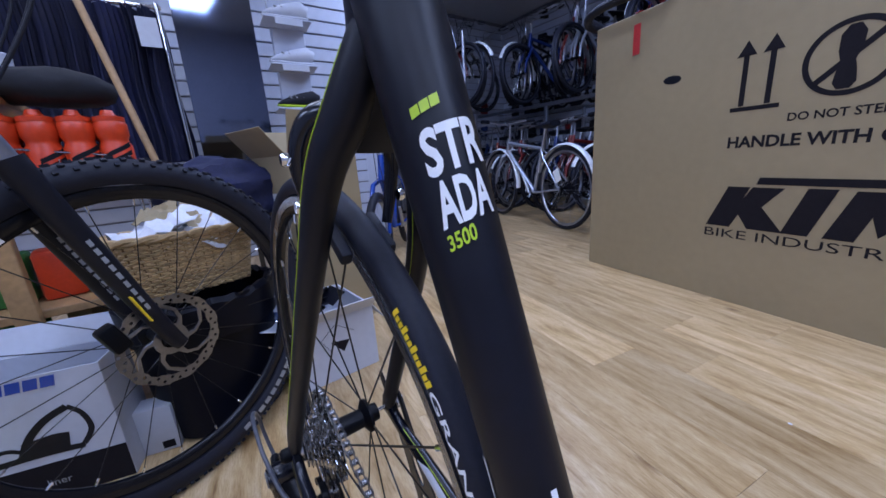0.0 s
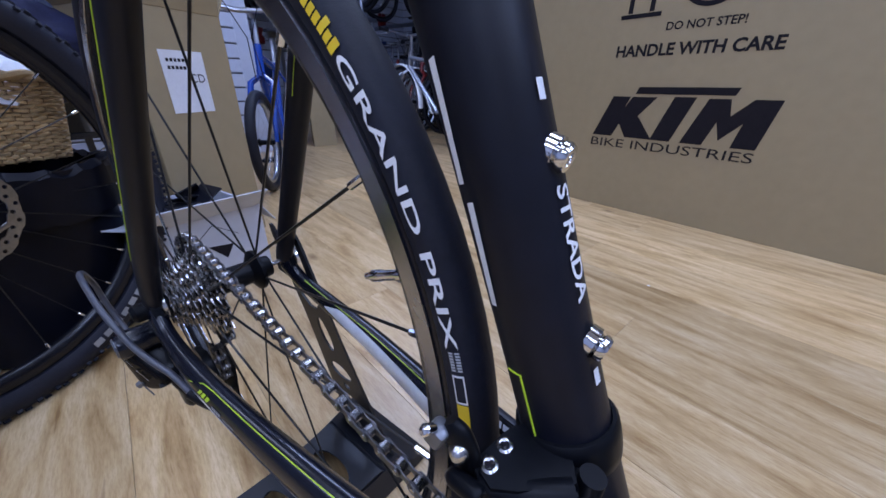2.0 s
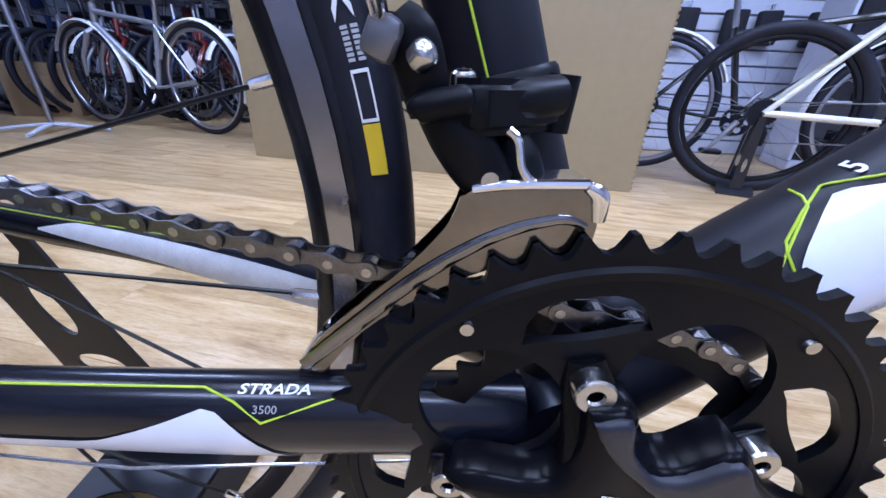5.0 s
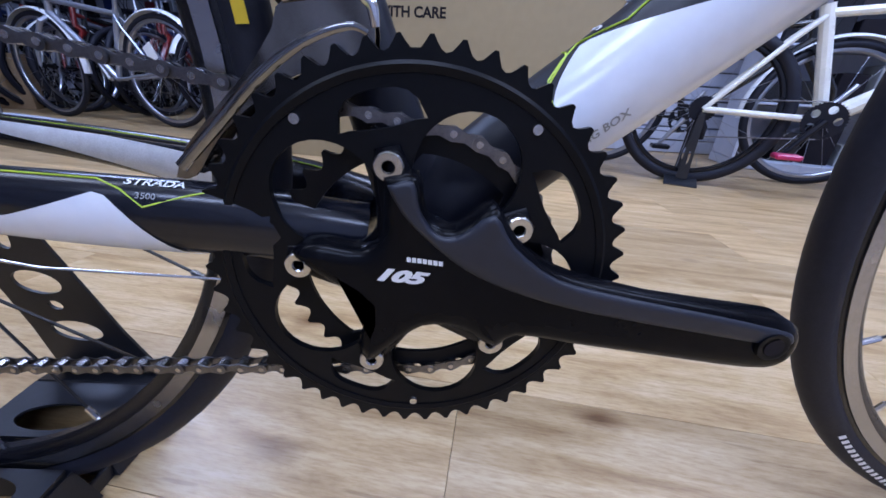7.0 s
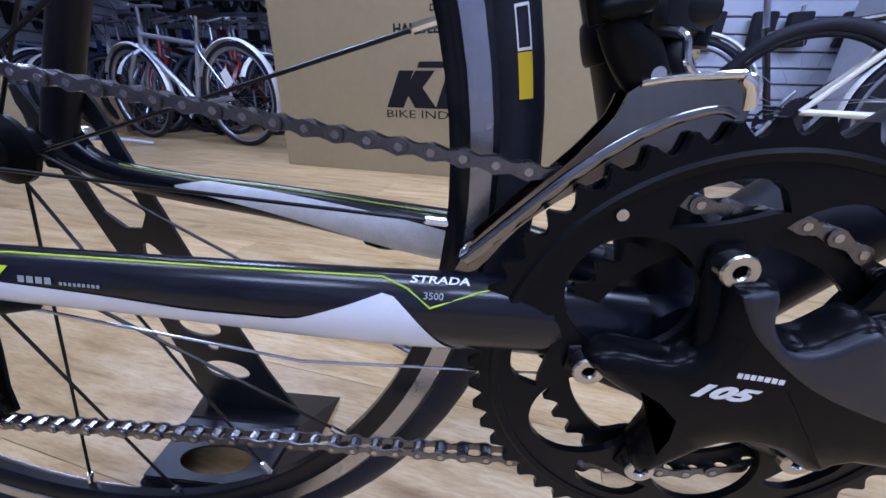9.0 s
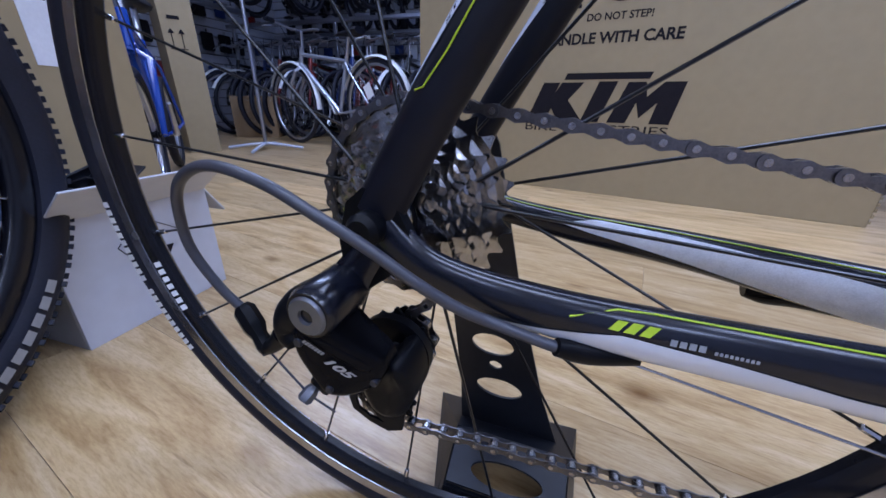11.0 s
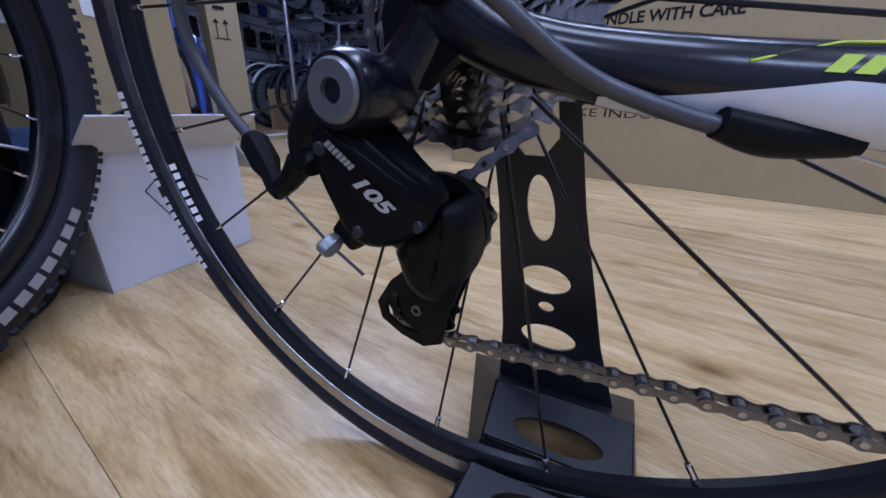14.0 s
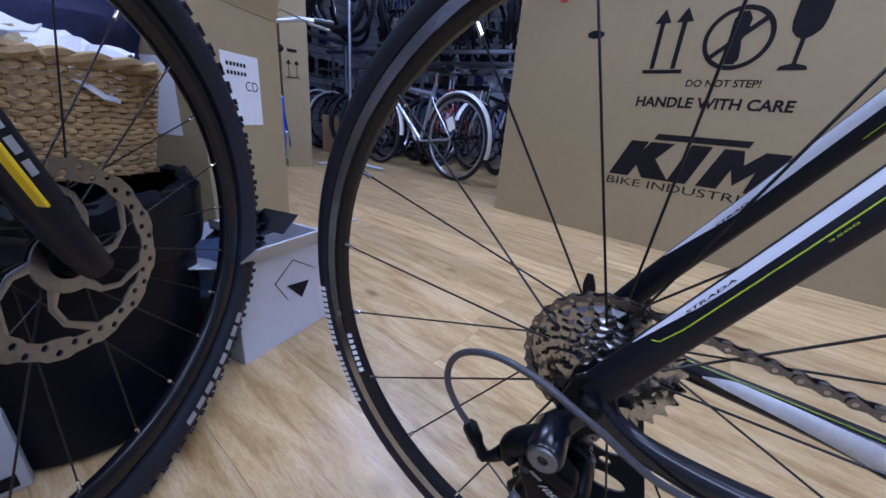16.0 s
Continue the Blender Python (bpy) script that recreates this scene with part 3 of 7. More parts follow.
def wheel(name, parent, m, r, tyre_r, rim_in, rim_w, mats, n_spokes, label="", detail=64, hub_r=0.016, hub_w=0.05, cross=0.35, track=True, spoke_r=0.0011, nip=True, phase=0.0):
    """A rim with its tyre, hub, spokes and nipples under it; the axle along y."""
    tyre_mat, rim_mat, spoke_mat = mats
    bead = r - 2 * tyre_r + 0.004
    bm = B()
    w = rim_w / 2
    add_lathe(bm, [(rim_in, -0.003), (rim_in + 0.0025, -w * 0.55), (bead - 0.0135, -w * 0.9), (bead - 0.002, -w), (bead + 0.001, -w * 0.92), (bead - 0.006, 0), (bead + 0.001, w * 0.92), (bead - 0.002, w), (bead - 0.0135, w * 0.9), (rim_in + 0.0025, w * 0.55), (rim_in, 0.003)], detail)
    rim = part(name, bm, rim_mat, parent, label, m)
    bm = B()
    c = r - tyre_r
    add_lathe(bm, [(c + tyre_r * math.cos(a), tyre_r * 0.98 * math.sin(a)) for a in (radians(d) for d in (-140, -115, -90, -65, -40, -20, 0, 20, 40, 65, 90, 115, 140))], detail)
    part("tyre", bm, tyre_mat, rim)
    if track:
        for s in (-1, 1):
            bm = B()
            add_lathe(bm, [(bead - 0.0125, s * (w * 0.92 + 0.0002)), (bead - 0.0025, s * (w * 1.0 + 0.0002)), (bead - 0.0025, s * (w + 0.0012)), (bead - 0.0125, s * (w * 0.92 + 0.0012))], detail)
            part("brake_track", bm, M["brake_track"], rim)
    bm = B()
    add_lathe(bm, [(0.004, -hub_w), (hub_r * 0.7, -hub_w), (hub_r * 0.75, -hub_w * 0.75), (hub_r * 1.35, -hub_w * 0.72), (hub_r * 1.35, -hub_w * 0.64), (hub_r * 0.8, -hub_w * 0.5), (hub_r * 0.75, hub_w * 0.5), (hub_r * 1.35, hub_w * 0.64), (hub_r * 1.35, hub_w * 0.72), (hub_r * 0.75, hub_w * 0.75), (hub_r * 0.7, hub_w), (0.004, hub_w)], 24)
    part("hub", bm, M["anodised_black"], rim)
    length = 0.0
    for k in range(n_spokes):
        side = -1 if k % 2 else 1
        a = radians(phase) + 2 * math.pi * (k + 0.5) / n_spokes
        ha = a + cross * (1 if (k // 2) % 2 else -1)
        p = Vector((hub_r * 1.25 * math.cos(ha), side * hub_w * 0.68, hub_r * 1.25 * math.sin(ha)))
        q = Vector((rim_in * math.cos(a), side * 0.002, rim_in * math.sin(a)))
        if k == 0:
            length = (q - p).length
            bm = B()
            add_tube(bm, [(0, 0, 0), (0, 0, length)], spoke_r, 6)
            sp = mesh_of("spoke", bm, spoke_mat)
            bm = B()
            add_tube(bm, [(0, 0, length - 0.012), (0, 0, length - 0.011), (0, 0, length + 0.004)], [0.0015, 0.0023, 0.0023], 8)
            nm = mesh_of("nipple", bm, M["chrome"])
        d = (q - p).normalized()
        mm = Matrix.Translation(p) @ d.to_track_quat("Z", "Y").to_matrix().to_4x4()
        part("spoke", sp, None, rim, m=mm)
        if nip:
            part("nipple", nm, None, rim, m=mm)
    return rim


RACE = (M["rubber"], M["rim_black"], M["spoke_black"])
rear_wheel = wheel("rear_wheel", bike, pose(RX, 0, RZ), WHEEL_R, 0.0125, RIM_IN, 0.0195, RACE, 20, "black rim with a worn silver brake track", 96, 0.017, 0.045, phase=2.7)
front_wheel = wheel("front_wheel", bike, pose(FX, 0, FZ), WHEEL_R, 0.0125, RIM_IN, 0.0195, RACE, 20, "black rim with a worn silver brake track", 96, 0.015, 0.036, 0.0)


def ring_outline(teeth, r_tip, r_root, turn=0.0):
    pts = []
    for k in range(teeth):
        a = turn + 2 * math.pi * k / teeth
        st = 2 * math.pi / teeth
        for f, r in ((-0.5, r_root - 0.0003), (-0.33, r_root + 0.0006), (-0.17, r_root + 0.58 * (r_tip - r_root)), (-0.06, r_tip), (0.07, r_tip - 0.0002), (0.18, r_root + 0.55 * (r_tip - r_root)), (0.33, r_root + 0.0006)):
            pts.append((r * math.cos(a + f * st), r * math.sin(a + f * st)))
    return pts


PHASE = 101.3
BOLTS = [radians(PHASE - 72 * i) for i in range(5)]


# ---- drivetrain ----
def surf(rows, n=8):
    """The skin of a limb: place(s, q, lift) with s along it from 0 to 1 and q round it in degrees."""
    pts = spline(rows, n)
    def place(s, q, lift=0.0004):
        f = min(max(s, 0), 1) * (len(pts) - 1)
        i = min(int(f), len(pts) - 2)
        k = f - i
        p = pts[i] * (1 - k) + pts[i + 1] * k
        t = Vector((pts[i + 1] - pts[i])[:3]).normalized()
        side = Vector((0, 1, 0)) - t * t.y
        side.normalize()
        b = t.cross(side)
        c, d = math.cos(radians(q)), math.sin(radians(q))
        return Vector(p[:3]) + side * c * (p[3] * p[4] + lift) + b * d * (p[3] + lift)
    return place


def strip(bm, us, lo, hi, place, nv=4):
    """A patch between two edges lo(u) and hi(u) on a skin."""
    grid = [[bm.verts.new(place(u, lo(u) + (hi(u) - lo(u)) * k / nv)) for k in range(nv + 1)] for u in us]
    for a, b in zip(grid, grid[1:]):
        for k in range(nv):
            bm.faces.new((a[k], a[k + 1], b[k + 1], b[k]))


def steps(a, b, n):
    return [a + (b - a) * k / n for k in range(n + 1)]


def ramp(*pairs):
    """A broken line through pairs of u, v."""
    us, vs = [p[0] for p in pairs], [p[1] for p in pairs]
    return lambda u: float(np.interp(u, us, vs))


def stroke(bm, pts, place, w=0.0008):
    add_tube(bm, [place(*p) for p in pts], w * 0.75, 6)


def gear(name, parent, teeth, r_tip, r_root, holes, y0, y1, mat, m=None, label="", turn=0.0, worn=0.0):
    """A toothed ring; worn: how far the tips are bent and chamfered."""
    bm = B()
    add_plate(bm, ring_outline(teeth, r_tip, r_root, turn), holes, y0, y1)
    if worn:
        mid = (y0 + y1) / 2
        for v in bm.verts:
            r = math.hypot(v.co.x, v.co.z)
            if r > r_root + 0.0025:
                v.co.y = mid + (v.co.y - mid) * 0.5 + worn * math.sin(9.7 * v.co.x / r + 700 * v.co.z)
            elif r > r_root - 0.0005:
                v.co.y += worn * 0.6 * math.sin(900 * v.co.x + 500 * v.co.z)
    return part(name, bm, mat, parent, label, m, sharp=12.0 if worn else 35.0)


cassette = part("cassette", (lambda bm: (add_lathe(bm, [(0.012, -0.058), (0.016, -0.058), (0.017, -0.05), (0.0175, -0.014), (0.012, -0.014)], 24), bm)[1])(B()), M["anodised_black"], rear_wheel, "stack of bright steel sprockets")
TEETH = [11, 12, 13, 14, 15, 17, 19, 21, 24, 28]
for k, n in enumerate(TEETH):
    pr = n * 0.0127 / (2 * math.pi)
    y = -0.0555 + 0.0038 * k
    # the larger ones are open rings on a dark carrier
    inner = pr - 0.0085 if n >= 17 else 0.0165
    holes = [circle(0, 0, max(0.0165, inner), 32)]
    gear("sprocket", cassette, n, pr + 0.0030, pr - 0.0030, holes, y - 0.0008, y + 0.0008, M["sprocket"], turn=0.3 * k, worn=0.00020)
bm = B()
steps_of = [(n * 0.0127 / (2 * math.pi) - 0.0052, -0.0555 + 0.0038 * k) for k, n in enumerate(TEETH)]
add_lathe(bm, [(0.012, -0.0550)] + [(max(0.0166, r), y) for r, y in steps_of] + [(0.012, -0.0213)], 40)
part("carrier", bm, M["pin_steel"], cassette, "stepped alloy spacers")
bm = B()
add_lathe(bm, [(0.004, -0.0615), (0.0145, -0.0615), (0.0155, -0.0595), (0.0155, -0.0575), (0.004, -0.0575)], 24)
part("lock_ring", bm, M["steel"], cassette)

# skewer with its nut and lever on the far side
bm = B()
add_tube(bm, [(RX, -0.078, RZ), (RX, 0.085, RZ)], 0.0026, 10, up=(1, 0, 0))
part("skewer", bm, M["steel"], bike)
bm = B()
add_lathe(bm, [(0.001, -0.083), (0.006, -0.083), (0.0085, -0.08), (0.0085, -0.0705), (0.001, -0.0705)], 20, Matrix.Translation((RX, 0, RZ)), closed=False)
part("skewer_nut", bm, M["anodised_black"], bike)
bm = B()
add_lathe(bm, [(0.001, 0.0705), (0.009, 0.0705), (0.0105, 0.075), (0.0105, 0.084), (0.006, 0.088), (0.001, 0.088)], 20, Matrix.Translation((RX, 0, RZ)), closed=False)
part("skewer_lever", bm, M["chrome"], bike)

# chainrings
OUT_Y, IN_Y = -0.047, -0.0395


def ring_hole(r_out, r_in, width):
    """The inner edge of a chainring, with a tab at each bolt."""
    pts = []
    for k in range(120):
        a = 2 * math.pi * k / 120
        d = min(abs((a - b + math.pi) % (2 * math.pi) - math.pi) for b in BOLTS)
        f = max(0.0, 1 - (d / width) ** 2) if d < width else 0.0
        pts.append((r_out + (r_in - r_out) * f**0.8, a))
    return [(r * math.cos(a), r * math.sin(a)) for r, a in pts]


crankset = part("crankset", (lambda bm: (add_lathe(bm, [(0.0, -0.058), (0.016, -0.058), (0.021, -0.056), (0.024, -0.053), (0.024, -0.046), (0.0, -0.046)], 32, closed=False), bm)[1])(B()), M["crank_black"], bike, "black alloy chainset with a hollow forged arm", pose(0, 0, BBZ))
BIG = [BOLTS[k] - radians(36) for k in range(5)]


def banana(a, r0, r1, half, n=10):
    """A bent slot round the angle a."""
    out = [((r1 - 0.012 * (abs(k / n - 0.5) * 2) ** 4) * math.cos(a + half * (2 * k / n - 1)), (r1 - 0.012 * (abs(k / n - 0.5) * 2) ** 4) * math.sin(a + half * (2 * k / n - 1))) for k in range(n + 1)]
    inn = [((r0 + 0.004 * (abs(k / n - 0.5) * 2) ** 2) * math.cos(a - half * 0.92 * (2 * k / n - 1)), (r0 + 0.004 * (abs(k / n - 0.5) * 2) ** 2) * math.sin(a - half * 0.92 * (2 * k / n - 1))) for k in range(1, n)]
    return out + inn


gear("outer_chainring", crankset, 50, 0.1044, 0.0988, [circle(0.0555 * math.cos(a), 0.0555 * math.sin(a), 0.0265, 28, 0.0245, a) for a in BIG] + [banana(a, 0.0700, 0.0855, 0.27) for a in BOLTS] + [circle(0, 0, 0.022, 20)], OUT_Y - 0.0018, OUT_Y + 0.0018, M["anodised_black"], label="black toothed outer chainring")
gear("inner_chainring", crankset, 34, 0.0715, 0.0662, [ring_hole(0.0575, 0.046, 0.22)], IN_Y - 0.0012, IN_Y + 0.0012, M["anodised_black"], label="black toothed inner chainring")
bm = B()
add_lathe(bm, [(0.0905, OUT_Y - 0.0024), (0.0935, OUT_Y - 0.0030), (0.0950, OUT_Y - 0.0019), (0.0905, OUT_Y - 0.0017)], 96)
part("ring_lip", bm, M["anodised_black"], crankset)
for k in range(5):
    a = BOLTS[k]
    bx, bz = 0.055 * math.cos(a), 0.055 * math.sin(a)
    limb("spider_arm", [(0.008 * math.cos(a), -0.055, 0.008 * math.sin(a), 0.017, 0.4), (0.03 * math.cos(a), -0.054, 0.03 * math.sin(a), 0.0115, 0.5), (0.05 * math.cos(a), -0.0505, 0.05 * math.sin(a), 0.0088, 0.4), (0.0625 * math.cos(a), -0.0495, 0.0625 * math.sin(a), 0.0058, 0.3)], M["crank_black"], crankset, n=4, seg=16)
    bm = B()
    add_lathe(bm, [(0.0024, -0.0571), (0.0030, -0.0580), (0.0060, -0.0580), (0.0066, -0.0572), (0.0066, -0.050), (0.0, -0.050), (0.0, -0.0571)], 24, Matrix.Translation((bx, 0, bz)), closed=False)
    part("chainring_bolt", bm, M["steel"], crankset, "silver chainring bolt")
    # small pins near the teeth
    if k in (0, 1, 3):
        a2 = a + 0.42
        bm = B()
        add_lathe(bm, [(0.0, OUT_Y - 0.0032), (0.0022, OUT_Y - 0.0032), (0.0026, OUT_Y - 0.0018), (0.0, OUT_Y - 0.0018)], 12, Matrix.Translation((0.0875 * math.cos(a2), 0, 0.0875 * math.sin(a2))), closed=False)
        part("shift_pin", bm, M["steel"], crankset)
ARM = radians(PHASE - 108)
AD, AN = Vector((math.cos(ARM), 0, math.sin(ARM))), Vector((-math.sin(ARM), 0, math.cos(ARM)))


def arm_pt(u, v, y):
    """A point u along the crank arm and v across it."""
    p = AD * u + AN * v
    return (p.x, y, p.z)


def pillow(name, outline, y0, front, inset, mat, parent, label="", n=3):
    """A thick shape with a rounded edge: front(x, z) gives the height of its face."""
    pts = [(p[0], p[1]) for p in spline(outline + outline[:1], n)][:-1]
    bm = B()
    f = bm.faces.new([bm.verts.new((x, y0(x) if callable(y0) else y0, z)) for x, z in pts])
    f.normal_update()
    if f.normal.y > 0:
        f.normal_flip()
    ex = bmesh.ops.extrude_face_region(bm, geom=[f])
    vs = [v for v in ex["geom"] if isinstance(v, bmesh.types.BMVert)]
    for v in vs:
        v.co.y = front(v.co.x, v.co.z) + inset * 0.75
    top = [g for g in ex["geom"] if isinstance(g, bmesh.types.BMFace)][0]
    for k, (th, up) in enumerate(((0.4, 0.45), (0.6, 0.3))):
        bmesh.ops.inset_region(bm, faces=[top], thickness=inset * th, use_even_offset=True)
        for v in top.verts:
            v.co.y = front(v.co.x, v.co.z) + inset * (0.75 - 0.45 if k == 0 else 0.0)
    tri = bmesh.ops.triangulate(bm, faces=[top])["faces"]
    inner = [e for e in {e for f in tri for e in f.edges} if all(f in tri for f in e.link_faces)]
    cut = bmesh.ops.subdivide_edges(bm, edges=inner, cuts=3, use_grid_fill=False)["geom_inner"]
    for v in cut:
        if isinstance(v, bmesh.types.BMVert):
            v.co.y = front(v.co.x, v.co.z)
    bmesh.ops.triangulate(bm, faces=bm.faces[:])
    return part(name, bm, mat, parent, label, sharp=50)


def arm_face(x, z):
    """The outer face of the arm leans outward towards the pedal."""
    return -0.0625 - 0.012 * min(1.0, max(0.0, (x - 0.005) / 0.17)) + 0.10 * max(0.0, math.hypot(x, z) - 0.045) * (1 if x < 0.03 else 0)


pillow("crank_arm", [(-0.013, 0.050), (0.002, 0.051), (0.005, 0.034), (0.013, 0.0275), (0.022, 0.0285), (0.036, 0.039), (0.047, 0.024), (0.066, 0.0095), (0.098, 0.002), (0.140, -0.004), (0.168, -0.0075), (0.180, -0.0105), (0.1865, -0.018), (0.187, -0.028), (0.182, -0.0355), (0.168, -0.0385),
                     (0.125, -0.035), (0.082, -0.031), (0.052, -0.028), (0.041, -0.036), (0.024, -0.026), (0.004, -0.026), (-0.013, -0.040), (-0.024, -0.050), (-0.029, -0.038), (-0.024, -0.014), (-0.046, 0.003), (-0.057, 0.013), (-0.046, 0.019), (-0.024, 0.016), (-0.014, 0.026)], lambda x: -0.047 - 0.013 * min(1.0, max(0.0, (x - 0.03) / 0.08)), arm_face, 0.0055, M["crank_black"], crankset, "glossy black hollow crank arm")
pillow("grey_facet", [(-0.011, 0.047), (0.000, 0.049), (0.003, 0.036), (0.011, 0.0255), (0.022, 0.0265), (0.035, 0.036), (0.045, 0.022), (0.066, 0.007), (0.098, -0.0005), (0.140, -0.007), (0.166, -0.0115), (0.178, -0.0145), (0.1805, -0.0200), (0.172, -0.0215), (0.146, -0.0185), (0.105, -0.013), (0.074, -0.008), (0.047, -0.001), (0.024, 0.009), (0.006, 0.023), (-0.005, 0.035)], -0.060, lambda x, z: arm_face(x, z) - 0.0009, 0.0018, M["crank_grey"], crankset, "satin grey upper face of the crank arm")
bm = B()
add_lathe(bm, [(0.0, 0.0), (0.0046, 0.0), (0.0060, -0.0006), (0.0075, -0.0004), (0.0075, 0.003), (0.0, 0.003)], 24, Matrix.Translation(arm_pt(0.1725, -0.0015, -0.0752)) @ pose(0, 0, 0, 0, 0, 0), closed=False)
part("pedal_thread", bm, M["anodised_black"], crankset)
bm = B()
bm.faces.new([bm.verts.new(Vector(arm_pt(0.1725 + x, z - 0.0015, -0.0760))) for x, z in circle(0, 0, 0.0047, 20)])
part("pedal_hole", bm, M["print_black"], crankset)
w = letters("105", 0.0085, shear=0.45, bold=0.0005)
bm = B()
add_word(bm, w, lambda u, v: Vector((-0.017 + u * 1.75, arm_face(0.0, 0.0) - 0.0003 - 0.0712 * max(0.0, u * 1.75 - 0.022), 0.0030 - 0.16 * u + v)))
part("model_number", bm, M["decal_white"], crankset, "white number")
bm = B()
bars(bm, 0.0, 0.0, 0.017, 0.0024, 7, lambda u, v: Vector((-0.003 + u, arm_face(-0.003 + u, 0.0) - 0.0003, 0.0125 - 0.10 * u + v)), 0.0, 0.2)
tagged(part("maker_mark", bm, M["decal_white"], crankset), kind="stuff")

# the arm on the far side points backwards
left_arm = limb("left_crank_arm", [(0.016, 0.060, -0.003, 0.016, 0.55), (-0.03, 0.062, 0.002, 0.0165, 0.55), (-0.09, 0.070, 0.008, 0.0145, 0.6), (-0.150, 0.078, 0.0130, 0.0140, 0.6), (-0.176, 0.080, 0.0125, 0.0140, 0.6), (-0.190, 0.080, 0.0110, 0.0090, 0.6)], M["crank_black"], crankset, "black left crank arm pointing backwards", n=6, seg=18)
limb("grey_facet", [(-0.035, 0.066, 0.0135, 0.0035, 1.6), (-0.09, 0.0735, 0.0190, 0.0035, 1.6), (-0.150, 0.081, 0.0235, 0.0035, 1.6), (-0.172, 0.083, 0.0225, 0.0025, 1.6)], M["crank_grey"], left_arm, n=5, seg=12)
bm = B()
bars(bm, 0.0, 0.0, 0.050, 0.008, 7, lambda u, v: Vector((-0.075 - u, 0.0615 + 0.128 * u + 0.35 * v, 0.0185 + 0.09 * u + v * 0.4)), 0.15, 0.22)
tagged(part("maker_mark", bm, M["decal_pale"], left_arm), kind="stuff")


# chain: a closed run over sprocket, inner ring and the two pulleys
def arc(c, r, a, b, y, n=14):
    return [(c[0] + r * math.cos(radians(a + (b - a) * k / n)), y, c[1] + r * math.sin(radians(a + (b - a) * k / n))) for k in range(n + 1)]


SP_Y, RD_Y = -0.0555 + 0.0038 * 9, -0.030
UP, LO = (-0.4125, 0.2545), (-0.4285, 0.1985)
loop_pts = arc((RX, RZ), 0.0567, -60, -279.8, SP_Y, 30) + arc((0, BBZ), 0.0688, 80.2, -94, IN_Y, 30) + arc(LO, 0.0215, -86, -200, RD_Y, 10) + arc(UP, 0.0215, -30, 70, RD_Y, 8)


def resample(pts, pitch):
    pts = [Vector(p) for p in pts]
    pts.append(pts[0])
    cum = [0.0]
    for a, b in zip(pts, pts[1:]):
        cum.append(cum[-1] + (b - a).length)
    n = round(cum[-1] / pitch / 2) * 2
    out = []
    for k in range(n):
        s = cum[-1] * k / n
        i = max(j for j in range(len(cum)) if cum[j] <= s + 1e-9)
        i = min(i, len(pts) - 2)
        out.append(pts[i].lerp(pts[i + 1], (s - cum[i]) / max(1e-9, cum[i + 1] - cum[i])))
    return out, cum[-1] / n


pins, pitch = resample(loop_pts, 0.0127)


def link_outline(p, r, waist):
    out = []
    for k in range(9):
        a = radians(90 + 180 * k / 8)
        out.append((r * math.cos(a), r * math.sin(a)))
    out.append((p / 2, -waist))
    for k in range(9):
        a = radians(-90 + 180 * k / 8)
        out.append((p + r * math.cos(a), r * math.sin(a)))
    out.append((p / 2, waist))
    return out


link_mesh = []
for y, th in ((0.0024, 0.0008), (0.0034, 0.0008)):
    bm = B()
    for s in (-1, 1):
        add_plate(bm, link_outline(pitch, 0.0035, 0.0019), [], s * y, s * (y + th))
    link_mesh.append(mesh_of("link", bm, M["chain_steel"]))
bm = B()
for p in pins:
    add_tube(bm, [p + Vector((0, -0.0046, 0)), p + Vector((0, 0.0046, 0))], 0.0017, 8, up=(1, 0, 0))
    add_tube(bm, [p + Vector((0, -0.0021, 0)), p + Vector((0, 0.0021, 0))], 0.0035, 10, up=(1, 0, 0))
chain = part("chain", bm, M["pin_steel"], bike, "oily bright steel bicycle chain")
for k, p in enumerate(pins):
    q = pins[(k + 1) % len(pins)]
    d = q - p
    ang = math.atan2(d.z, d.x)
    part("link", link_mesh[k % 2], None, chain, m=Matrix.Translation(p) @ Matrix.Rotation(-ang, 4, "Y") @ Matrix.Rotation(math.atan2(d.y, math.hypot(d.x, d.z)), 4, "Z"))

# ---- rear derailleur ----
RDX, RDZ = -0.4235, 0.3125
rd = part("rear_derailleur", (lambda bm: (add_tube(bm, [(RDX, -0.066, RDZ), (RDX, -0.070, RDZ), (RDX, -0.097, RDZ), (RDX, -0.1005, RDZ)], [0.011, 0.0133, 0.0133, 0.0115], 28, up=(1, 0, 0)), bm)[1])(B()), M["gloss_black"], bike, "black rear derailleur with a silver mounting bolt")
bm = B()
add_lathe(bm, [(0.0034, -0.0990), (0.0040, -0.1022), (0.0090, -0.1022), (0.0100, -0.1010), (0.0100, -0.0980), (0.0034, -0.0980)], 28, Matrix.Translation((RDX, 0, RDZ)))
part("mount_bolt", bm, M["bolt_grey"], rd, "brushed silver hex bolt")
bm = B()
add_plate(bm, [(RDX + 0.0046 * math.cos(radians(60 * k)), RDZ + 0.0046 * math.sin(radians(60 * k))) for k in range(6)], [], -0.0995, -0.0985)
part("hex_socket", bm, M["print_black"], rd)
limb("hanger", [(-0.404, -0.066, 0.338, 0.011, 0.5), (-0.414, -0.067, 0.325, 0.011, 0.5), (RDX, -0.069, RDZ, 0.012, 0.5)], M["gloss_black"], rd, n=4, seg=14)
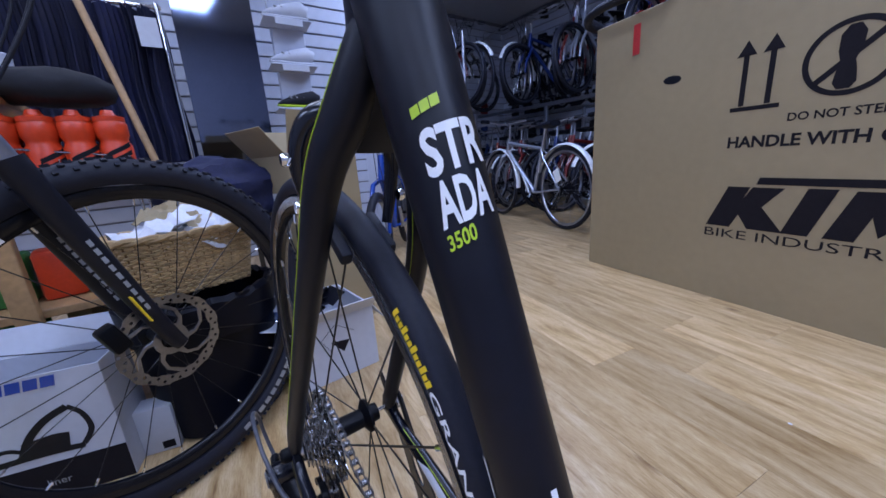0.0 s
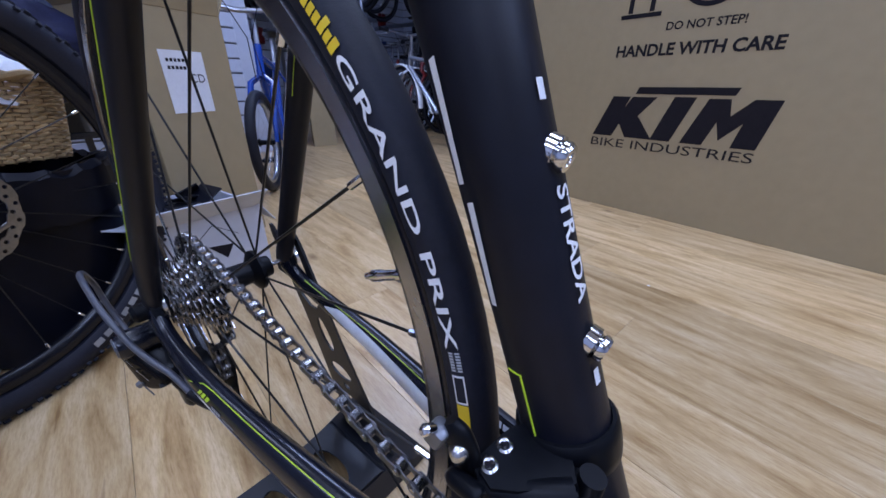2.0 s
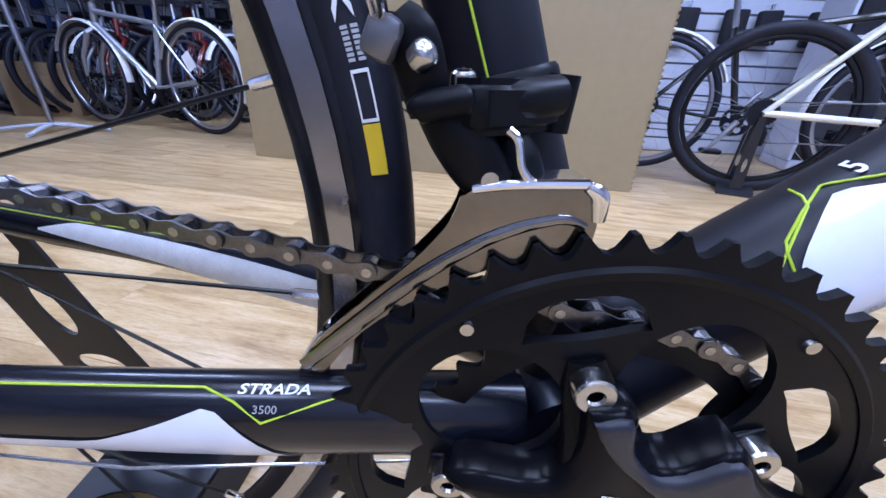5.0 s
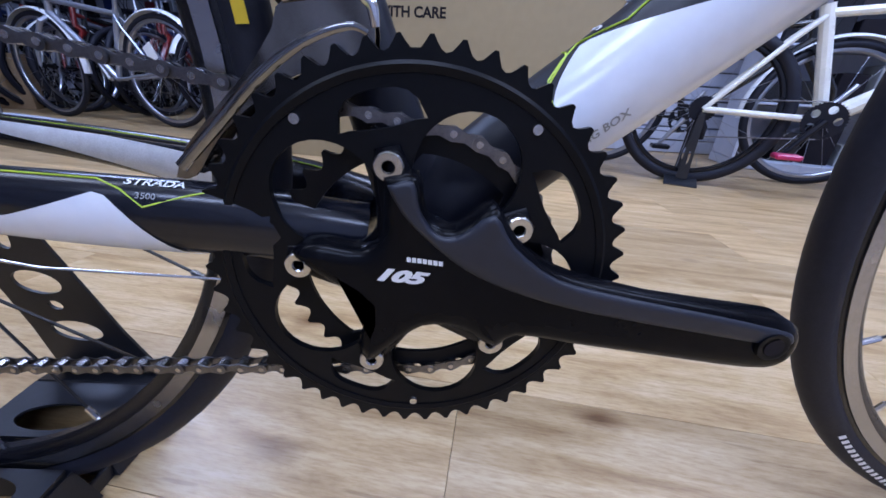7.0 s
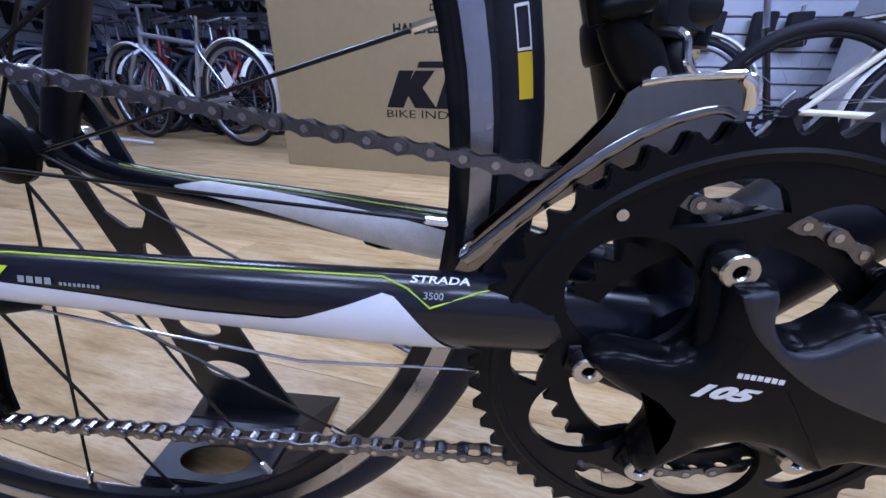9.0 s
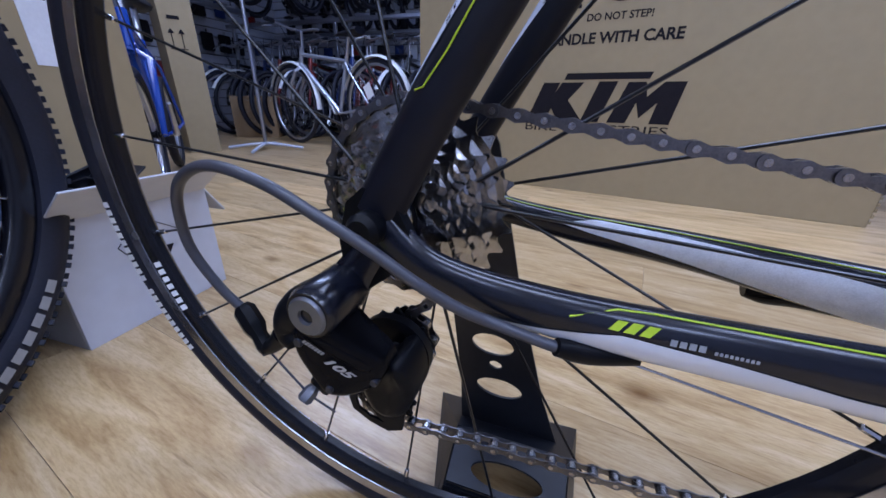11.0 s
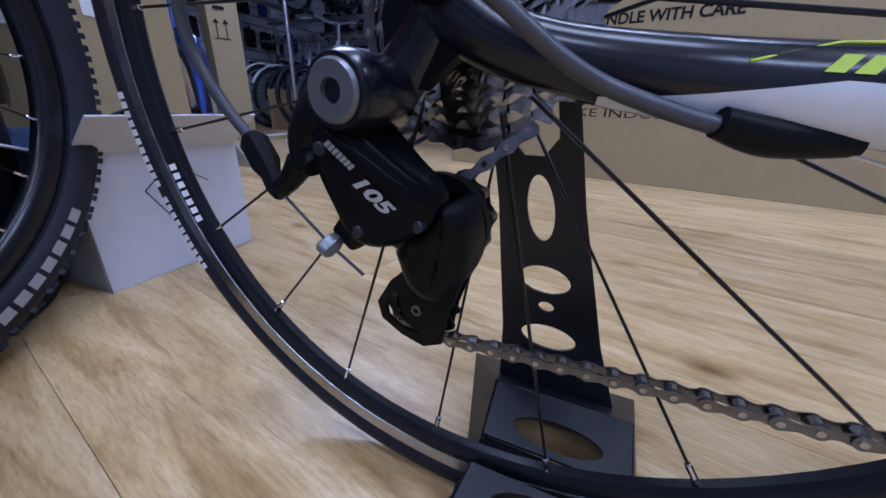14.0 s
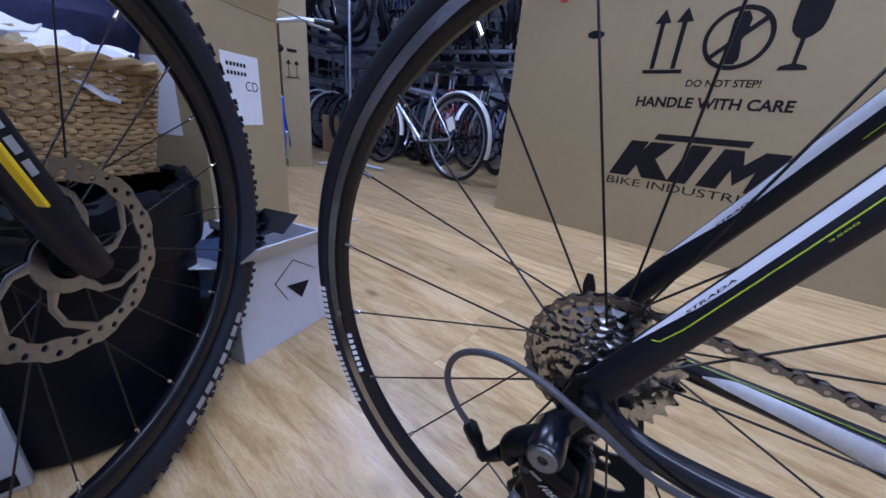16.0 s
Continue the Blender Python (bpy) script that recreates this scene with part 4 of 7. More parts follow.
limb("b_knuckle", [(-0.426, -0.084, 0.3125, 0.0120, 0.9), (-0.439, -0.086, 0.3060, 0.0110, 0.9), (-0.4470, -0.087, 0.2975, 0.0095, 0.9), (-0.4475, -0.089, 0.2900, 0.0075, 0.9), (-0.4430, -0.092, 0.2865, 0.0045, 0.8)], M["anodised_black"], rd, n=5, seg=16)
link_front = lambda x, z: -0.0975 + 0.50 * (x + 0.430)
pillow("outer_link", [(-0.4365, 0.300), (-0.431, 0.3055), (-0.423, 0.3015), (-0.411, 0.2895), (-0.400, 0.279), (-0.3985, 0.269), (-0.406, 0.2605), (-0.418, 0.2565), (-0.4275, 0.2610), (-0.4325, 0.274), (-0.4365, 0.288)], -0.066, link_front, 0.0036, M["crank_black"], rd, "angular black outer link")
pillow("link_facet", [(-0.4325, 0.2990), (-0.4290, 0.3008), (-0.4150, 0.2880), (-0.4035, 0.2775), (-0.4045, 0.2725), (-0.4100, 0.2750), (-0.4220, 0.2865)], -0.082, lambda x, z: link_front(x, z) - 0.0007, 0.0014, M["crank_black"], rd, "raised face")
limb("inner_link", [(-0.440, -0.076, 0.292, 0.009, 0.5), (-0.431, -0.073, 0.270, 0.0115, 0.5), (-0.416, -0.064, 0.254, 0.0115, 0.6), (-0.408, -0.058, 0.247, 0.010, 0.6)], M["anodised_black"], rd, n=5, seg=16)
pillow("p_knuckle", [(-0.424, 0.246), (-0.418, 0.230), (-0.407, 0.224), (-0.395, 0.230), (-0.3880, 0.247), (-0.3890, 0.263), (-0.395, 0.272), (-0.402, 0.268), (-0.408, 0.260), (-0.418, 0.256)], -0.043, lambda x, z: -0.072 - 0.30 * max(0.0, z - 0.250), 0.006, M["anodised_black"], rd)
for x, z in ((-0.4335, 0.2945), (-0.4035, 0.2655), (-0.4240, 0.2640)):
    bm = B()
    add_lathe(bm, [(0.0, 0.0), (0.0020, 0.0), (0.0025, 0.0006), (0.0025, 0.005), (0.0, 0.005)], 14, Matrix.Translation((x, link_front(x, z) - 0.0006, z)), closed=False)
    part("pivot_pin", bm, M["crank_grey"], rd)
td, tn = Vector((0.61, 0.31, -0.73)).normalized(), Vector((0.73, 0.0, 0.61)).normalized()
w = letters("105", 0.0078, shear=0.25, bold=0.0003)
bm = B()
add_word(bm, w, lambda u, v: Vector((-0.4220, -0.0952, 0.2835)) + td * (u * 0.0172 / w[2]) + tn * (v - 0.002))
part("model_number", bm, M["decal_pale"], rd, "pale number")
bm = B()
bars(bm, 0.0, 0.0, 0.0125, 0.0028, 7, lambda u, v: Vector((-0.4310, -0.0996, 0.2960)) + td * u + tn * v, 0.1, 0.2)
tagged(part("maker_mark", bm, M["decal_grey"], rd), kind="stuff")
# the open hooked cage and the curved chain guard
for y in (-0.0385, -0.0225):
    bm = B()
    rim = [(-0.446, 0.214), (-0.4560, 0.198), (-0.4535, 0.187), (-0.440, 0.1785), (-0.425, 0.174), (-0.413, 0.179), (-0.409, 0.200), (-0.398, 0.230), (-0.391, 0.252), (-0.398, 0.269), (-0.414, 0.275), (-0.432, 0.262), (-0.434, 0.240), (-0.437, 0.222)]
    add_plate(bm, rim, [[(-0.4500, 0.1985), (-0.4445, 0.2070), (-0.4395, 0.2045), (-0.4395, 0.1960), (-0.4330, 0.1860), (-0.4270, 0.1815), (-0.4400, 0.1840), (-0.4490, 0.1900)]], y - 0.0011, y + 0.0011)
    part("cage_plate", bm, M["anodised_black"], rd)
bm = B()
arc_at = lambda r, a: (UP[0] + r * math.cos(radians(a)), UP[1] + r * math.sin(radians(a)))
add_plate(bm, [arc_at(0.0255, 165 - 9.5 * k) for k in range(22)] + [arc_at(0.0185, 165 - 9.5 * k) for k in range(21, -1, -1)], [], -0.0465, -0.0400)
part("chain_guard", bm, M["anodised_black"], rd)
for c in (UP, LO):
    g = gear("jockey_wheel", rd, 11, 0.0235, 0.0185, [circle(0, 0, 0.004, 12)] + [circle(0.0115 * math.cos(a), 0.0115 * math.sin(a), 0.0035, 8) for a in (radians(72 * j) for j in range(5))], -0.0012, 0.0012, M["anodised_black"], pose(c[0], RD_Y, c[1]))
    bm = B()
    add_lathe(bm, [(0.0013, -0.0405), (0.0018, -0.0415), (0.0030, -0.0415), (0.0034, -0.0405), (0.0034, -0.020), (0.0013, -0.020)], 14, Matrix.Translation((c[0], 0, c[1])))
    part("pulley_bolt", bm, M["bolt_grey"], rd)
bm = B()
add_lathe(bm, [(0.0, 0.0), (0.0030, 0.0), (0.0042, -0.003), (0.0042, -0.008), (0.003, -0.0095), (0.0, -0.0095)], 6, pose(-0.4370, -0.0900, 0.2585, 35, 30, 0), closed=False)
part("cable_clamp", bm, M["bolt_grey"], rd)
bm = B()
add_box(bm, 0.014, 0.013, 0.011, pose(-0.4325, -0.0845, 0.2605, 0, 40, 0), 0.003, 2)
part("clamp_lug", bm, M["anodised_black"], rd)
bm = B()
add_tube(bm, [(-0.4855, -0.084, 0.2965), (-0.4835, -0.084, 0.2940), (-0.4765, -0.0855, 0.2850), (-0.4735, -0.0865, 0.2810), (-0.4690, -0.088, 0.2765), (-0.4655, -0.089, 0.2735)], [0.0040, 0.0062, 0.0062, 0.0044, 0.0050, 0.0040], 8)
part("barrel_adjuster", bm, M["anodised_black"], rd)
limb("adjuster_arm", [(-0.4680, -0.0885, 0.2755, 0.0045, 0.9), (-0.4615, -0.0885, 0.2790, 0.0045, 0.9), (-0.4540, -0.0880, 0.2870, 0.0060, 0.9)], M["anodised_black"], rd, n=4, seg=12)
bm = B()
add_tube(bm, [(-0.4655, -0.089, 0.2735), (-0.4370, -0.0945, 0.2560), (-0.4260, -0.0900, 0.2435)], 0.0007, 6)
part("inner_wire", bm, M["cable"], rd)
limb("cable_housing", [(x, y, z, 0.0026, 1) for x, y, z in ((-0.4835, -0.084, 0.2940), (-0.4940, -0.087, 0.3090), (-0.5030, -0.090, 0.3310), (-0.5020, -0.0915, 0.3500), (-0.4920, -0.095, 0.3660), (-0.4750, -0.098, 0.3755), (-0.4560, -0.100, 0.3775), (-0.4320, -0.100, 0.3710), (-0.4120, -0.099, 0.3605), (-0.3920, -0.096, 0.3480), (-0.3740, -0.092, 0.3340), (-0.3570, -0.085, 0.3205), (-0.3410, -0.079, 0.3120), (-0.3137, -0.0745, 0.3030), (-0.298, -0.070, 0.301))], M["cable"], bike, "dark grey gear cable loop", n=6, seg=12)
limb("cable_stop", [(-0.316, -0.076, 0.3045, 0.0042, 0.9), (-0.302, -0.071, 0.3005, 0.0052, 0.8), (-0.282, -0.066, 0.299, 0.003, 0.8)], M["anodised_black"], bike, n=5, seg=14)
bm = B()
add_tube(bm, [(-0.298, -0.069, 0.301), (-0.18, -0.054, 0.266), (-0.06, -0.03, 0.246)], 0.0007, 6)
part("shift_wire", bm, M["steel"], bike)

# ---- front derailleur ----
fd = part("front_derailleur", (lambda bm: (add_lathe(bm, [(0.0178, -0.0085), (0.0192, -0.0084), (0.0202, -0.0070), (0.0206, -0.003), (0.0206, 0.003), (0.0202, 0.0070), (0.0192, 0.0084), (0.0178, 0.0085)], 36, pose(seat_x(0.4005), 0, 0.4005, 0, -14, 0) @ pose(0, 0, 0, 90, 0, 0)), bm)[1])(B()), M["anodised_black"], bike, "black band-on front derailleur with a polished steel cage")
bm = B()
add_plate(bm, [(-0.0250, 0.0250), (-0.0330, 0.0120), (-0.0480, 0.0090), (-0.0555, 0.0125), (-0.0585, 0.0220), (-0.0605, 0.0350), (-0.0580, 0.0440), (-0.0500, 0.0475), (-0.0410, 0.0420), (-0.0290, 0.0310)], [], 0.3935, 0.4070, Matrix.Rotation(radians(90), 4, "X"))
bmesh.ops.bevel(bm, geom=[e for e in bm.edges if len(e.link_faces) == 2 and e.calc_face_angle(0) > 0.6], offset=0.0026, segments=3, affect="EDGES")
part("clamp_lug", bm, M["anodised_black"], fd)
limb("clamp_arm", [(-0.0520, -0.0395, 0.4000, 0.0052, 1.0), (-0.0400, -0.0350, 0.4015, 0.0058, 1.0), (-0.0280, -0.0270, 0.4030, 0.0056, 1.0)], M["anodised_black"], fd, n=4, seg=18)
limb("clamp_hinge", [(-0.0260, -0.0205, 0.3925, 0.0046, 1.0), (-0.0245, -0.0205, 0.4085, 0.0046, 1.0)], M["anodised_black"], fd, n=3, seg=14)
for x, y in ((-0.0540, -0.0285), (-0.0545, -0.0385)):
    bm = B()
    add_lathe(bm, [(0.0, 0.0004), (0.0010, -0.0004), (0.0022, -0.0010), (0.0031, -0.0004), (0.0033, 0.0010), (0.0033, 0.0030), (0.0, 0.0030)], 18, pose(x, y, 0.4078, -78, 0, 0), closed=False)
    screw = part("limit_screw", bm, M["steel"], fd, "silver cross head screw")
    bm = B()
    add_box(bm, 0.0030, 0.0006, 0.0007, pose(0, -0.0010, 0, 0, 0, 0))
    add_box(bm, 0.0007, 0.0006, 0.0030, pose(0, -0.0010, 0, 0, 0, 0))
    part("cross_slot", bm, M["print_black"], screw, m=pose(x, y, 0.4078, -78, 0, 0))
limb("pivot_bar", [(-0.0660, -0.0450, 0.3990, 0.0022, 1.0), (-0.0645, -0.0455, 0.4000, 0.0036, 1.0), (-0.0545, -0.0465, 0.4020, 0.0036, 1.0), (-0.0520, -0.0468, 0.4025, 0.0024, 1.0)], M["anodised_black"], fd, n=4, seg=16)
limb("link_body", [(-0.0600, -0.0390, 0.4000, 0.0070, 0.9), (-0.0550, -0.0390, 0.3925, 0.0080, 0.9), (-0.0490, -0.0385, 0.3840, 0.0078, 0.8), (-0.0440, -0.0385, 0.3790, 0.0060, 0.7)], M["anodised_black"], fd, n=5, seg=16)
limb("inner_link", [(-0.0440, -0.0270, 0.3960, 0.0070, 0.8), (-0.0380, -0.0330, 0.3860, 0.0066, 0.8), (-0.0340, -0.0350, 0.3790, 0.0050, 0.7)], M["anodised_black"], fd, n=5, seg=14)
limb("cable_arm", [(-0.0630, -0.0380, 0.3980, 0.0055, 0.6), (-0.0650, -0.0390, 0.4080, 0.0066, 0.6), (-0.0675, -0.0400, 0.4160, 0.0064, 0.6), (-0.0705, -0.0405, 0.4205, 0.0040, 0.6)], M["anodised_black"], fd, "black lever lobe", n=5, seg=18)
bm = B()
add_lathe(bm, [(0.0, -0.0022), (0.0016, -0.0020), (0.0030, -0.0012), (0.0036, 0.0), (0.0036, 0.0030), (0.0, 0.0030)], 20, pose(-0.0635, -0.0440, 0.4120, -25, 0, 50), closed=False)
part("lever_bolt", bm, M["steel"], fd, "polished round bolt head")
bm = B()
add_box(bm, 0.008, 0.008, 0.0100, pose(-0.0735, -0.0440, 0.4150, 0, 25, 0), 0.002, 2)
part("cable_seat", bm, M["bolt_grey"], fd, "worn steel cable seat")
bm = B()
add_lathe(bm, [(0.0, -0.0035), (0.0016, -0.0030), (0.0022, -0.0022), (0.0022, 0.003), (0.0, 0.003)], 16, pose(-0.0735, -0.0490, 0.4215, -40, 0, 0), closed=False)
part("cable_bolt", bm, M["chrome"], fd, "chrome cable bolt")
for x, y, z in ((-0.0590, -0.0435, 0.3975), (-0.0465, -0.0455, 0.3825)):
    bm = B()
    add_tube(bm, [(x, y, z), (x, y + 0.012, z)], 0.0024, 12, up=(1, 0, 0))
    part("pivot_pin", bm, M["steel"], fd)
CAGE = [(-0.1105, 0.3095), (-0.1015, 0.3105), (-0.0860, 0.3290), (-0.0660, 0.3445), (-0.0440, 0.3560), (-0.0193, 0.3617), (-0.0165, 0.3745), (-0.0205, 0.3820), (-0.0505, 0.3800), (-0.0570, 0.3700), (-0.0685, 0.3565), (-0.0880, 0.3380), (-0.1035, 0.3225)]
for y, lab in ((-0.0437, "bright bowed outer cage plate"), (-0.0315, "")):
    bm = B()
    add_plate(bm, [(p[0], p[1]) for p in spline(CAGE + CAGE[:1], 3)][:-1], [], y - 0.0007, y + 0.0007)
    for v in bm.verts:
        v.co.y += 26.0 * max(0.0, -0.062 - v.co.x) * max(0.0, v.co.x + 0.125) * 0.05
    part("cage_plate", bm, M["cage_steel"], fd, lab)
limb("cage_rib", [(-0.1070, -0.0440, 0.3145, 0.0026, 0.35), (-0.0880, -0.0442, 0.3320, 0.0026, 0.35), (-0.0660, -0.0446, 0.3520, 0.0024, 0.40), (-0.0450, -0.0446, 0.3660, 0.0020, 0.45), (-0.0270, -0.0444, 0.3720, 0.0016, 0.45), (-0.0190, -0.0442, 0.3700, 0.0012, 0.45)], M["dark_steel"], fd, "polished raised rib", n=6, seg=10)
limb("cage_top", [(-0.0510, -0.0445, 0.3800, 0.0013, 1.0), (-0.0400, -0.0447, 0.3816, 0.0015, 1.0), (-0.0205, -0.0445, 0.3822, 0.0015, 1.0)], M["chrome"], fd, n=4, seg=10)
bm = B()
add_box(bm, 0.030, 0.0125, 0.0014, pose(-0.0355, -0.0376, 0.3818, 0, -4, 0), 0.0005)
part("cage_bridge", bm, M["chrome"], fd)
bm = B()
add_box(bm, 0.0085, 0.0130, 0.0060, pose(-0.1045, -0.0376, 0.3165, 0, -45, 0), 0.0018, 2)
part("cage_bridge", bm, M["chrome"], fd)
limb("cage_arch", [(-0.0425, -0.0430, 0.3950, 0.0013, 1.0), (-0.0400, -0.0440, 0.3925, 0.0013, 1.0), (-0.0385, -0.0445, 0.3860, 0.0013, 1.0), (-0.0350, -0.0447, 0.3822, 0.0013, 1.0), (-0.0300, -0.0447, 0.3818, 0.0013, 1.0)], M["chrome"], fd, n=5, seg=10)
limb("nose_tab", [(-0.0205, -0.0445, 0.3815, 0.0018, 1.0), (-0.0170, -0.0450, 0.3790, 0.0024, 0.7), (-0.0160, -0.0445, 0.3720, 0.0018, 0.7)], M["chrome"], fd, n=4, seg=10)

# ---- rear brake ----
brake = limb("rear_brake", [(-0.212, 0.0, 0.700, 0.012, 1.2), (-0.232, 0.0, 0.712, 0.013, 1.2), (-0.243, 0.0, 0.716, 0.008, 1.0)], M["gloss_black"], bike, "glossy black dual pivot rim brake", n=4, seg=16)
for s in (-1, 1):
    limb("caliper_arm", [(-0.236, s * 0.004, 0.722, 0.009, 1.0), (-0.247, s * 0.028, 0.716, 0.0085, 0.9), (-0.258, s * 0.038, 0.690, 0.0075, 0.9), (-0.262, s * 0.034, 0.655, 0.006, 0.9), (-0.262, s * 0.028, 0.632, 0.005, 0.9)], M["gloss_black"], brake, n=6, seg=14)
    bm = B()
    add_box(bm, 0.046, 0.010, 0.012, pose(-0.26, s * 0.019, 0.625, 0, 35, 0), 0.003, 2)
    part("brake_pad", bm, M["rubber"], brake)
    for z in (0.69, 0.655):
        bm = B()
        add_lathe(bm, [(0.0, -0.006), (0.004, -0.006), (0.005, -0.004), (0.005, 0.0), (0.0, 0.0)], 14, pose(-0.259, s * (0.044 if z > 0.67 else 0.040), z, 0, 0, 0 if s < 0 else 180), closed=False)
        part("caliper_bolt", bm, M["chrome"], brake)

# ---- bottle cage bolts, valve, fork ----
for z in (0.510, 0.446):
    m = Matrix.Translation((seat_x(z) + 0.0188, 0, z)) @ pose(0, 0, 0, 0, 18.5, 0) @ pose(0, 0, 0, 0, 0, 90)
    bm = B()
    add_lathe(bm, [(0.0018, -0.0035), (0.0022, -0.0052), (0.0044, -0.0052), (0.0052, -0.0038), (0.0052, -0.0022), (0.0040, -0.0018), (0.0060, -0.0008), (0.0060, 0.003), (0.0018, 0.003)], 20, m)
    part("cage_bolt", bm, M["chrome"], bike, "silver bottle cage bolt")
va = math.atan2(0.439 - RZ, -0.142 - RX)
bm = B()
dv = Vector((math.cos(va), 0, math.sin(va)))
add_tube(bm, [dv * 0.291, dv * 0.286, dv * 0.2855, dv * 0.272, dv * 0.270, dv * 0.262, dv * 0.261, dv * 0.256], [0.0045, 0.0045, 0.0030, 0.0030, 0.0035, 0.0035, 0.0022, 0.0020], 12)
part("valve", bm, M["chrome"], rear_wheel, "threaded brass valve")
for s in (-1, 1):
    limb("fork_blade", [(0.425, s * 0.018, 0.66, 0.017, 0.8), (0.45, s * 0.042, 0.60, 0.016, 0.6), (0.50, s * 0.050, 0.50, 0.013, 0.6), (0.555, s * 0.051, 0.39, 0.010, 0.6), (FX, s * 0.050, FZ, 0.009, 0.5)], M["matt_black"], bike)

# ---- decals on the frame ----
SEAT_S = [k / 7 for k in range(8)]
seat_skin = surf(SEAT_ROWS)


def on_seat(phi, z, lift=0.0005):
    """On the seat tube: phi in degrees from the front towards the drive side, z the height."""
    s = float(np.interp(z, [r[2] for r in SEAT_ROWS], SEAT_S))
    return seat_skin(s, 270 - phi, lift)


def subdivided(word, rounds=2):
    """The word cut finer, so that it can bend."""
    tmp = B()
    vs = [tmp.verts.new(v) for v in word[0]]
    for f in word[1]:
        tmp.faces.new([vs[i] for i in f])
    bmesh.ops.triangulate(tmp, faces=tmp.faces[:])
    for _ in range(rounds):
        bmesh.ops.subdivide_edges(tmp, edges=[e for e in tmp.edges if e.calc_length() > 0.12 * word[2]], cuts=1)
        bmesh.ops.triangulate(tmp, faces=tmp.faces[:])
    tmp.verts.index_update()
    out = [v.co.copy() for v in tmp.verts], [tuple(v.index for v in f.verts) for f in tmp.faces], word[2]
    tmp.free()
    return out


def seat_word(text, phi0, width, z0, height, mat, lab, slope=0.0, bold=0.0):
    w = subdivided(letters(text, 1.0, bold=bold))
    top = max(v.y for v in w[0])
    bm = B()
    add_word(bm, w, lambda u, v: on_seat(phi0 - width * u / w[2], z0 + height * v / top - slope * u / w[2]))
    return part("decal_word", bm, mat, bike, lab)


seat_word("STR", 57, 84, 0.6665, 0.0205, M["decal_white"], "large white letters", -0.004, 0.03)
seat_word("ADA", 57, 76, 0.6450, 0.0185, M["decal_white"], "large white letters", -0.003, 0.03)
seat_word("3500", 56, 38, 0.6345, 0.0070, M["lime"], "lime green number", -0.003, 0.02)
bm = B()
bars(bm, 98, 0.6930, 38, 0.0050, 3, lambda u, v: on_seat(156 - u, v + 0.0001 * (u - 98)), -0.9, 0.10)
part("logo_mark", bm, M["lime"], bike)
w = subdivided(letters("STRADA", 1.0, bold=0.02))
bm = B()
add_word(bm, w, lambda u, v: on_seat(4 - 30 * (v - 0.35), 0.4955 - 0.037 * u / w[2]))
part("decal_word", bm, M["decal_white"], bike, "white letters running down the tube")
for z0, z1 in ((0.526, 0.520), (0.434, 0.428)):
    bm = B()
    strip(bm, steps(z0, z1, 3), lambda u: 4.0, lambda u: 14.0, lambda u, q: on_seat(q, u), 3)
    part("decal_patch", bm, M["decal_white"], bike)
for z0, z1, lean in ((0.540, 0.503, 8), (0.497, 0.462, 8)):
    bm = B()
    strip(bm, steps(z0, z1, 10), lambda u: 105 + lean * (z0 - u) / 0.044, lambda u: 116 + lean * (z0 - u) / 0.044, lambda u, q: on_seat(q, u), 3)
    part("decal_stripe", bm, M["decal_white"], bike)
bm = B()
stroke(bm, [(q, 0.436) for q in (126, 118, 110, 103)] + [(103, z) for z in (0.430, 0.420, 0.408)], lambda q, z: on_seat(q, z, 0.0001), 0.0006)
part("pinstripe", bm, M["lime"], bike)

down_skin = surf(DOWN_ROWS)
# white panel on the drive side, widening forward (90 is up, 180 the drive side, 270 below)
bm = B()
strip(bm, steps(0.345, 0.98, 48), ramp((0.345, 150), (0.362, 138), (0.428, 107), (0.44, 112), (0.53, 160), (0.60, 167), (0.98, 176)), ramp((0.345, 226), (0.40, 238), (0.98, 250)), lambda s, q: down_skin(s, q, 0.0006), 10)
part("white_panel", bm, M["white_paint"], bike, "white panel on the down tube")
bm = B()
stroke(bm, [(0.342, 158), (0.347, 142), (0.353, 132), (0.361, 124), (0.395, 110), (0.427, 97), (0.433, 99), (0.455, 111), (0.477, 121), (0.50, 117), (0.55, 107), (0.597, 97), (0.66, 86)], lambda s, q: down_skin(s, q, 0.0001), 0.0007)
part("pinstripe", bm, M["lime"], bike)
bm = B()
stroke(bm, [(0.282, 70), (0.285, 88), (0.285, 112), (0.287, 136), (0.305, 141), (0.328, 143), (0.365, 126), (0.403, 108), (0.410, 98), (0.412, 84)], lambda s, q: down_skin(s, q, 0.0001), 0.0007)
part("pinstripe", bm, M["lime"], bike)
w = subdivided(letters("5", 1.0, bold=0.02))
bm = B()
add_word(bm, w, lambda u, v: down_skin(0.452 + 0.020 * u, 104 - 24 * v, 0.0006))
part("decal_number", bm, M["decal_white"], bike, "white number")
w = subdivided(letters("BIG BOX", 1.0, bold=0.02))
bm = B()
add_word(bm, w, lambda u, v: down_skin(0.353 + 0.075 * u / w[2], 205 - 13 * v, 0.0011))
part("decal_word", bm, M["decal_grey"], bike, "grey letters")

ends = {s: surf([(x, s * y, z, r, f) for x, y, z, r, f in CSTAY]) for s in (-1, 1)}
skin = ends[-1]
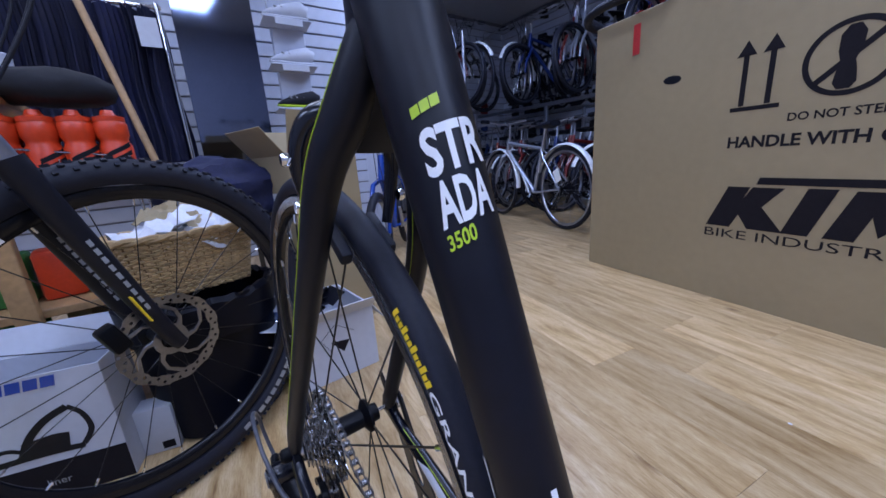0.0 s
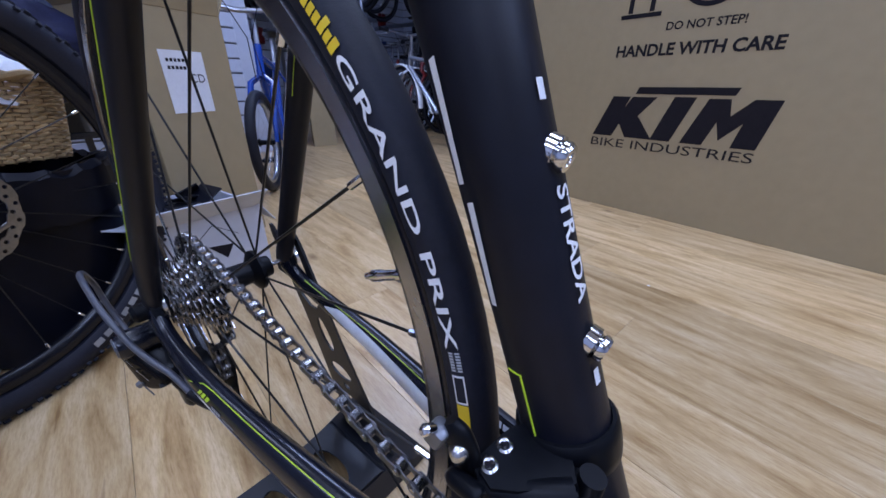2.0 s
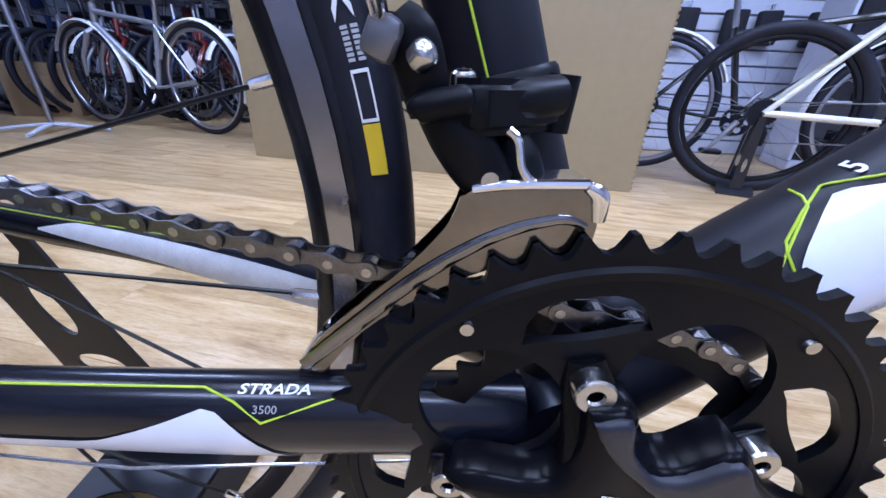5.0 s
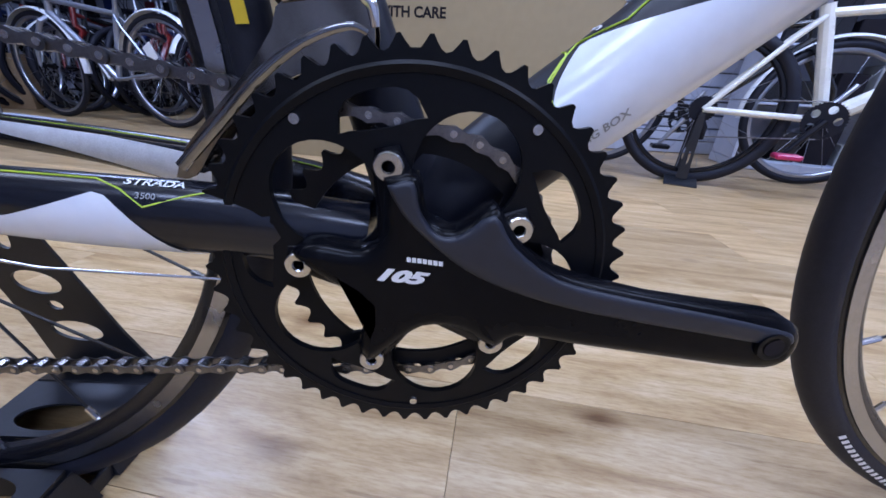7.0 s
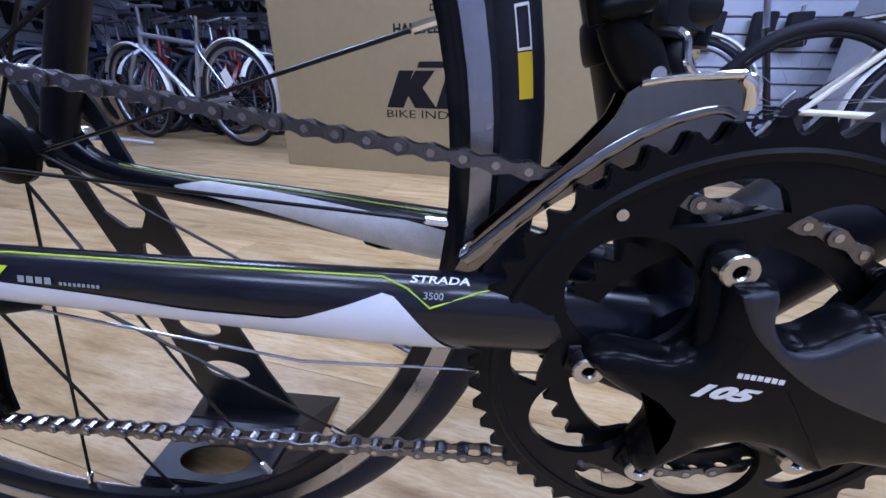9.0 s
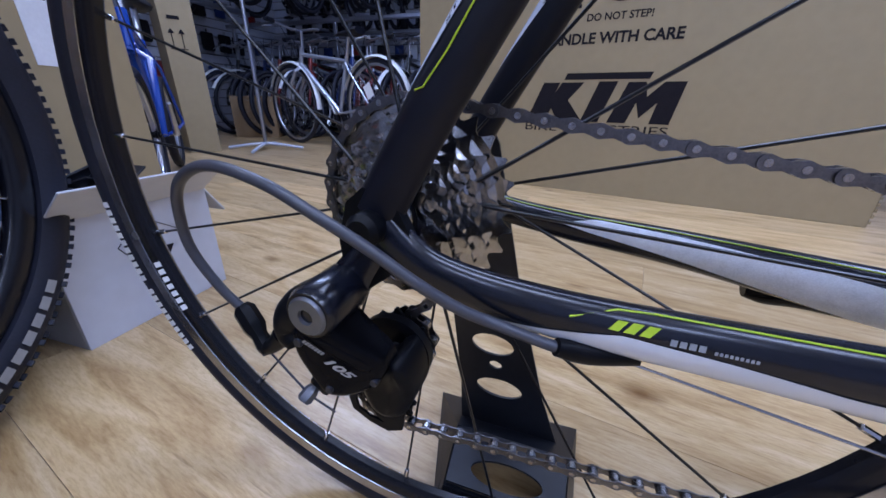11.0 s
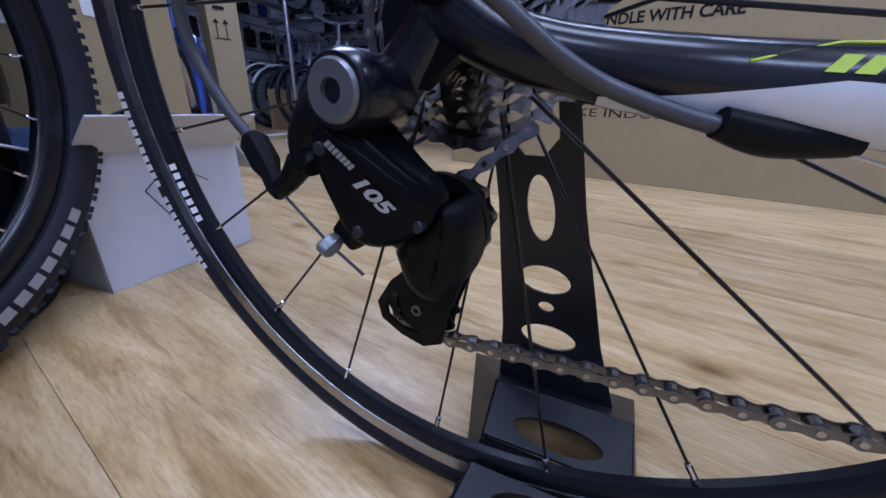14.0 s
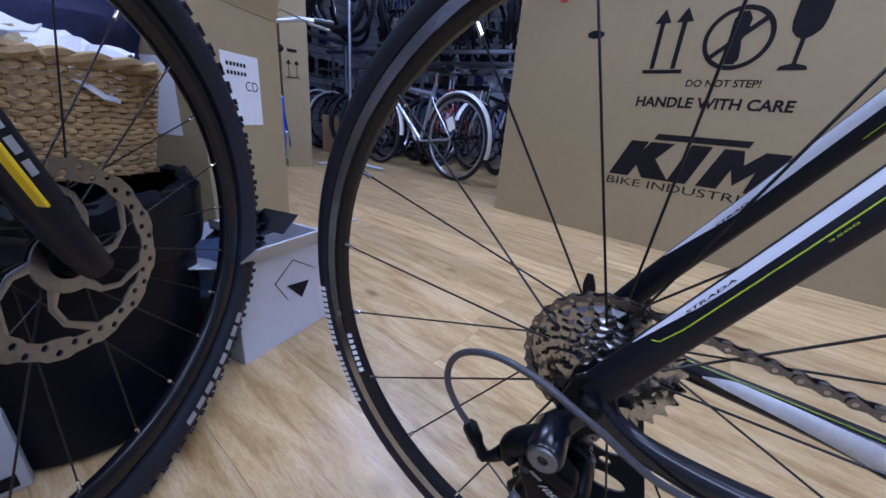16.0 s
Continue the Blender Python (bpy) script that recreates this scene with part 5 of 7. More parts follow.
# drive side: 180 faces the camera's side, 270 is up, 90 below
bm = B()
strip(bm, steps(0.217, 0.735, 48), lambda u: 100.0, ramp((0.217, 102), (0.221, 102), (0.309, 225), (0.383, 171), (0.450, 168), (0.523, 180), (0.604, 190), (0.79, 104)), lambda s, q: skin(s, q, 0.0005), 8)
part("white_panel", bm, M["white_paint"], bike, "white lower panel of the chain stay")
bm = B()
stroke(bm, [(0.651, 204), (0.611, 243)] + [(s, 249) for s in steps(0.581, 0.325, 12)] + [(0.315, 249), (0.291, 230), (0.268, 204), (0.218, 230), (0.168, 255)], lambda s, q: skin(s, q, 0.0001), 0.0006)
part("pinstripe", bm, M["lime"], bike)
w = subdivided(letters("STRADA", 1.0, shear=0.2, bold=0.02))
bm = B()
add_word(bm, w, lambda u, v: skin(0.289 - 0.061 * u / w[2], 240 + 20 * v, 0.0005))
part("decal_word", bm, M["decal_white"], bike, "small white letters")
w = subdivided(letters("3500", 1.0, bold=0.01))
bm = B()
add_word(bm, w, lambda u, v: skin(0.275 - 0.020 * u / w[2], 216 + 14 * v, 0.0005))
part("decal_word", bm, M["decal_grey"], bike, "grey number")
bm = B()
bars(bm, 0.0, 0.0, 0.036, 22, 3, lambda u, v: skin(0.617 - u, 197 + v, 0.0005), 0.0003, 0.30)
part("logo_mark", bm, M["lime"], bike)
bm = B()
bars(bm, 0.0, 0.0, 0.026, 12, 4, lambda u, v: skin(0.570 - u, 191 + v, 0.0005), 0.0, 0.25)
bars(bm, 0.0, 0.0, 0.030, 6, 9, lambda u, v: skin(0.540 - u, 191 + v, 0.0005), 0.0, 0.3)
tagged(part("print_mark", bm, M["decal_grey"], bike), kind="stuff")
skin2 = ends[1]
bm = B()
strip(bm, steps(0.201, 0.664, 40), ramp((0.201, 189), (0.289, 104), (0.664, 194)), ramp((0.201, 195), (0.339, 212), (0.611, 237), (0.664, 200)), lambda s, q: skin2(s, q, 0.0005), 8)
part("white_panel", bm, M["white_pattern"], bike, "white panel with a fine grey pattern")
bm = B()
stroke(bm, [(s, 244) for s in steps(0.80, 0.1, 20)], lambda s, q: skin2(s, q, 0.0001), 0.0005)
part("pinstripe", bm, M["lime"], bike)
for s in (-1, 1):
    stay = surf([(x, s * y, z, r, f) for x, y, z, r, f in STAY])
    bm = B()
    if s < 0:
        stroke(bm, [(u, 196) for u in steps(0.08, 0.80, 24)] + [(0.825, 205), (0.83, 222)], lambda u, q: stay(u, q, 0.0001), 0.0005)
    else:
        stroke(bm, [(u, 160) for u in steps(0.08, 0.62, 24)], lambda u, q: stay(u, q, 0.0001), 0.0004)
    part("pinstripe", bm, M["lime"], bike)
    bm = B()
    lo, end = (218, 0.85) if s < 0 else (204, 0.80)
    strip(bm, steps(0.06, end, 34), ramp((0.06, lo), (end - 0.08, lo), (end, 250)), lambda u: 254.0, lambda u, q: stay(u, q, 0.0005), 4)
    part("white_panel", bm, M["white_paint"], bike)
    w = subdivided(letters("STRADA", 1.0, shear=0.2, bold=0.02))
    bm = B()
    add_word(bm, w, lambda u, v: stay(end - 0.06 - 0.042 * u / w[2], lo + 7 + 12 * v, 0.0008))
    part("decal_word", bm, M["print_black"], bike, "small dark letters")
    if s < 0:
        w = subdivided(letters("3500", 1.0, bold=0.01))
        bm = B()
        add_word(bm, w, lambda u, v: stay(0.70 - 0.017 * u / w[2], 182 + 6.5 * v, 0.0006))
        part("decal_word", bm, M["lime"], bike, "small lime number")


# ---- writing on the tyres and rims ----
def on_tyre(r0, y_side, r_c, tr):
    """On a tyre's side wall: a the angle in radians, v the height from the rim side towards the tread."""
    def place(a, v):
        d = (r0 + v) - r_c
        y = y_side * math.sqrt(max(1e-8, (tr + 0.0004) ** 2 - min(abs(d), tr) ** 2))
        return Vector(((r0 + v) * math.cos(a), y, (r0 + v) * math.sin(a)))
    return place


side = on_tyre(WHEEL_R - 0.0135, -1, WHEEL_R - 0.0125, 0.0125)
for text, a0, a1, lab in (("GRAND PRIX", 37.2, 13.4, "white letters on the side wall"),):
    w = subdivided(letters(text, 1.0, bold=0.015))
    bm = B()
    add_word(bm, w, lambda u, v: side(radians(a0 + (a1 - a0) * u / w[2]), 0.0085 * v + 0.0005))
    part("tyre_word", bm, M["decal_white"], rear_wheel, lab)
bm = B()
for k in range(11):
    a = 47.3 - 0.82 * k
    strip(bm, steps(a, a - 0.64, 2), lambda u: 0.0012, lambda u: 0.0058 if k % 3 else 0.0078, lambda u, v: side(radians(u), v), 2)
strip(bm, steps(38.3, 37.6, 3), lambda u: 0.0008, lambda u: 0.0068, lambda u, v: side(radians(u), v), 2)
tagged(part("tyre_mark", bm, M["decal_yellow"], rear_wheel, "row of yellow blocks on the side wall"), kind="stuff")
bm = B()
strip(bm, steps(8.0, 4.9, 6), lambda u: 0.0008, lambda u: 0.0066, lambda u, v: side(radians(u), v), 2)
part("tyre_mark", bm, M["decal_yellow"], rear_wheel, "small yellow block on the side wall")
bm = B()
strip(bm, steps(11.0, 8.1, 6), lambda u: 0.0008, lambda u: 0.0014, lambda u, v: side(radians(u), v), 1)
strip(bm, steps(11.0, 8.1, 6), lambda u: 0.0060, lambda u: 0.0066, lambda u, v: side(radians(u), v), 1)
for a0, a1 in ((11.0, 10.8), (8.3, 8.1)):
    strip(bm, steps(a0, a1, 1), lambda u: 0.0008, lambda u: 0.0066, lambda u, v: side(radians(u), v), 2)
part("tyre_frame", bm, M["decal_white"], rear_wheel)
bm = B()
for row in (0.0012, 0.0044):
    for k in range(7):
        a = 13.2 - 0.27 * k
        strip(bm, steps(a, a - 0.18, 1), lambda u: row, lambda u: row + 0.0022, lambda u, v: side(radians(u), v), 1)
tagged(part("tyre_mark", bm, M["decal_pale"], rear_wheel, "two rows of small white print"), kind="stuff")
bm = B()
for k in range(22):
    a = 185 + 1.35 * k
    if k != 11:
        strip(bm, steps(a, a + 0.95, 2), lambda u: -0.0030, lambda u: 0.0060, lambda u, v: side(radians(u), v), 2)
tagged(part("tyre_mark", bm, M["decal_white"], rear_wheel, "row of white blocks on the side wall"), kind="stuff")
bm = B()
for k in range(7):
    a = 196.9 + 1.55 * k
    strip(bm, steps(a, a + 1.0, 2), lambda u: 0.2916, lambda u: 0.2968, lambda u, v: Vector((v * math.cos(radians(u)), -0.0060 - (v - 0.2907) * 0.50, v * math.sin(radians(u)))), 2)
tagged(part("rim_mark", bm, M["decal_white"], rear_wheel, "row of white blocks on the rim"), kind="stuff")
fside = on_tyre(WHEEL_R - 0.0135, -1, WHEEL_R - 0.0125, 0.0125)
bm = B()
for k in range(14):
    a = 222 + 1.35 * k
    strip(bm, steps(a, a + 0.8, 2), lambda u: 0.0012, lambda u: 0.0060, lambda u, v: fside(radians(u), v), 2)
tagged(part("tyre_mark", bm, M["decal_white"], front_wheel, "row of white blocks on the side wall"), kind="stuff")

# ---- rear wheel display stand ----
stand = thing("bike_stand", "folded black steel display stand holding the rear wheel", "bike stand")
bm = B()
add_plate(bm, [(-0.452, 0.020), (-0.334, 0.020), (-0.344, 0.10), (-0.352, 0.24), (-0.352, 0.385), (-0.357, 0.398), (-0.366, 0.398), (-0.371, 0.385), (-0.374, 0.295), (-0.390, 0.280), (-0.410, 0.280), (-0.426, 0.295), (-0.429, 0.385), (-0.434, 0.398), (-0.443, 0.398), (-0.448, 0.385), (-0.440, 0.24), (-0.444, 0.10)],
          [circle(-0.396, 0.235, 0.014, 24, 0.030), circle(-0.396, 0.165, 0.026, 24, 0.015), circle(-0.396, 0.135, 0.008, 16, 0.006), circle(-0.396, 0.098, 0.028, 24, 0.015)], -0.0015, 0.0015)
for v in bm.verts:
    v.co.z *= 0.935
    v.co.y += 0.112 - 0.118 * (v.co.z - 0.02)
    v.co.x = -0.411 + 0.058 * (1 - v.co.z / 0.37) + (v.co.x + 0.40) * (1 - 0.35 * v.co.z / 0.37)
part("upright", bm, M["stand_metal"], stand, "upright plate with oval holes and two prongs")


def folded(profile, x0, x1, th=0.003):
    """Sheet metal: a profile of (y, z) swept from x0 to x1."""
    b = B()
    n = len(profile)
    for dz in (0, -th):
        for x in (x0, x1):
            for y, z in profile:
                b.verts.new((x, y, z + dz))
    b.verts.ensure_lookup_table()
    ix = lambda l, s, k: b.verts[l * 2 * n + s * n + k]  # noqa: E731
    for k in range(n - 1):
        for l in (0, 1):
            b.faces.new((ix(l, 0, k), ix(l, 0, k + 1), ix(l, 1, k + 1), ix(l, 1, k)))
        for s in (0, 1):
            b.faces.new((ix(0, s, k), ix(0, s, k + 1), ix(1, s, k + 1), ix(1, s, k)))
    for k in (0, n - 1):
        b.faces.new((ix(0, 0, k), ix(0, 1, k), ix(1, 1, k), ix(1, 0, k)))
    return b


def stand_foot(sign, label):
    """A pressed steel foot: a flat top with a slot for the tyre, and skirts that spread to the floor."""
    top = [(-0.397, 0.012), (-0.284, 0.012), (-0.280, 0.080), (-0.402, 0.080)]
    low = [(-0.408, 0.009), (-0.272, 0.009), (-0.267, 0.162), (-0.450, 0.162)]
    b = B()
    rings = []
    for pts, z, inset in ((top, 0.0425, 0.0), (low, 0.0015, 0.0), (low, 0.0015, 0.0025), (top, 0.0400, 0.0025)):
        cx, cy = sum(p[0] for p in pts) / 4, sum(p[1] for p in pts) / 4
        rings.append([b.verts.new((x + inset * (1 if x < cx else -1), sign * (y + inset * (1 if y < cy else -1)), z)) for x, y in pts])
    for r in range(4):
        for k in range(4):
            b.faces.new((rings[r][k], rings[r][(k + 1) % 4], rings[(r + 1) % 4][(k + 1) % 4], rings[(r + 1) % 4][k]))
    bmesh.ops.bevel(b, geom=[e for e in b.edges if all(v.co.z > 0.042 for v in e.verts)], offset=0.004, segments=2, affect="EDGES")
    foot = part("foot", b, M["stand_metal"], stand, label, sharp=30)
    b = B()
    add_plate(b, [(x * 0.985 - 0.0051, -sign * (0.046 + (y - 0.046) * 0.93)) for x, y in top], [circle(-0.340, -sign * 0.036, 0.036, 24, 0.015)], 0.0, 0.0025, pose(0, 0, 0.0410, 90, 0, 0))
    part("top_plate", b, M["stand_metal"], foot)
    return foot


stand_foot(-1, "pressed steel front foot with a slot for the tyre")
stand_foot(1, "pressed steel back foot")
for x in (-0.405, -0.279):
    bm = B()
    add_box(bm, 0.004, 0.10, 0.016, Matrix.Translation((x, 0.0, 0.0085)), 0.001)
    part("side_rail", bm, M["stand_metal"], stand)


# ---- other bicycles ----
M["silver_paint"] = plain("silver_paint", (0.34, 0.36, 0.42), 0.3, metal=0.5, vary=0.08)
M["blue_paint"] = plain("blue_paint", (0.01, 0.06, 0.36), 0.25, vary=0.08, coat=0.3)
M["red_paint"] = plain("red_paint", (0.16, 0.012, 0.012), 0.3, vary=0.08, coat=0.3)
M["black_paint"] = plain("black_paint", (0.014, 0.014, 0.016), 0.25, vary=0.15, coat=0.3)
M["cream_paint"] = plain("cream_paint", (0.74, 0.73, 0.66), 0.28, vary=0.05, coat=0.3)
M["alloy"] = plain("alloy", (0.44, 0.46, 0.52), 0.3, metal=1.0, vary=0.1)
M["navy_paint"] = plain("navy_paint", (0.01, 0.03, 0.14), 0.3, vary=0.1)
M["pink"] = plain("pink", (0.45, 0.02, 0.1), 0.35)
M["fender_white"] = plain("fender_white", (0.80, 0.81, 0.83), 0.2, metal=0.0, vary=0.06)


def bicycle(label, paint, m, r=0.335, base=1.04, rims="alloy", spokes="alloy", tyre_r=0.02, fenders=False, n_spokes=16, bb=0.285, slope=0.10, detail=40, group="bicycles on the shop floor", flat_bar=True, pedal="matt_black", rise=0.0, disc=False, fat=1.0):
    """A whole bicycle along +x, its rear wheel's foot at the origin, the drive side towards -y."""
    t = thing("bicycle", label, "bicycle", m, group)
    P, A, K = M[paint], M["alloy"], M["matt_black"]
    bx = 0.43
    st, hd, hl = (bx - 0.13, bb + 0.42), (base - 0.20, r + 0.44), (base - 0.165, r + 0.31)
    bar_z = r + 0.60 + rise
    def tube(name, pts, rad, mat, label=""):
        bm = B()
        add_tube(bm, pts, rad, 10)
        return part(name, bm, mat, t, label)
    tube("seat_tube", [(bx, 0, bb), (st[0], 0, st[1])], 0.016 * fat, P)
    tube("top_tube", [(st[0] + 0.01, 0, st[1] - slope * 0.3), (hd[0], 0, hd[1] - 0.03)], 0.017, P)
    tube("down_tube", [(bx, 0, bb), (hl[0], 0, hl[1] + 0.03)], 0.022 * fat, P)
    tube("head_tube", [(hl[0], 0, hl[1]), (hd[0], 0, hd[1] + 0.02)], 0.02, P)
    for s in (-1, 1):
        tube("chain_stay", [(bx, s * 0.02, bb), (bx - 0.1, s * 0.045, bb + 0.005), (0, s * 0.065, r)], 0.009 * fat, P)
        tube("seat_stay", [(st[0] + 0.01, s * 0.012, st[1] - 0.04), (st[0] - 0.06, s * 0.04, st[1] - 0.11), (0, s * 0.065, r)], 0.0075 * fat, P)
        tube("fork_leg", [(hl[0], s * 0.012, hl[1]), (hl[0] + 0.015, s * 0.055, hl[1] - 0.03), (base - 0.03, s * 0.058, r + 0.12), (base, s * 0.055, r)], [0.014, 0.016, 0.014, 0.01], P if not disc else K)
    tube("seat_post", [(st[0], 0, st[1]), (st[0] - 0.035, 0, st[1] + 0.14)], 0.0135, A)
    bm = B()
    sx, sz = st[0] - 0.04, st[1] + 0.16
    add_tube(bm, [(sx - 0.13, 0, sz + 0.012), (sx - 0.09, 0, sz + 0.006), (sx, 0, sz), (sx + 0.08, 0, sz + 0.004), (sx + 0.14, 0, sz)], [0.028, 0.034, 0.026, 0.016, 0.010], 12, [2.0, 2.1, 1.9, 1.5, 1.2])
    part("saddle", bm, K, t, "black padded saddle")
    tube("stem", [(hd[0] - 0.01, 0, hd[1] + 0.02), (hd[0] - 0.02, 0, bar_z - 0.02), (hd[0] + 0.05, 0, bar_z)], 0.014, A)
    hx = hd[0] + 0.05
    tube("handlebar", [(hx - 0.05, -0.30, bar_z + 0.03), (hx - 0.01, -0.16, bar_z + 0.025), (hx, -0.05, bar_z), (hx, 0.05, bar_z), (hx - 0.01, 0.16, bar_z + 0.025), (hx - 0.05, 0.30, bar_z + 0.03)], 0.012, A)
    for s in (-1, 1):
        tube("grip", [(hx - 0.028, s * 0.22, bar_z + 0.028), (hx - 0.052, s * 0.31, bar_z + 0.031)], 0.017, K)
        tube("brake_lever", [(hx - 0.015, s * 0.19, bar_z + 0.02), (hx + 0.03, s * 0.20, bar_z + 0.005), (hx + 0.035, s * 0.29, bar_z - 0.01)], 0.006, A)
        tube("brake_cable", [(hx, s * 0.18, bar_z + 0.02), (hx + 0.10, s * 0.08, bar_z + 0.03), (hx + 0.07, s * 0.01, bar_z - 0.12), (hl[0] + 0.03, s * 0.02, hl[1] - 0.02)], 0.0025, K)
    mats = (M["rubber"], M[rims], M[spokes])
    for name, x in (("rear_wheel", 0.0), ("front_wheel", base)):
        w = wheel(name, t, pose(x, 0, r, 0, random.random() * 40, 0), r, tyre_r, r - 2 * tyre_r - 0.016, 0.024, mats, n_spokes, "", detail, 0.016, 0.045, 0.4, False, 0.0010, False)
        if fenders:
            bm = B()
            a0, a1 = (radians(20), radians(200)) if x == 0 else (radians(25), radians(185))
            add_lathe(bm, [(r + 0.012, -0.026), (r + 0.022, -0.016), (r + 0.026, 0), (r + 0.022, 0.016), (r + 0.012, 0.026), (r + 0.010, 0.026), (r + 0.019, 0.016), (r + 0.023, 0), (r + 0.019, -0.016), (r + 0.010, -0.026)], 28, Matrix.Translation((x, 0, r)), True, a0, a1)
            part("mudguard", bm, M["fender_white"], t, "pale silver mudguard")
    ring = gear("chainring", t, 36, 0.076, 0.071, [circle(0.045 * math.cos(a), 0.045 * math.sin(a), 0.016, 12) for a in (radians(72 * k) for k in range(5))], -0.002, 0.002, K, pose(bx, -0.05, bb))
    bm = B()
    add_tube(bm, [(0, -0.012, 0), (-0.09, -0.02, -0.145)], [0.014, 0.010], 10)
    part("crank_arm", bm, A if pedal == "matt_black" else K, ring)
    bm = B()
    add_box(bm, 0.09, 0.085, 0.022, pose(-0.09, -0.075, -0.148), 0.006)
    part("pedal", bm, M[pedal], ring)
    bm = B()
    add_tube(bm, [(bx, 0.045, bb), (bx, 0.06, bb), (bx + 0.09, 0.065, bb + 0.145)], [0.014, 0.014, 0.01], 10)
    part("crank_arm", bm, A, t)
    gear("freewheel", t, 28, 0.058, 0.053, [], -0.05, -0.022, K, pose(0, 0, r))
    tube("chain_run", [(0, -0.04, r + 0.045), (bx, -0.05, bb + 0.073)], 0.003, M["chain_steel"])
    tube("chain_run", [(0.02, -0.04, r - 0.12), (bx, -0.05, bb - 0.073)], 0.003, M["chain_steel"])
    tube("gear_cage", [(0.0, -0.05, r - 0.03), (0.025, -0.055, r - 0.08), (0.03, -0.045, r - 0.13)], [0.014, 0.016, 0.012], K)
    return t


def at_foot(x, y, turn, z=0.0, lean=0.0):
    return Matrix.Translation((x, y, z)) @ pose(0, 0, 0, lean, 0, turn)


# the white mountain bike by the slatted wall, and a dark one behind it
bicycle("white mountain bike with black wheels on a small stand", "cream_paint", at_foot(1.25, 1.57, -28), 0.345, 1.07, "rim_black", "alloy", 0.027, False, 20, 0.33, detail=56, pedal="pink", rise=0.05, fat=1.5)
bicycle("dark city bike parked behind the white mountain bike", "black_paint", at_foot(0.98, 2.05, -20), 0.345, 1.05, "alloy", "alloy", 0.02, True, 20, 0.29, detail=48)
st = thing("bike_stand", "small folded black steel stand under a rear wheel", "bike stand", pose(1.25, 1.57, 0, 0, 0, -28))
part("foot", folded([(-0.13, 0.003), (-0.05, 0.03), (0.05, 0.03), (0.13, 0.003)], -0.07, 0.07), M["stand_metal"], st)
for s in (-1, 1):
    bm = B()
    add_plate(bm, [(-0.024, 0.028), (0.024, 0.028), (0.016, 0.28), (0.012, 0.33), (-0.012, 0.33), (-0.016, 0.28)], [circle(0, 0.13, 0.008, 16, 0.03)], s * 0.088, s * 0.091)
    part("upright", bm, M["stand_metal"], st)

# the silver bike with the paper tag and the crowd of bikes behind
silver = bicycle("silver city bike with pale mudguards and a white paper tag", "silver_paint", at_foot(-1.82, 2.45, 165, 0, 0), 0.345, 1.06, "alloy", "alloy", 0.018, True, 24, 0.29, detail=56)
bm = B()
add_box(bm, 0.075, 0.001, 0.105, pose(-0.02, 0.098, 0.46, 4, 30, 0))
part("paper_tag", bm, M["decal_white"], silver, "white paper price tag")
blue = bicycle("small bright blue child's bike standing on the shop floor", "blue_paint", at_foot(-2.57, 1.33, -40), 0.25, 0.84, "alloy", "alloy", 0.024, False, 16, 0.22, detail=40)
kinds = []
for k, (paint, rim, label) in enumerate((("black_paint", "alloy", "black city bike parked in the crowded row"), ("silver_paint", "rim_black", "grey hybrid bike parked in the crowded row"), ("red_paint", "alloy", "dark red bike parked in the crowded row"), ("navy_paint", "rim_black", "navy bike parked in the crowded row"))):
    kinds.append(bicycle(label, paint, at_foot(-3.9 + 0.42 * k, 4.15, -100 + 6 * k, 0, 2), 0.34, 1.05, rim, "alloy", 0.02, k == 0, 14, 0.29, detail=32, group="row of parked bicycles"))
spots = [(-3.88 + 0.21 * k, 4.32 - 0.05 * (k % 3), -96 + 14 * ((k * 7) % 5) / 5 - 6, 0.0) for k in range(14)] + [(-3.82 + 0.24 * k, 4.45, -90 + 8 * ((k * 5) % 3), 1.22) for k in range(12)]
for k, (x, y, turn, z) in enumerate(spots):
    copy_thing(kinds[(k * 3 + k // 4) % 4], at_foot(x, y, turn, z, (-3, 2, 4)[k % 3]))
# rack that carries the upper row
rack = thing("bike_rack", "grey steel two tier bicycle rack", "rack")
for y in (3.64, 4.42):
    bm = B()
    add_box(bm, 3.6, 0.05, 0.04, Matrix.Translation((-2.70, y, 1.198)), 0.004)
    part("beam", bm, M["alloy"], rack)
for x in (-4.4, -2.95, -1.0):
    for y in (3.64, 4.42):
        bm = B()
        add_box(bm, 0.04, 0.04, 1.18, Matrix.Translation((x, y, 0.59)), 0.004)
        part("post", bm, M["alloy"], rack)

side_rack = thing("bike_rack", "grey steel two tier bicycle rack along the side wall", "rack")
for x in (-4.50, -3.70):
    bm = B()
    add_box(bm, 0.05, 1.30, 0.04, Matrix.Translation((x, 2.55, 1.198)), 0.004)
    part("beam", bm, M["alloy"], side_rack)
    for y in (1.95, 3.15):
        bm = B()
        add_box(bm, 0.04, 0.04, 1.18, Matrix.Translation((x, y, 0.59)), 0.004)
        part("post", bm, M["alloy"], side_rack)
for k in range(6):
    copy_thing(kinds[(k * 3 + 1) % 4], at_foot(-4.50 + 0.05 * (k % 2), 2.00 + 0.22 * k, 3 - 5 * (k % 3), 1.218, (-3, 2, 4)[k % 3]))

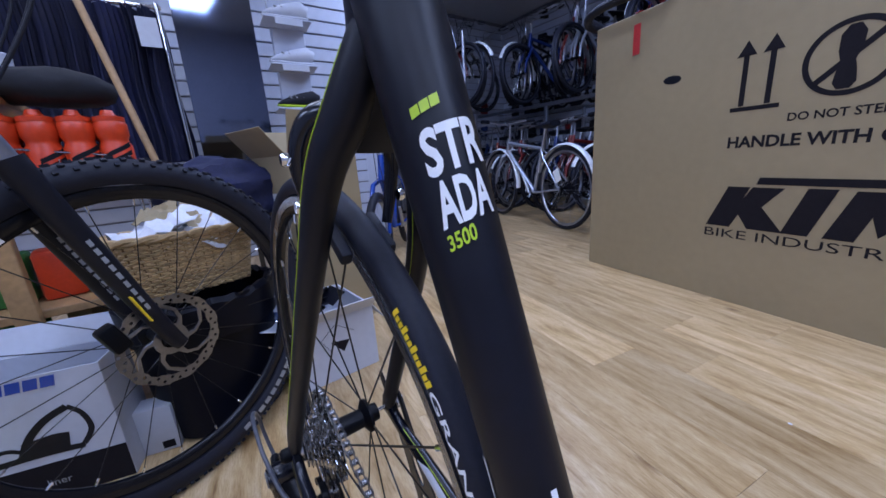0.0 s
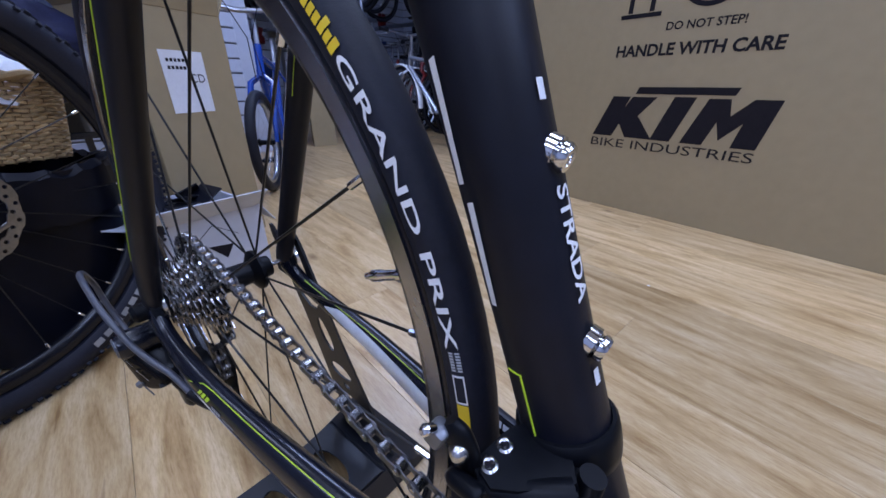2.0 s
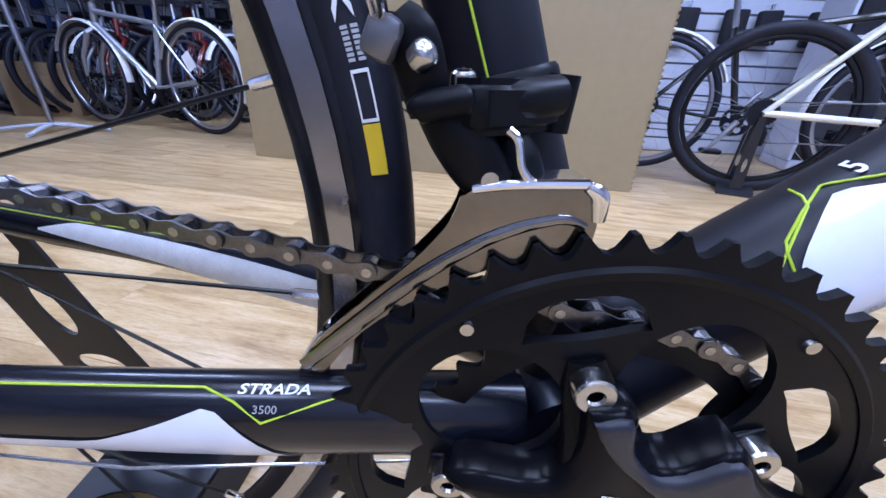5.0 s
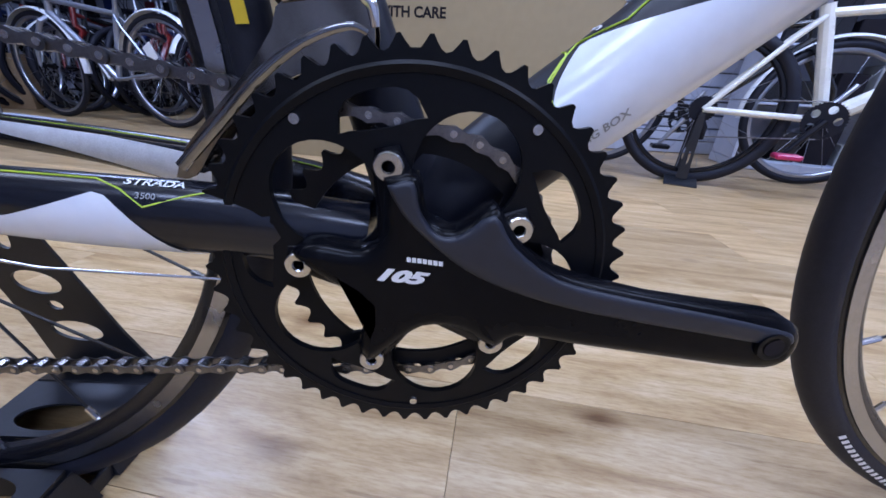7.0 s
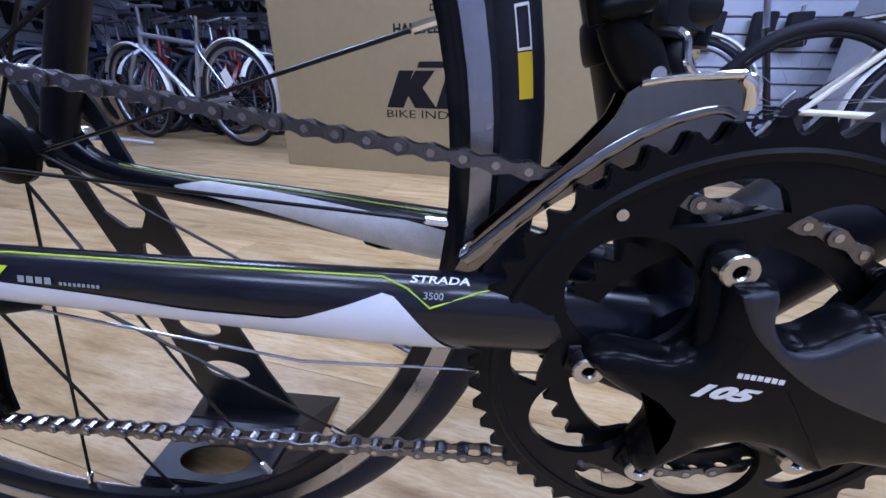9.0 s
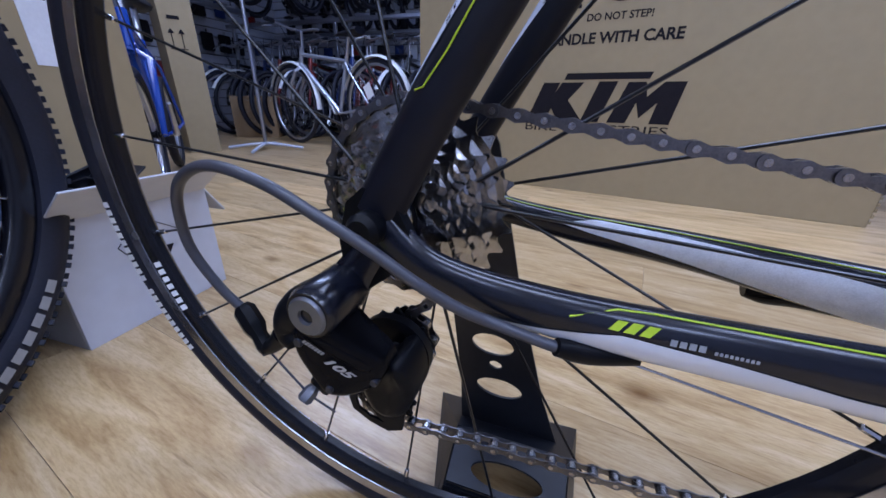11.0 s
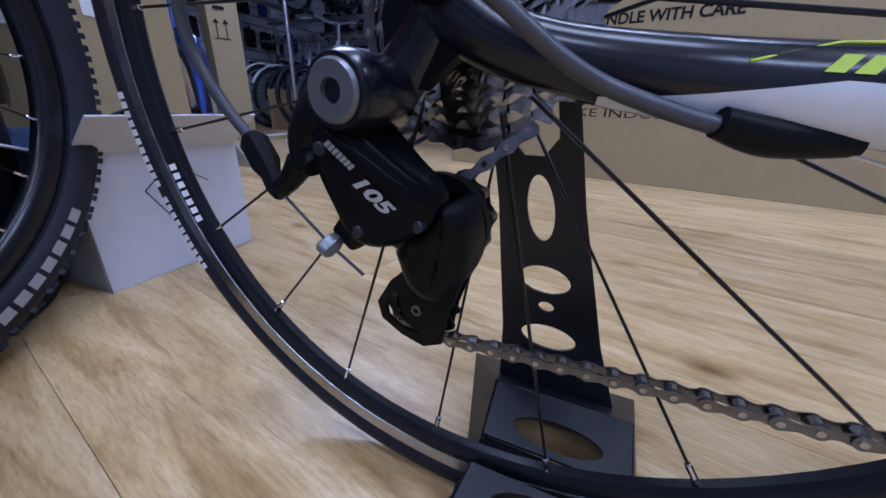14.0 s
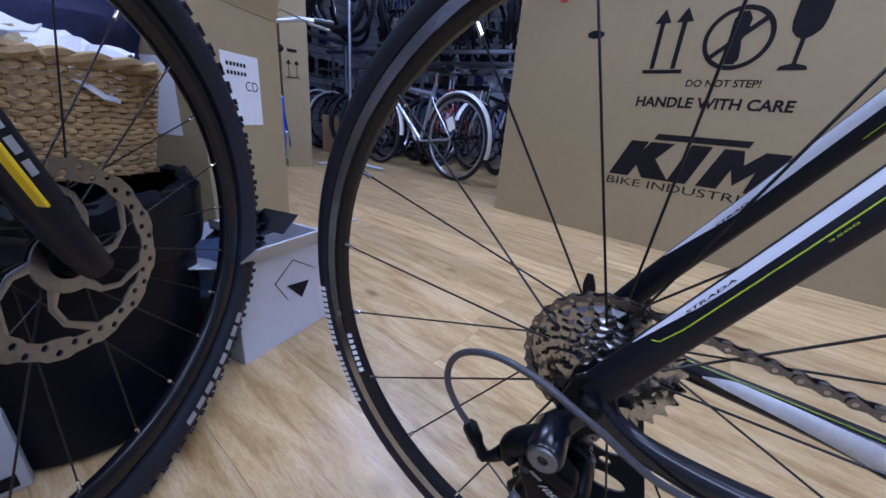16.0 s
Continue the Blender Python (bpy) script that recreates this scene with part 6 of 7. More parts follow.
# ---- the mountain bike at the shelf ----
mtb = thing("mountain_bike", "black mountain bike with knobbly tyres and a suspension fork", "bicycle", Matrix.Translation((-0.895, -0.215, 0)) @ pose(0, 0, 0, 0, 0, 116))
MR = 0.358
mw = wheel("front_wheel", mtb, pose(0, 0, MR, 0, 12, 0), MR, 0.027, MR - 0.076, 0.026, (M["rubber"], M["rim_black"], M["spoke_black"]), 24, "black rim with a wide knobbly tyre", 96, 0.02, 0.05, 0.45, False, 0.0010, True)
bm = B()
for k in range(78):
    for j, (off, w, ln) in enumerate(((0.0, 0.009, 0.010), (0.55, 0.007, 0.008), (-0.55, 0.007, 0.008), (1.0, 0.006, 0.007), (-1.0, 0.006, 0.007))):
        a = 2 * math.pi * (k + (0.5 if j in (1, 2) else 0.0)) / 78
        rr = MR - 0.027 + 0.0285 * math.cos(off)
        y = 0.0285 * math.sin(off)
        add_box(bm, 0.006, w, ln, Matrix.Rotation(-a, 4, "Y") @ Matrix.Translation((rr, y, 0)) @ Matrix.Rotation(off, 4, "Z"))
tagged(part("tread", bm, M["rubber"], mw), kind="stuff")
for k in range(8):
    bm = B()
    a = -60 + 4.2 * k
    strip(bm, steps(a, a + 3.1, 2), lambda u: MR - 0.040, lambda u: MR - 0.027, lambda u, v: Vector((v * math.cos(radians(u)), -0.0272 - 0.0006, v * math.sin(radians(u)))), 2)
    part("tyre_mark", bm, M["decal_grey"], mw, "grey block on the side wall")
bm = B()
for k in range(10):
    a = 135 + 5.0 * k
    strip(bm, steps(a, a + 3.4, 2), lambda u: MR - 0.072, lambda u: MR - 0.058, lambda u, v: Vector((v * math.cos(radians(u)), -0.0115, v * math.sin(radians(u)))), 2)
tagged(part("rim_mark", bm, M["decal_white"], mw, "row of white blocks on the rim"), kind="stuff")
# brake disc on the far side of the hub
bm = B()
holes = []
for k in range(40):
    a = 2 * math.pi * k / 40
    holes.append(circle((0.0795 + 0.0066 * (k % 2)) * math.cos(a), (0.0795 + 0.0066 * (k % 2)) * math.sin(a), 0.0034, 8))
outer = [((0.0905 + (0.0025 if (k // 4) % 2 else 0.0)) * math.cos(2 * math.pi * k / 96), (0.0905 + (0.0025 if (k // 4) % 2 else 0.0)) * math.sin(2 * math.pi * k / 96)) for k in range(96)]
inner = [((0.0752 - (0.0028 if (k // 4) % 2 else 0.0)) * math.cos(2 * math.pi * k / 96), (0.0752 - (0.0028 if (k // 4) % 2 else 0.0)) * math.sin(2 * math.pi * k / 96)) for k in range(96)]
add_plate(bm, outer, holes + [inner], -0.046, -0.044)
for k in range(6):
    a = radians(60 * k)
    add_tube(bm, [(r * math.cos(a + t), -0.045, r * math.sin(a + t)) for r, t in ((0.028, 0.0), (0.045, 0.16), (0.060, 0.42), (0.0745, 0.80))], [0.0055, 0.0036, 0.0032, 0.0042], 8, 0.25)
add_lathe(bm, [(0.018, -0.0462), (0.031, -0.0462), (0.031, -0.0438), (0.018, -0.0438)], 32)
part("brake_disc", bm, M["disc_steel"], mw, "drilled steel brake disc")
for s in (-1, 1):
    limb("fork_lower", [(0.008, s * 0.064, MR - 0.01, 0.013, 0.8), (-0.012, s * 0.064, MR + 0.03, 0.016, 0.9), (-0.075, s * 0.064, MR + 0.20, 0.0185, 0.95), (-0.135, s * 0.064, MR + 0.36, 0.021, 1.0)], M["matt_black"], mtb, "black fork leg with white graphics", n=5, seg=16)
    bm = B()
    add_tube(bm, [(-0.134, s * 0.064, MR + 0.355), (-0.205, s * 0.064, MR + 0.545)], 0.0155, 16)
    part("stanchion", bm, M["alloy"], mtb, "dull silver fork stanchion")
    leg = surf([(0.008, s * 0.064, MR - 0.01, 0.013, 0.8), (-0.012, s * 0.064, MR + 0.03, 0.016, 0.9), (-0.075, s * 0.064, MR + 0.20, 0.0185, 0.95), (-0.135, s * 0.064, MR + 0.36, 0.021, 1.0)], 5)
    bm = B()
    for k in range(9):
        a = 0.72 - 0.03 * k
        strip(bm, steps(a, a - 0.021, 2), lambda u: 172.0, lambda u: 192.0, lambda u, q: leg(u, q, 0.0005), 3)
    tagged(part("leg_mark", bm, M["decal_grey"], mtb, "row of white blocks on the fork leg"), kind="stuff")
bm = B()
add_tube(bm, [(-0.135, -0.064, MR + 0.36), (-0.150, -0.03, MR + 0.385), (-0.152, 0.03, MR + 0.385), (-0.135, 0.064, MR + 0.36)], 0.016, 14, 0.8)
part("fork_arch", bm, M["matt_black"], mtb)
bm = B()
add_box(bm, 0.06, 0.18, 0.045, pose(-0.208, 0, MR + 0.555, 0, -20, 0), 0.012, 2)
part("fork_crown", bm, M["matt_black"], mtb)
limb("head_tube", [(-0.21, 0, MR + 0.56, 0.026, 1), (-0.265, 0, MR + 0.71, 0.026, 1)], M["matt_black"], mtb)
limb("down_tube", [(-0.225, 0, MR + 0.60, 0.028, 1), (-0.50, 0, MR + 0.22, 0.028, 1), (-0.68, 0, MR - 0.05, 0.026, 1)], M["matt_black"], mtb)
limb("top_tube", [(-0.26, 0, MR + 0.69, 0.022, 1), (-0.80, 0, MR + 0.48, 0.02, 1)], M["matt_black"], mtb)
limb("seat_tube", [(-0.68, 0, MR - 0.05, 0.02, 1), (-0.82, 0, MR + 0.52, 0.018, 1)], M["matt_black"], mtb)
for s in (-1, 1):
    limb("chain_stay", [(-0.68, s * 0.02, MR - 0.05, 0.012, 1), (-1.10, s * 0.065, MR, 0.01, 1)], M["matt_black"], mtb)
    limb("seat_stay", [(-0.80, s * 0.015, MR + 0.44, 0.01, 1), (-1.10, s * 0.065, MR, 0.009, 1)], M["matt_black"], mtb)
wheel("rear_wheel", mtb, pose(-1.10, 0, MR), MR, 0.027, MR - 0.076, 0.026, (M["rubber"], M["rim_black"], M["steel"]), 24, "", 64, 0.02, 0.05, 0.45, False, 0.0010, False)
limb("stem", [(-0.27, 0, MR + 0.72, 0.017, 1), (-0.21, 0, MR + 0.75, 0.016, 1)], M["matt_black"], mtb)
limb("handlebar", [(-0.24, -0.34, MR + 0.79, 0.011, 1), (-0.21, -0.14, MR + 0.78, 0.013, 1), (-0.205, 0, MR + 0.755, 0.015, 1), (-0.21, 0.14, MR + 0.78, 0.013, 1), (-0.24, 0.34, MR + 0.79, 0.011, 1)], M["matt_black"], mtb)
for y0 in (-0.13, -0.10, 0.11):
    limb("cable", [(-0.19, y0, MR + 0.78, 0.0025, 1), (-0.06, y0 * 0.8, MR + 0.80, 0.0025, 1), (-0.04, y0 * 0.5, MR + 0.62, 0.0025, 1), (-0.13, y0 * 0.5, MR + 0.44, 0.0025, 1)], M["matt_black"], mtb, n=8, seg=8)
bm = B()
add_box(bm, 0.03, 0.03, 0.055, pose(-0.085, -0.050, MR + 0.045, 0, -22, 0), 0.006, 2)
part("disc_caliper", bm, M["anodised_black"], mtb)
bm = B()
add_box(bm, 0.003, 0.010, 0.060, pose(-0.045, -0.0815, MR + 0.09, 0, -20, 0), 0.001)
part("yellow_decal", bm, M["decal_yellow"], mtb)

# ---- clutter round the bin ----
M["bin_black"] = plain("bin_black", (0.004, 0.0045, 0.009), 0.42, spec=0.14, vary=0.3, scale=6, bump=0.3, bump_scale=18)
M["wicker"] = plain("wicker", (0.5, 0.34, 0.16), 0.55, vary=0.25, scale=60, spread=0.2)
M["wicker_dark"] = plain("wicker_dark", (0.2, 0.12, 0.05), 0.7, vary=0.2, scale=60)
M["paper_white"] = plain("paper_white", (0.7, 0.71, 0.75), 0.7, vary=0.06, bump=0.2, bump_scale=60)
M["white_card"] = plain("white_card", (0.52, 0.54, 0.60), 0.5, vary=0.05, scale=5)
M["navy"] = plain("navy", (0.012, 0.016, 0.06), 0.8, vary=0.3, scale=12, bump=0.5, bump_scale=40)
M["blue_bag"] = plain("blue_bag", (0.12, 0.20, 0.42), 0.35, vary=0.3, scale=12, bump=0.4, bump_scale=30)
M["orange_red"] = plain("orange_red", (0.62, 0.05, 0.012), 0.35, vary=0.1, spread=0.12)
M["green_pack"] = plain("green_pack", (0.03, 0.16, 0.03), 0.45, vary=0.3, scale=20)
M["pine"] = plain("pine", (0.42, 0.25, 0.11), 0.5, vary=0.2, scale=8)
M["mirror"] = plain("mirror", (0.16, 0.18, 0.24), 0.06, metal=1.0, vary=0.05)
M["dark_cloth"] = plain("dark_cloth", (0.0035, 0.0055, 0.034), 0.9, vary=0.3, scale=10, bump=0.4, bump_scale=60, spread=0.4)
M["black_cloth"] = plain("black_cloth", (0.007, 0.0072, 0.012), 0.85, vary=0.3, scale=12, bump=0.4, bump_scale=60, spread=0.3)

bin_ob = thing("waste_bin", "black plastic waste bin with a loose liner, standing on the floor", "bin", pose(-1.150, -0.135, 0))
bm = B()
prof = [(0.002, 0.004), (0.145, 0.0), (0.155, 0.01), (0.172, 0.345), (0.174, 0.365), (0.182, 0.370), (0.182, 0.378), (0.172, 0.378), (0.164, 0.36), (0.145, 0.02), (0.002, 0.02)]
add_lathe(bm, prof, 48, pose(0, 0, 0, 90, 0, 0), closed=False)
part("shell", bm, M["bin_black"], bin_ob)
bm = B()
add_lathe(bm, [(0.18, 0.28), (0.184, 0.30), (0.188, 0.370), (0.179, 0.383), (0.162, 0.378)], 64, pose(0, 0, 0, 90, 0, 0), closed=False)
for v in bm.verts:
    a = math.atan2(v.co.y, v.co.x)
    v.co *= 1 + 0.012 * math.sin(9 * a) + 0.01 * math.sin(23 * a + 30 * v.co.z)
part("liner", bm, M["bin_black"], bin_ob, "crumpled black liner folded over the rim")


def basket():
    """A woven wicker basket, tapered, with stakes and woven rows."""
    t = thing("wicker_basket", "light brown wicker basket resting on the waste bin", "basket", pose(-1.165, -0.145, 0.385, 0, -2, 10))
    def around(u, z, k):
        """A rounded rectangle: u in 0..1 round it, flaring upward."""
        hx, hy = 0.105 + 0.16 * z, 0.125 + 0.17 * z
        a = 2 * math.pi * u
        c, s = math.cos(a), math.sin(a)
        n = 5.0
        q = (abs(c) ** n + abs(s) ** n) ** (-1 / n)
        return Vector((hx * c * q * k, hy * s * q * k, z))
    for j in range(48):
        u = j / 48
        bm = B()
        add_tube(bm, [around(u, 0, 0.99), around(u, 0.075, 0.99), around(u, 0.145, 0.99)], 0.0032, 5)
        part("stake", bm, M["wicker_dark"], t)
    n = 192
    for r in range(20):
        z = 0.006 + r * 0.0072
        bm = B()
        pts = [around(j / n, z + 0.0012 * math.sin(0.7 * j), 1.0 + 0.018 * (1 if (j // 2 + r) % 2 else -1)) for j in range(n)]
        add_tube(bm, pts, 0.0038, 5, loop=True, up=(0, 0, 1))
        part("weave_strand", bm, M["wicker"], t)
    bm = B()
    for s in (0, 1):
        add_tube(bm, [around(j / 96, 0.150 + 0.004 * math.sin(j * 0.9 + 3.1 * s), 1.0 + 0.02 * math.cos(j * 0.9 + 3.1 * s)) for j in range(96)], 0.007, 6, loop=True, up=(0, 0, 1))
    part("rim", bm, M["wicker"], t)
    bm = B()
    add_box(bm, 0.20, 0.235, 0.006, Matrix.Translation((0, 0, 0.004)))
    part("bottom", bm, M["wicker_dark"], t)
    return t


basket()


def carton(name, label, sx, sy, sz, m, mat, flaps=(), cat="box"):
    """An open carton of four thin walls and a bottom; flaps: (side, degrees, length)."""
    t = thing(name, label, cat, m)
    th = 0.005
    for x in (-1, 1):
        bm = B()
        add_box(bm, th, sy, sz, Matrix.Translation((x * (sx - th) / 2, 0, sz / 2)), 0.001)
        part("side", bm, mat, t)
    for y in (-1, 1):
        bm = B()
        add_box(bm, sx - 2 * th, th, sz, Matrix.Translation((0, y * (sy - th) / 2, sz / 2)), 0.001)
        part("side", bm, mat, t)
    bm = B()
    add_box(bm, sx - 2 * th, sy - 2 * th, th, Matrix.Translation((0, 0, th / 2 + 0.001)))
    part("bottom", bm, mat, t)
    for side, deg, ln in flaps:
        bm = B()
        if side in ("x+", "x-"):
            s = 1 if side == "x+" else -1
            add_box(bm, ln, sy * 0.98, th * 0.7, Matrix.Translation((s * sx / 2, 0, sz)) @ pose(0, 0, 0, 0, -s * deg, 0) @ Matrix.Translation((s * ln / 2, 0, 0)), 0.001)
        else:
            s = 1 if side == "y+" else -1
            add_box(bm, sx * 0.98, ln, th * 0.7, Matrix.Translation((0, s * sy / 2, sz)) @ pose(0, 0, 0, s * deg, 0, 0) @ Matrix.Translation((0, s * ln / 2, 0)), 0.001)
        part("flap", bm, mat, t)
    return t


white_box = carton("white_carton", "white carton with torn flaps and a black triangle", 0.30, 0.27, 0.215, pose(-1.182, 0.172, 0, 0, 0, 3), M["white_card"], [("y+", -55, 0.07), ("x+", 38, 0.09), ("y-", 20, 0.08)])
bm = B()
bm.faces.new([bm.verts.new((0.1512, y, z)) for y, z in ((-0.022, 0.135), (0.042, 0.126), (0.018, 0.090))])
part("triangle_print", bm, M["print_black"], white_box)
bm = B()
for a, b in (((-0.05, 0.15), (0.0, 0.19)), ((0.0, 0.19), (0.06, 0.15)), ((-0.05, 0.15), (-0.02, 0.10))):
    add_tube(bm, [(0.1512, *a), (0.1512, *b)], 0.0008, 5)
part("line_print", bm, M["print_black"], white_box)
for k in range(7):
    bm = B()
    add_box(bm, 0.10, 0.06, 0.004, pose(0.05 - 0.03 * (k % 3), -0.05 + 0.03 * k * 0.5, 0.214 + 0.006 * k, 20 - 9 * k, 14 * (k % 3), 31 * k), 0.001)
    part("foil_piece", bm, M["matt_black"], white_box)
tall = carton("carton", "open brown carton with white paper labels standing on the floor", 0.26, 0.30, 0.72, pose(-1.50, 0.30, 0.0, 0, 0, 17), M["cardboard"], [("y+", 62, 0.13), ("x+", 75, 0.15), ("y-", 50, 0.12), ("x-", 60, 0.12)])
bm = B()
add_box(bm, 0.0012, 0.13, 0.17, Matrix.Translation((0.1312, -0.01, 0.53)))
part("paper_label", bm, M["paper_white"], tall)
w = letters("CD", 0.034)
bm = B()
add_word(bm, w, lambda u, v: Vector((0.1322, 0.0 + u, 0.53 + v)))
part("label_word", bm, M["print_black"], tall, "printed letters CD")
bm = B()
bars(bm, -0.06, 0.585, 0.07, 0.009, 6, lambda u, v: Vector((0.1322, u, v - 0.02)), 0, 0.3)
bars(bm, -0.06, 0.605, 0.07, 0.009, 6, lambda u, v: Vector((0.1322, u, v - 0.02)), 0, 0.3)
part("print_mark", bm, M["print_black"], tall)
bm = B()
add_box(bm, 0.10, 0.0012, 0.17, Matrix.Translation((0.02, -0.1512, 0.50)))
part("paper_label", bm, M["paper_white"], tall)

arrow_box = carton("tall_carton", "tall brown carton with printed arrows standing on the floor", 0.50, 0.20, 1.30, pose(-3.22, 1.98, 0, 0, 0, -30), M["cardboard"], [])
for s in (-1, 1):
    bm = B()
    add_box(bm, 0.005, 0.005, 0.09, Matrix.Translation((0.2515, s * 0.03 - 0.02, 0.755)))
    bm.faces.new([bm.verts.new((0.2535, s * 0.03 - 0.02 + a, b)) for a, b in ((-0.02, 0.80), (0.02, 0.80), (0.0, 0.83))])
    part("arrow_print", bm, M["print_black"], arrow_box)
bm = B()
add_box(bm, 0.004, 0.10, 0.006, Matrix.Translation((0.2515, -0.02, 0.705)))
part("base_print", bm, M["print_black"], arrow_box)
bm = B()
add_box(bm, 0.004, 0.07, 0.022, Matrix.Translation((0.2515, -0.02, 0.896)))
part("hand_hole", bm, M["print_black"], arrow_box)
carton("low_carton", "low brown carton among the bicycles", 0.45, 0.2, 0.42, pose(-3.65, 3.05, 0, 0, 0, 25), M["cardboard_dark"], [])

rail = thing("floor_stand", "grey steel post on long white feet", "stand", pose(-2.75, 2.20, 0, 0, 0, 25))
bm = B()
add_tube(bm, [(0, 0, 0.03), (0, 0, 1.75)], 0.016, 14)
part("post", bm, M["alloy"], rail)
for a in (0, 90, 180, 270):
    bm = B()
    add_tube(bm, [(0.0, 0, 0.05), (0.15 * math.cos(radians(a)), 0.15 * math.sin(radians(a)), 0.035), (0.3 * math.cos(radians(a)), 0.3 * math.sin(radians(a)), 0.013)], 0.012, 10)
    part("leg", bm, M["wall_white"], rail)

# papers, card and a dark bag heaped in the basket
for k, (x, y, z, rx, ry, rz, mat, label) in enumerate(((-1.165, -0.21, 0.550, 12, -8, 20, "paper_white", "crumpled white plastic bag in the basket"), (-1.24, -0.12, 0.565, -20, 10, -30, "cardboard", "folded brown card in the basket"), (-1.15, -0.10, 0.540, 30, 5, 60, "paper_white", "white paper sheet in the basket"))):
    bm = B()
    bmesh.ops.create_grid(bm, x_segments=14, y_segments=14, size=0.09)
    for v in bm.verts:
        v.co.z = 0.03 * noise.noise(v.co * 18 + Vector((k * 5, 0, 0))) + 0.02 * noise.noise(v.co * 45)
    bmesh.ops.solidify(bm, geom=bm.faces[:], thickness=0.002)
    solid("paper" if mat == "paper_white" else "card", bm, M[mat], label, "paper", pose(x, y, z, rx, ry, rz))
bm = B()
bmesh.ops.create_icosphere(bm, subdivisions=4, radius=1.0)
for v in bm.verts:
    d = 1 + 0.18 * noise.noise(v.co * 2.2) + 0.06 * noise.noise(v.co * 7)
    v.co = Vector((v.co.x * 0.14 * d, v.co.y * 0.20 * d, v.co.z * 0.13 * d))
solid("bag", bm, M["navy"], "dark navy cloth bag lying behind the basket", "bag", pose(-1.55, 0.0, 0.60))

# the trainer carton and flat leaflets on the floor
tr = carton("trainer_carton", "white and black carton with a photograph of a black machine", 0.20, 0.44, 0.44, pose(-1.10, -0.47, 0, 0, 0, -14) @ Matrix.Scale(0.68, 4), M["white_card"], [("x-", 60, 0.1)])
bm = B()
add_box(bm, 0.002, 0.438, 0.13, Matrix.Translation((0.101, 0, 0.066)))
part("dark_band", bm, M["print_black"], tr)
bm = B()
bars(bm, -0.05, 0.395, 0.16, 0.036, 4, lambda u, v: Vector((0.1018, u, v)), 0.2, 0.15)
part("logo_mark", bm, M["blue_paint"], tr)
bm = B()
for pts, rr in (([(-0.16, 0.16), (-0.10, 0.165), (0.02, 0.17), (0.12, 0.165)], 0.010), ([(-0.03, 0.175), (0.0, 0.235), (0.05, 0.285), (0.11, 0.315)], 0.011), ([(0.12, 0.17), (0.15, 0.22), (0.14, 0.28), (0.11, 0.315)], 0.008), ([(-0.02, 0.195), (0.05, 0.205), (0.09, 0.20)], 0.026), ([(-0.15, 0.165), (-0.12, 0.20), (-0.06, 0.21), (-0.02, 0.19)], 0.007)):
    path = [(0.1016, float(p[0]), float(p[1])) for p in spline(pts, 5)]
    add_tube(bm, path, rr, 8, 0.0001, up=(1, 0, 0))
part("machine_picture", bm, M["matt_black"], tr)
w = letters("liner", 0.035)
bm = B()
add_word(bm, w, lambda u, v: Vector((0.103, 0.0 + u, 0.05 + v)))
part("print_word", bm, M["decal_grey"], tr, "grey printed word")
bm = B()
add_box(bm, 0.20, 0.26, 0.05, None, 0.003)
solid("leaflet_box", bm, M["lime"], "lime green leaflet box lying flat on the floor", "box", pose(-1.00, -0.80, 0.027, 0, 0, 12))
bm = B()
add_box(bm, 0.16, 0.30, 0.46, None, 0.004)
solid("dark_carton", bm, M["print_black"], "plain dark carton standing behind the bin", "box", pose(-1.55, -0.16, 0.232, 0, 0, 6))
small = thing("small_carton", "small pale blue carton with a dark label, standing by the bin", "box", pose(-1.065, -0.284, 0, 0, 0, -14))
bm = B()
add_box(bm, 0.060, 0.078, 0.125, Matrix.Translation((0, 0, 0.0635)), 0.003, 2)
part("body", bm, M["white_card"], small)
bm = B()
add_box(bm, 0.002, 0.026, 0.020, Matrix.Translation((0.0306, 0.016, 0.020)), 0.0004)
part("sticker", bm, M["print_black"], small, "dark sticker")
bm = B()
bmesh.ops.create_grid(bm, x_segments=16, y_segments=16, size=0.055)
for v in bm.verts:
    v.co.z = 0.04 * noise.noise(v.co * 14)
bmesh.ops.solidify(bm, geom=bm.faces[:], thickness=0.002)
solid("plastic_bag", bm, M["blue_bag"], "crumpled blue plastic bag beside the white carton", "bag", pose(-1.10, 0.035, 0.20, 70, 10, 95))

# ---- shelf with bottles ----
shelf = thing("shelf_unit", "wooden shelf unit with a wire tray of bottles", "shelf", pose(-1.40, -0.67, 0))
for z, x0, y0, y1 in ((0.874, 0.0, -0.50, 0.26), (0.36, -0.02, -0.5, 0.45), (0.21, -0.02, -0.5, 0.45)):
    bm = B()
    add_box(bm, 0.30, y1 - y0, 0.022, Matrix.Translation((x0, (y0 + y1) / 2, z)), 0.002)
    part("board", bm, M["pine"], shelf)
for x, y in ((-0.14, -0.49), (0.14, -0.49), (-0.14, 0.40), (0.14, 0.18)):
    bm = B()
    h = 0.864 if y < 0.3 else 0.349
    add_box(bm, 0.03, 0.045, h, Matrix.Translation((x, y, h / 2)), 0.002)
    part("post", bm, M["pine"], shelf)
bm = B()
for k in range(9):
    add_tube(bm, [(-0.14 + 0.035 * k, -0.25, 0.680), (-0.14 + 0.035 * k, 0.46, 0.680)], 0.002, 6)
for k in range(12):
    add_tube(bm, [(0.145, -0.25 + 0.064 * k, 0.680), (0.145, -0.25 + 0.064 * k, 0.735)], 0.002, 6)
    add_tube(bm, [(-0.14, -0.25 + 0.064 * k, 0.677), (0.145, -0.25 + 0.064 * k, 0.677)], 0.002, 6)
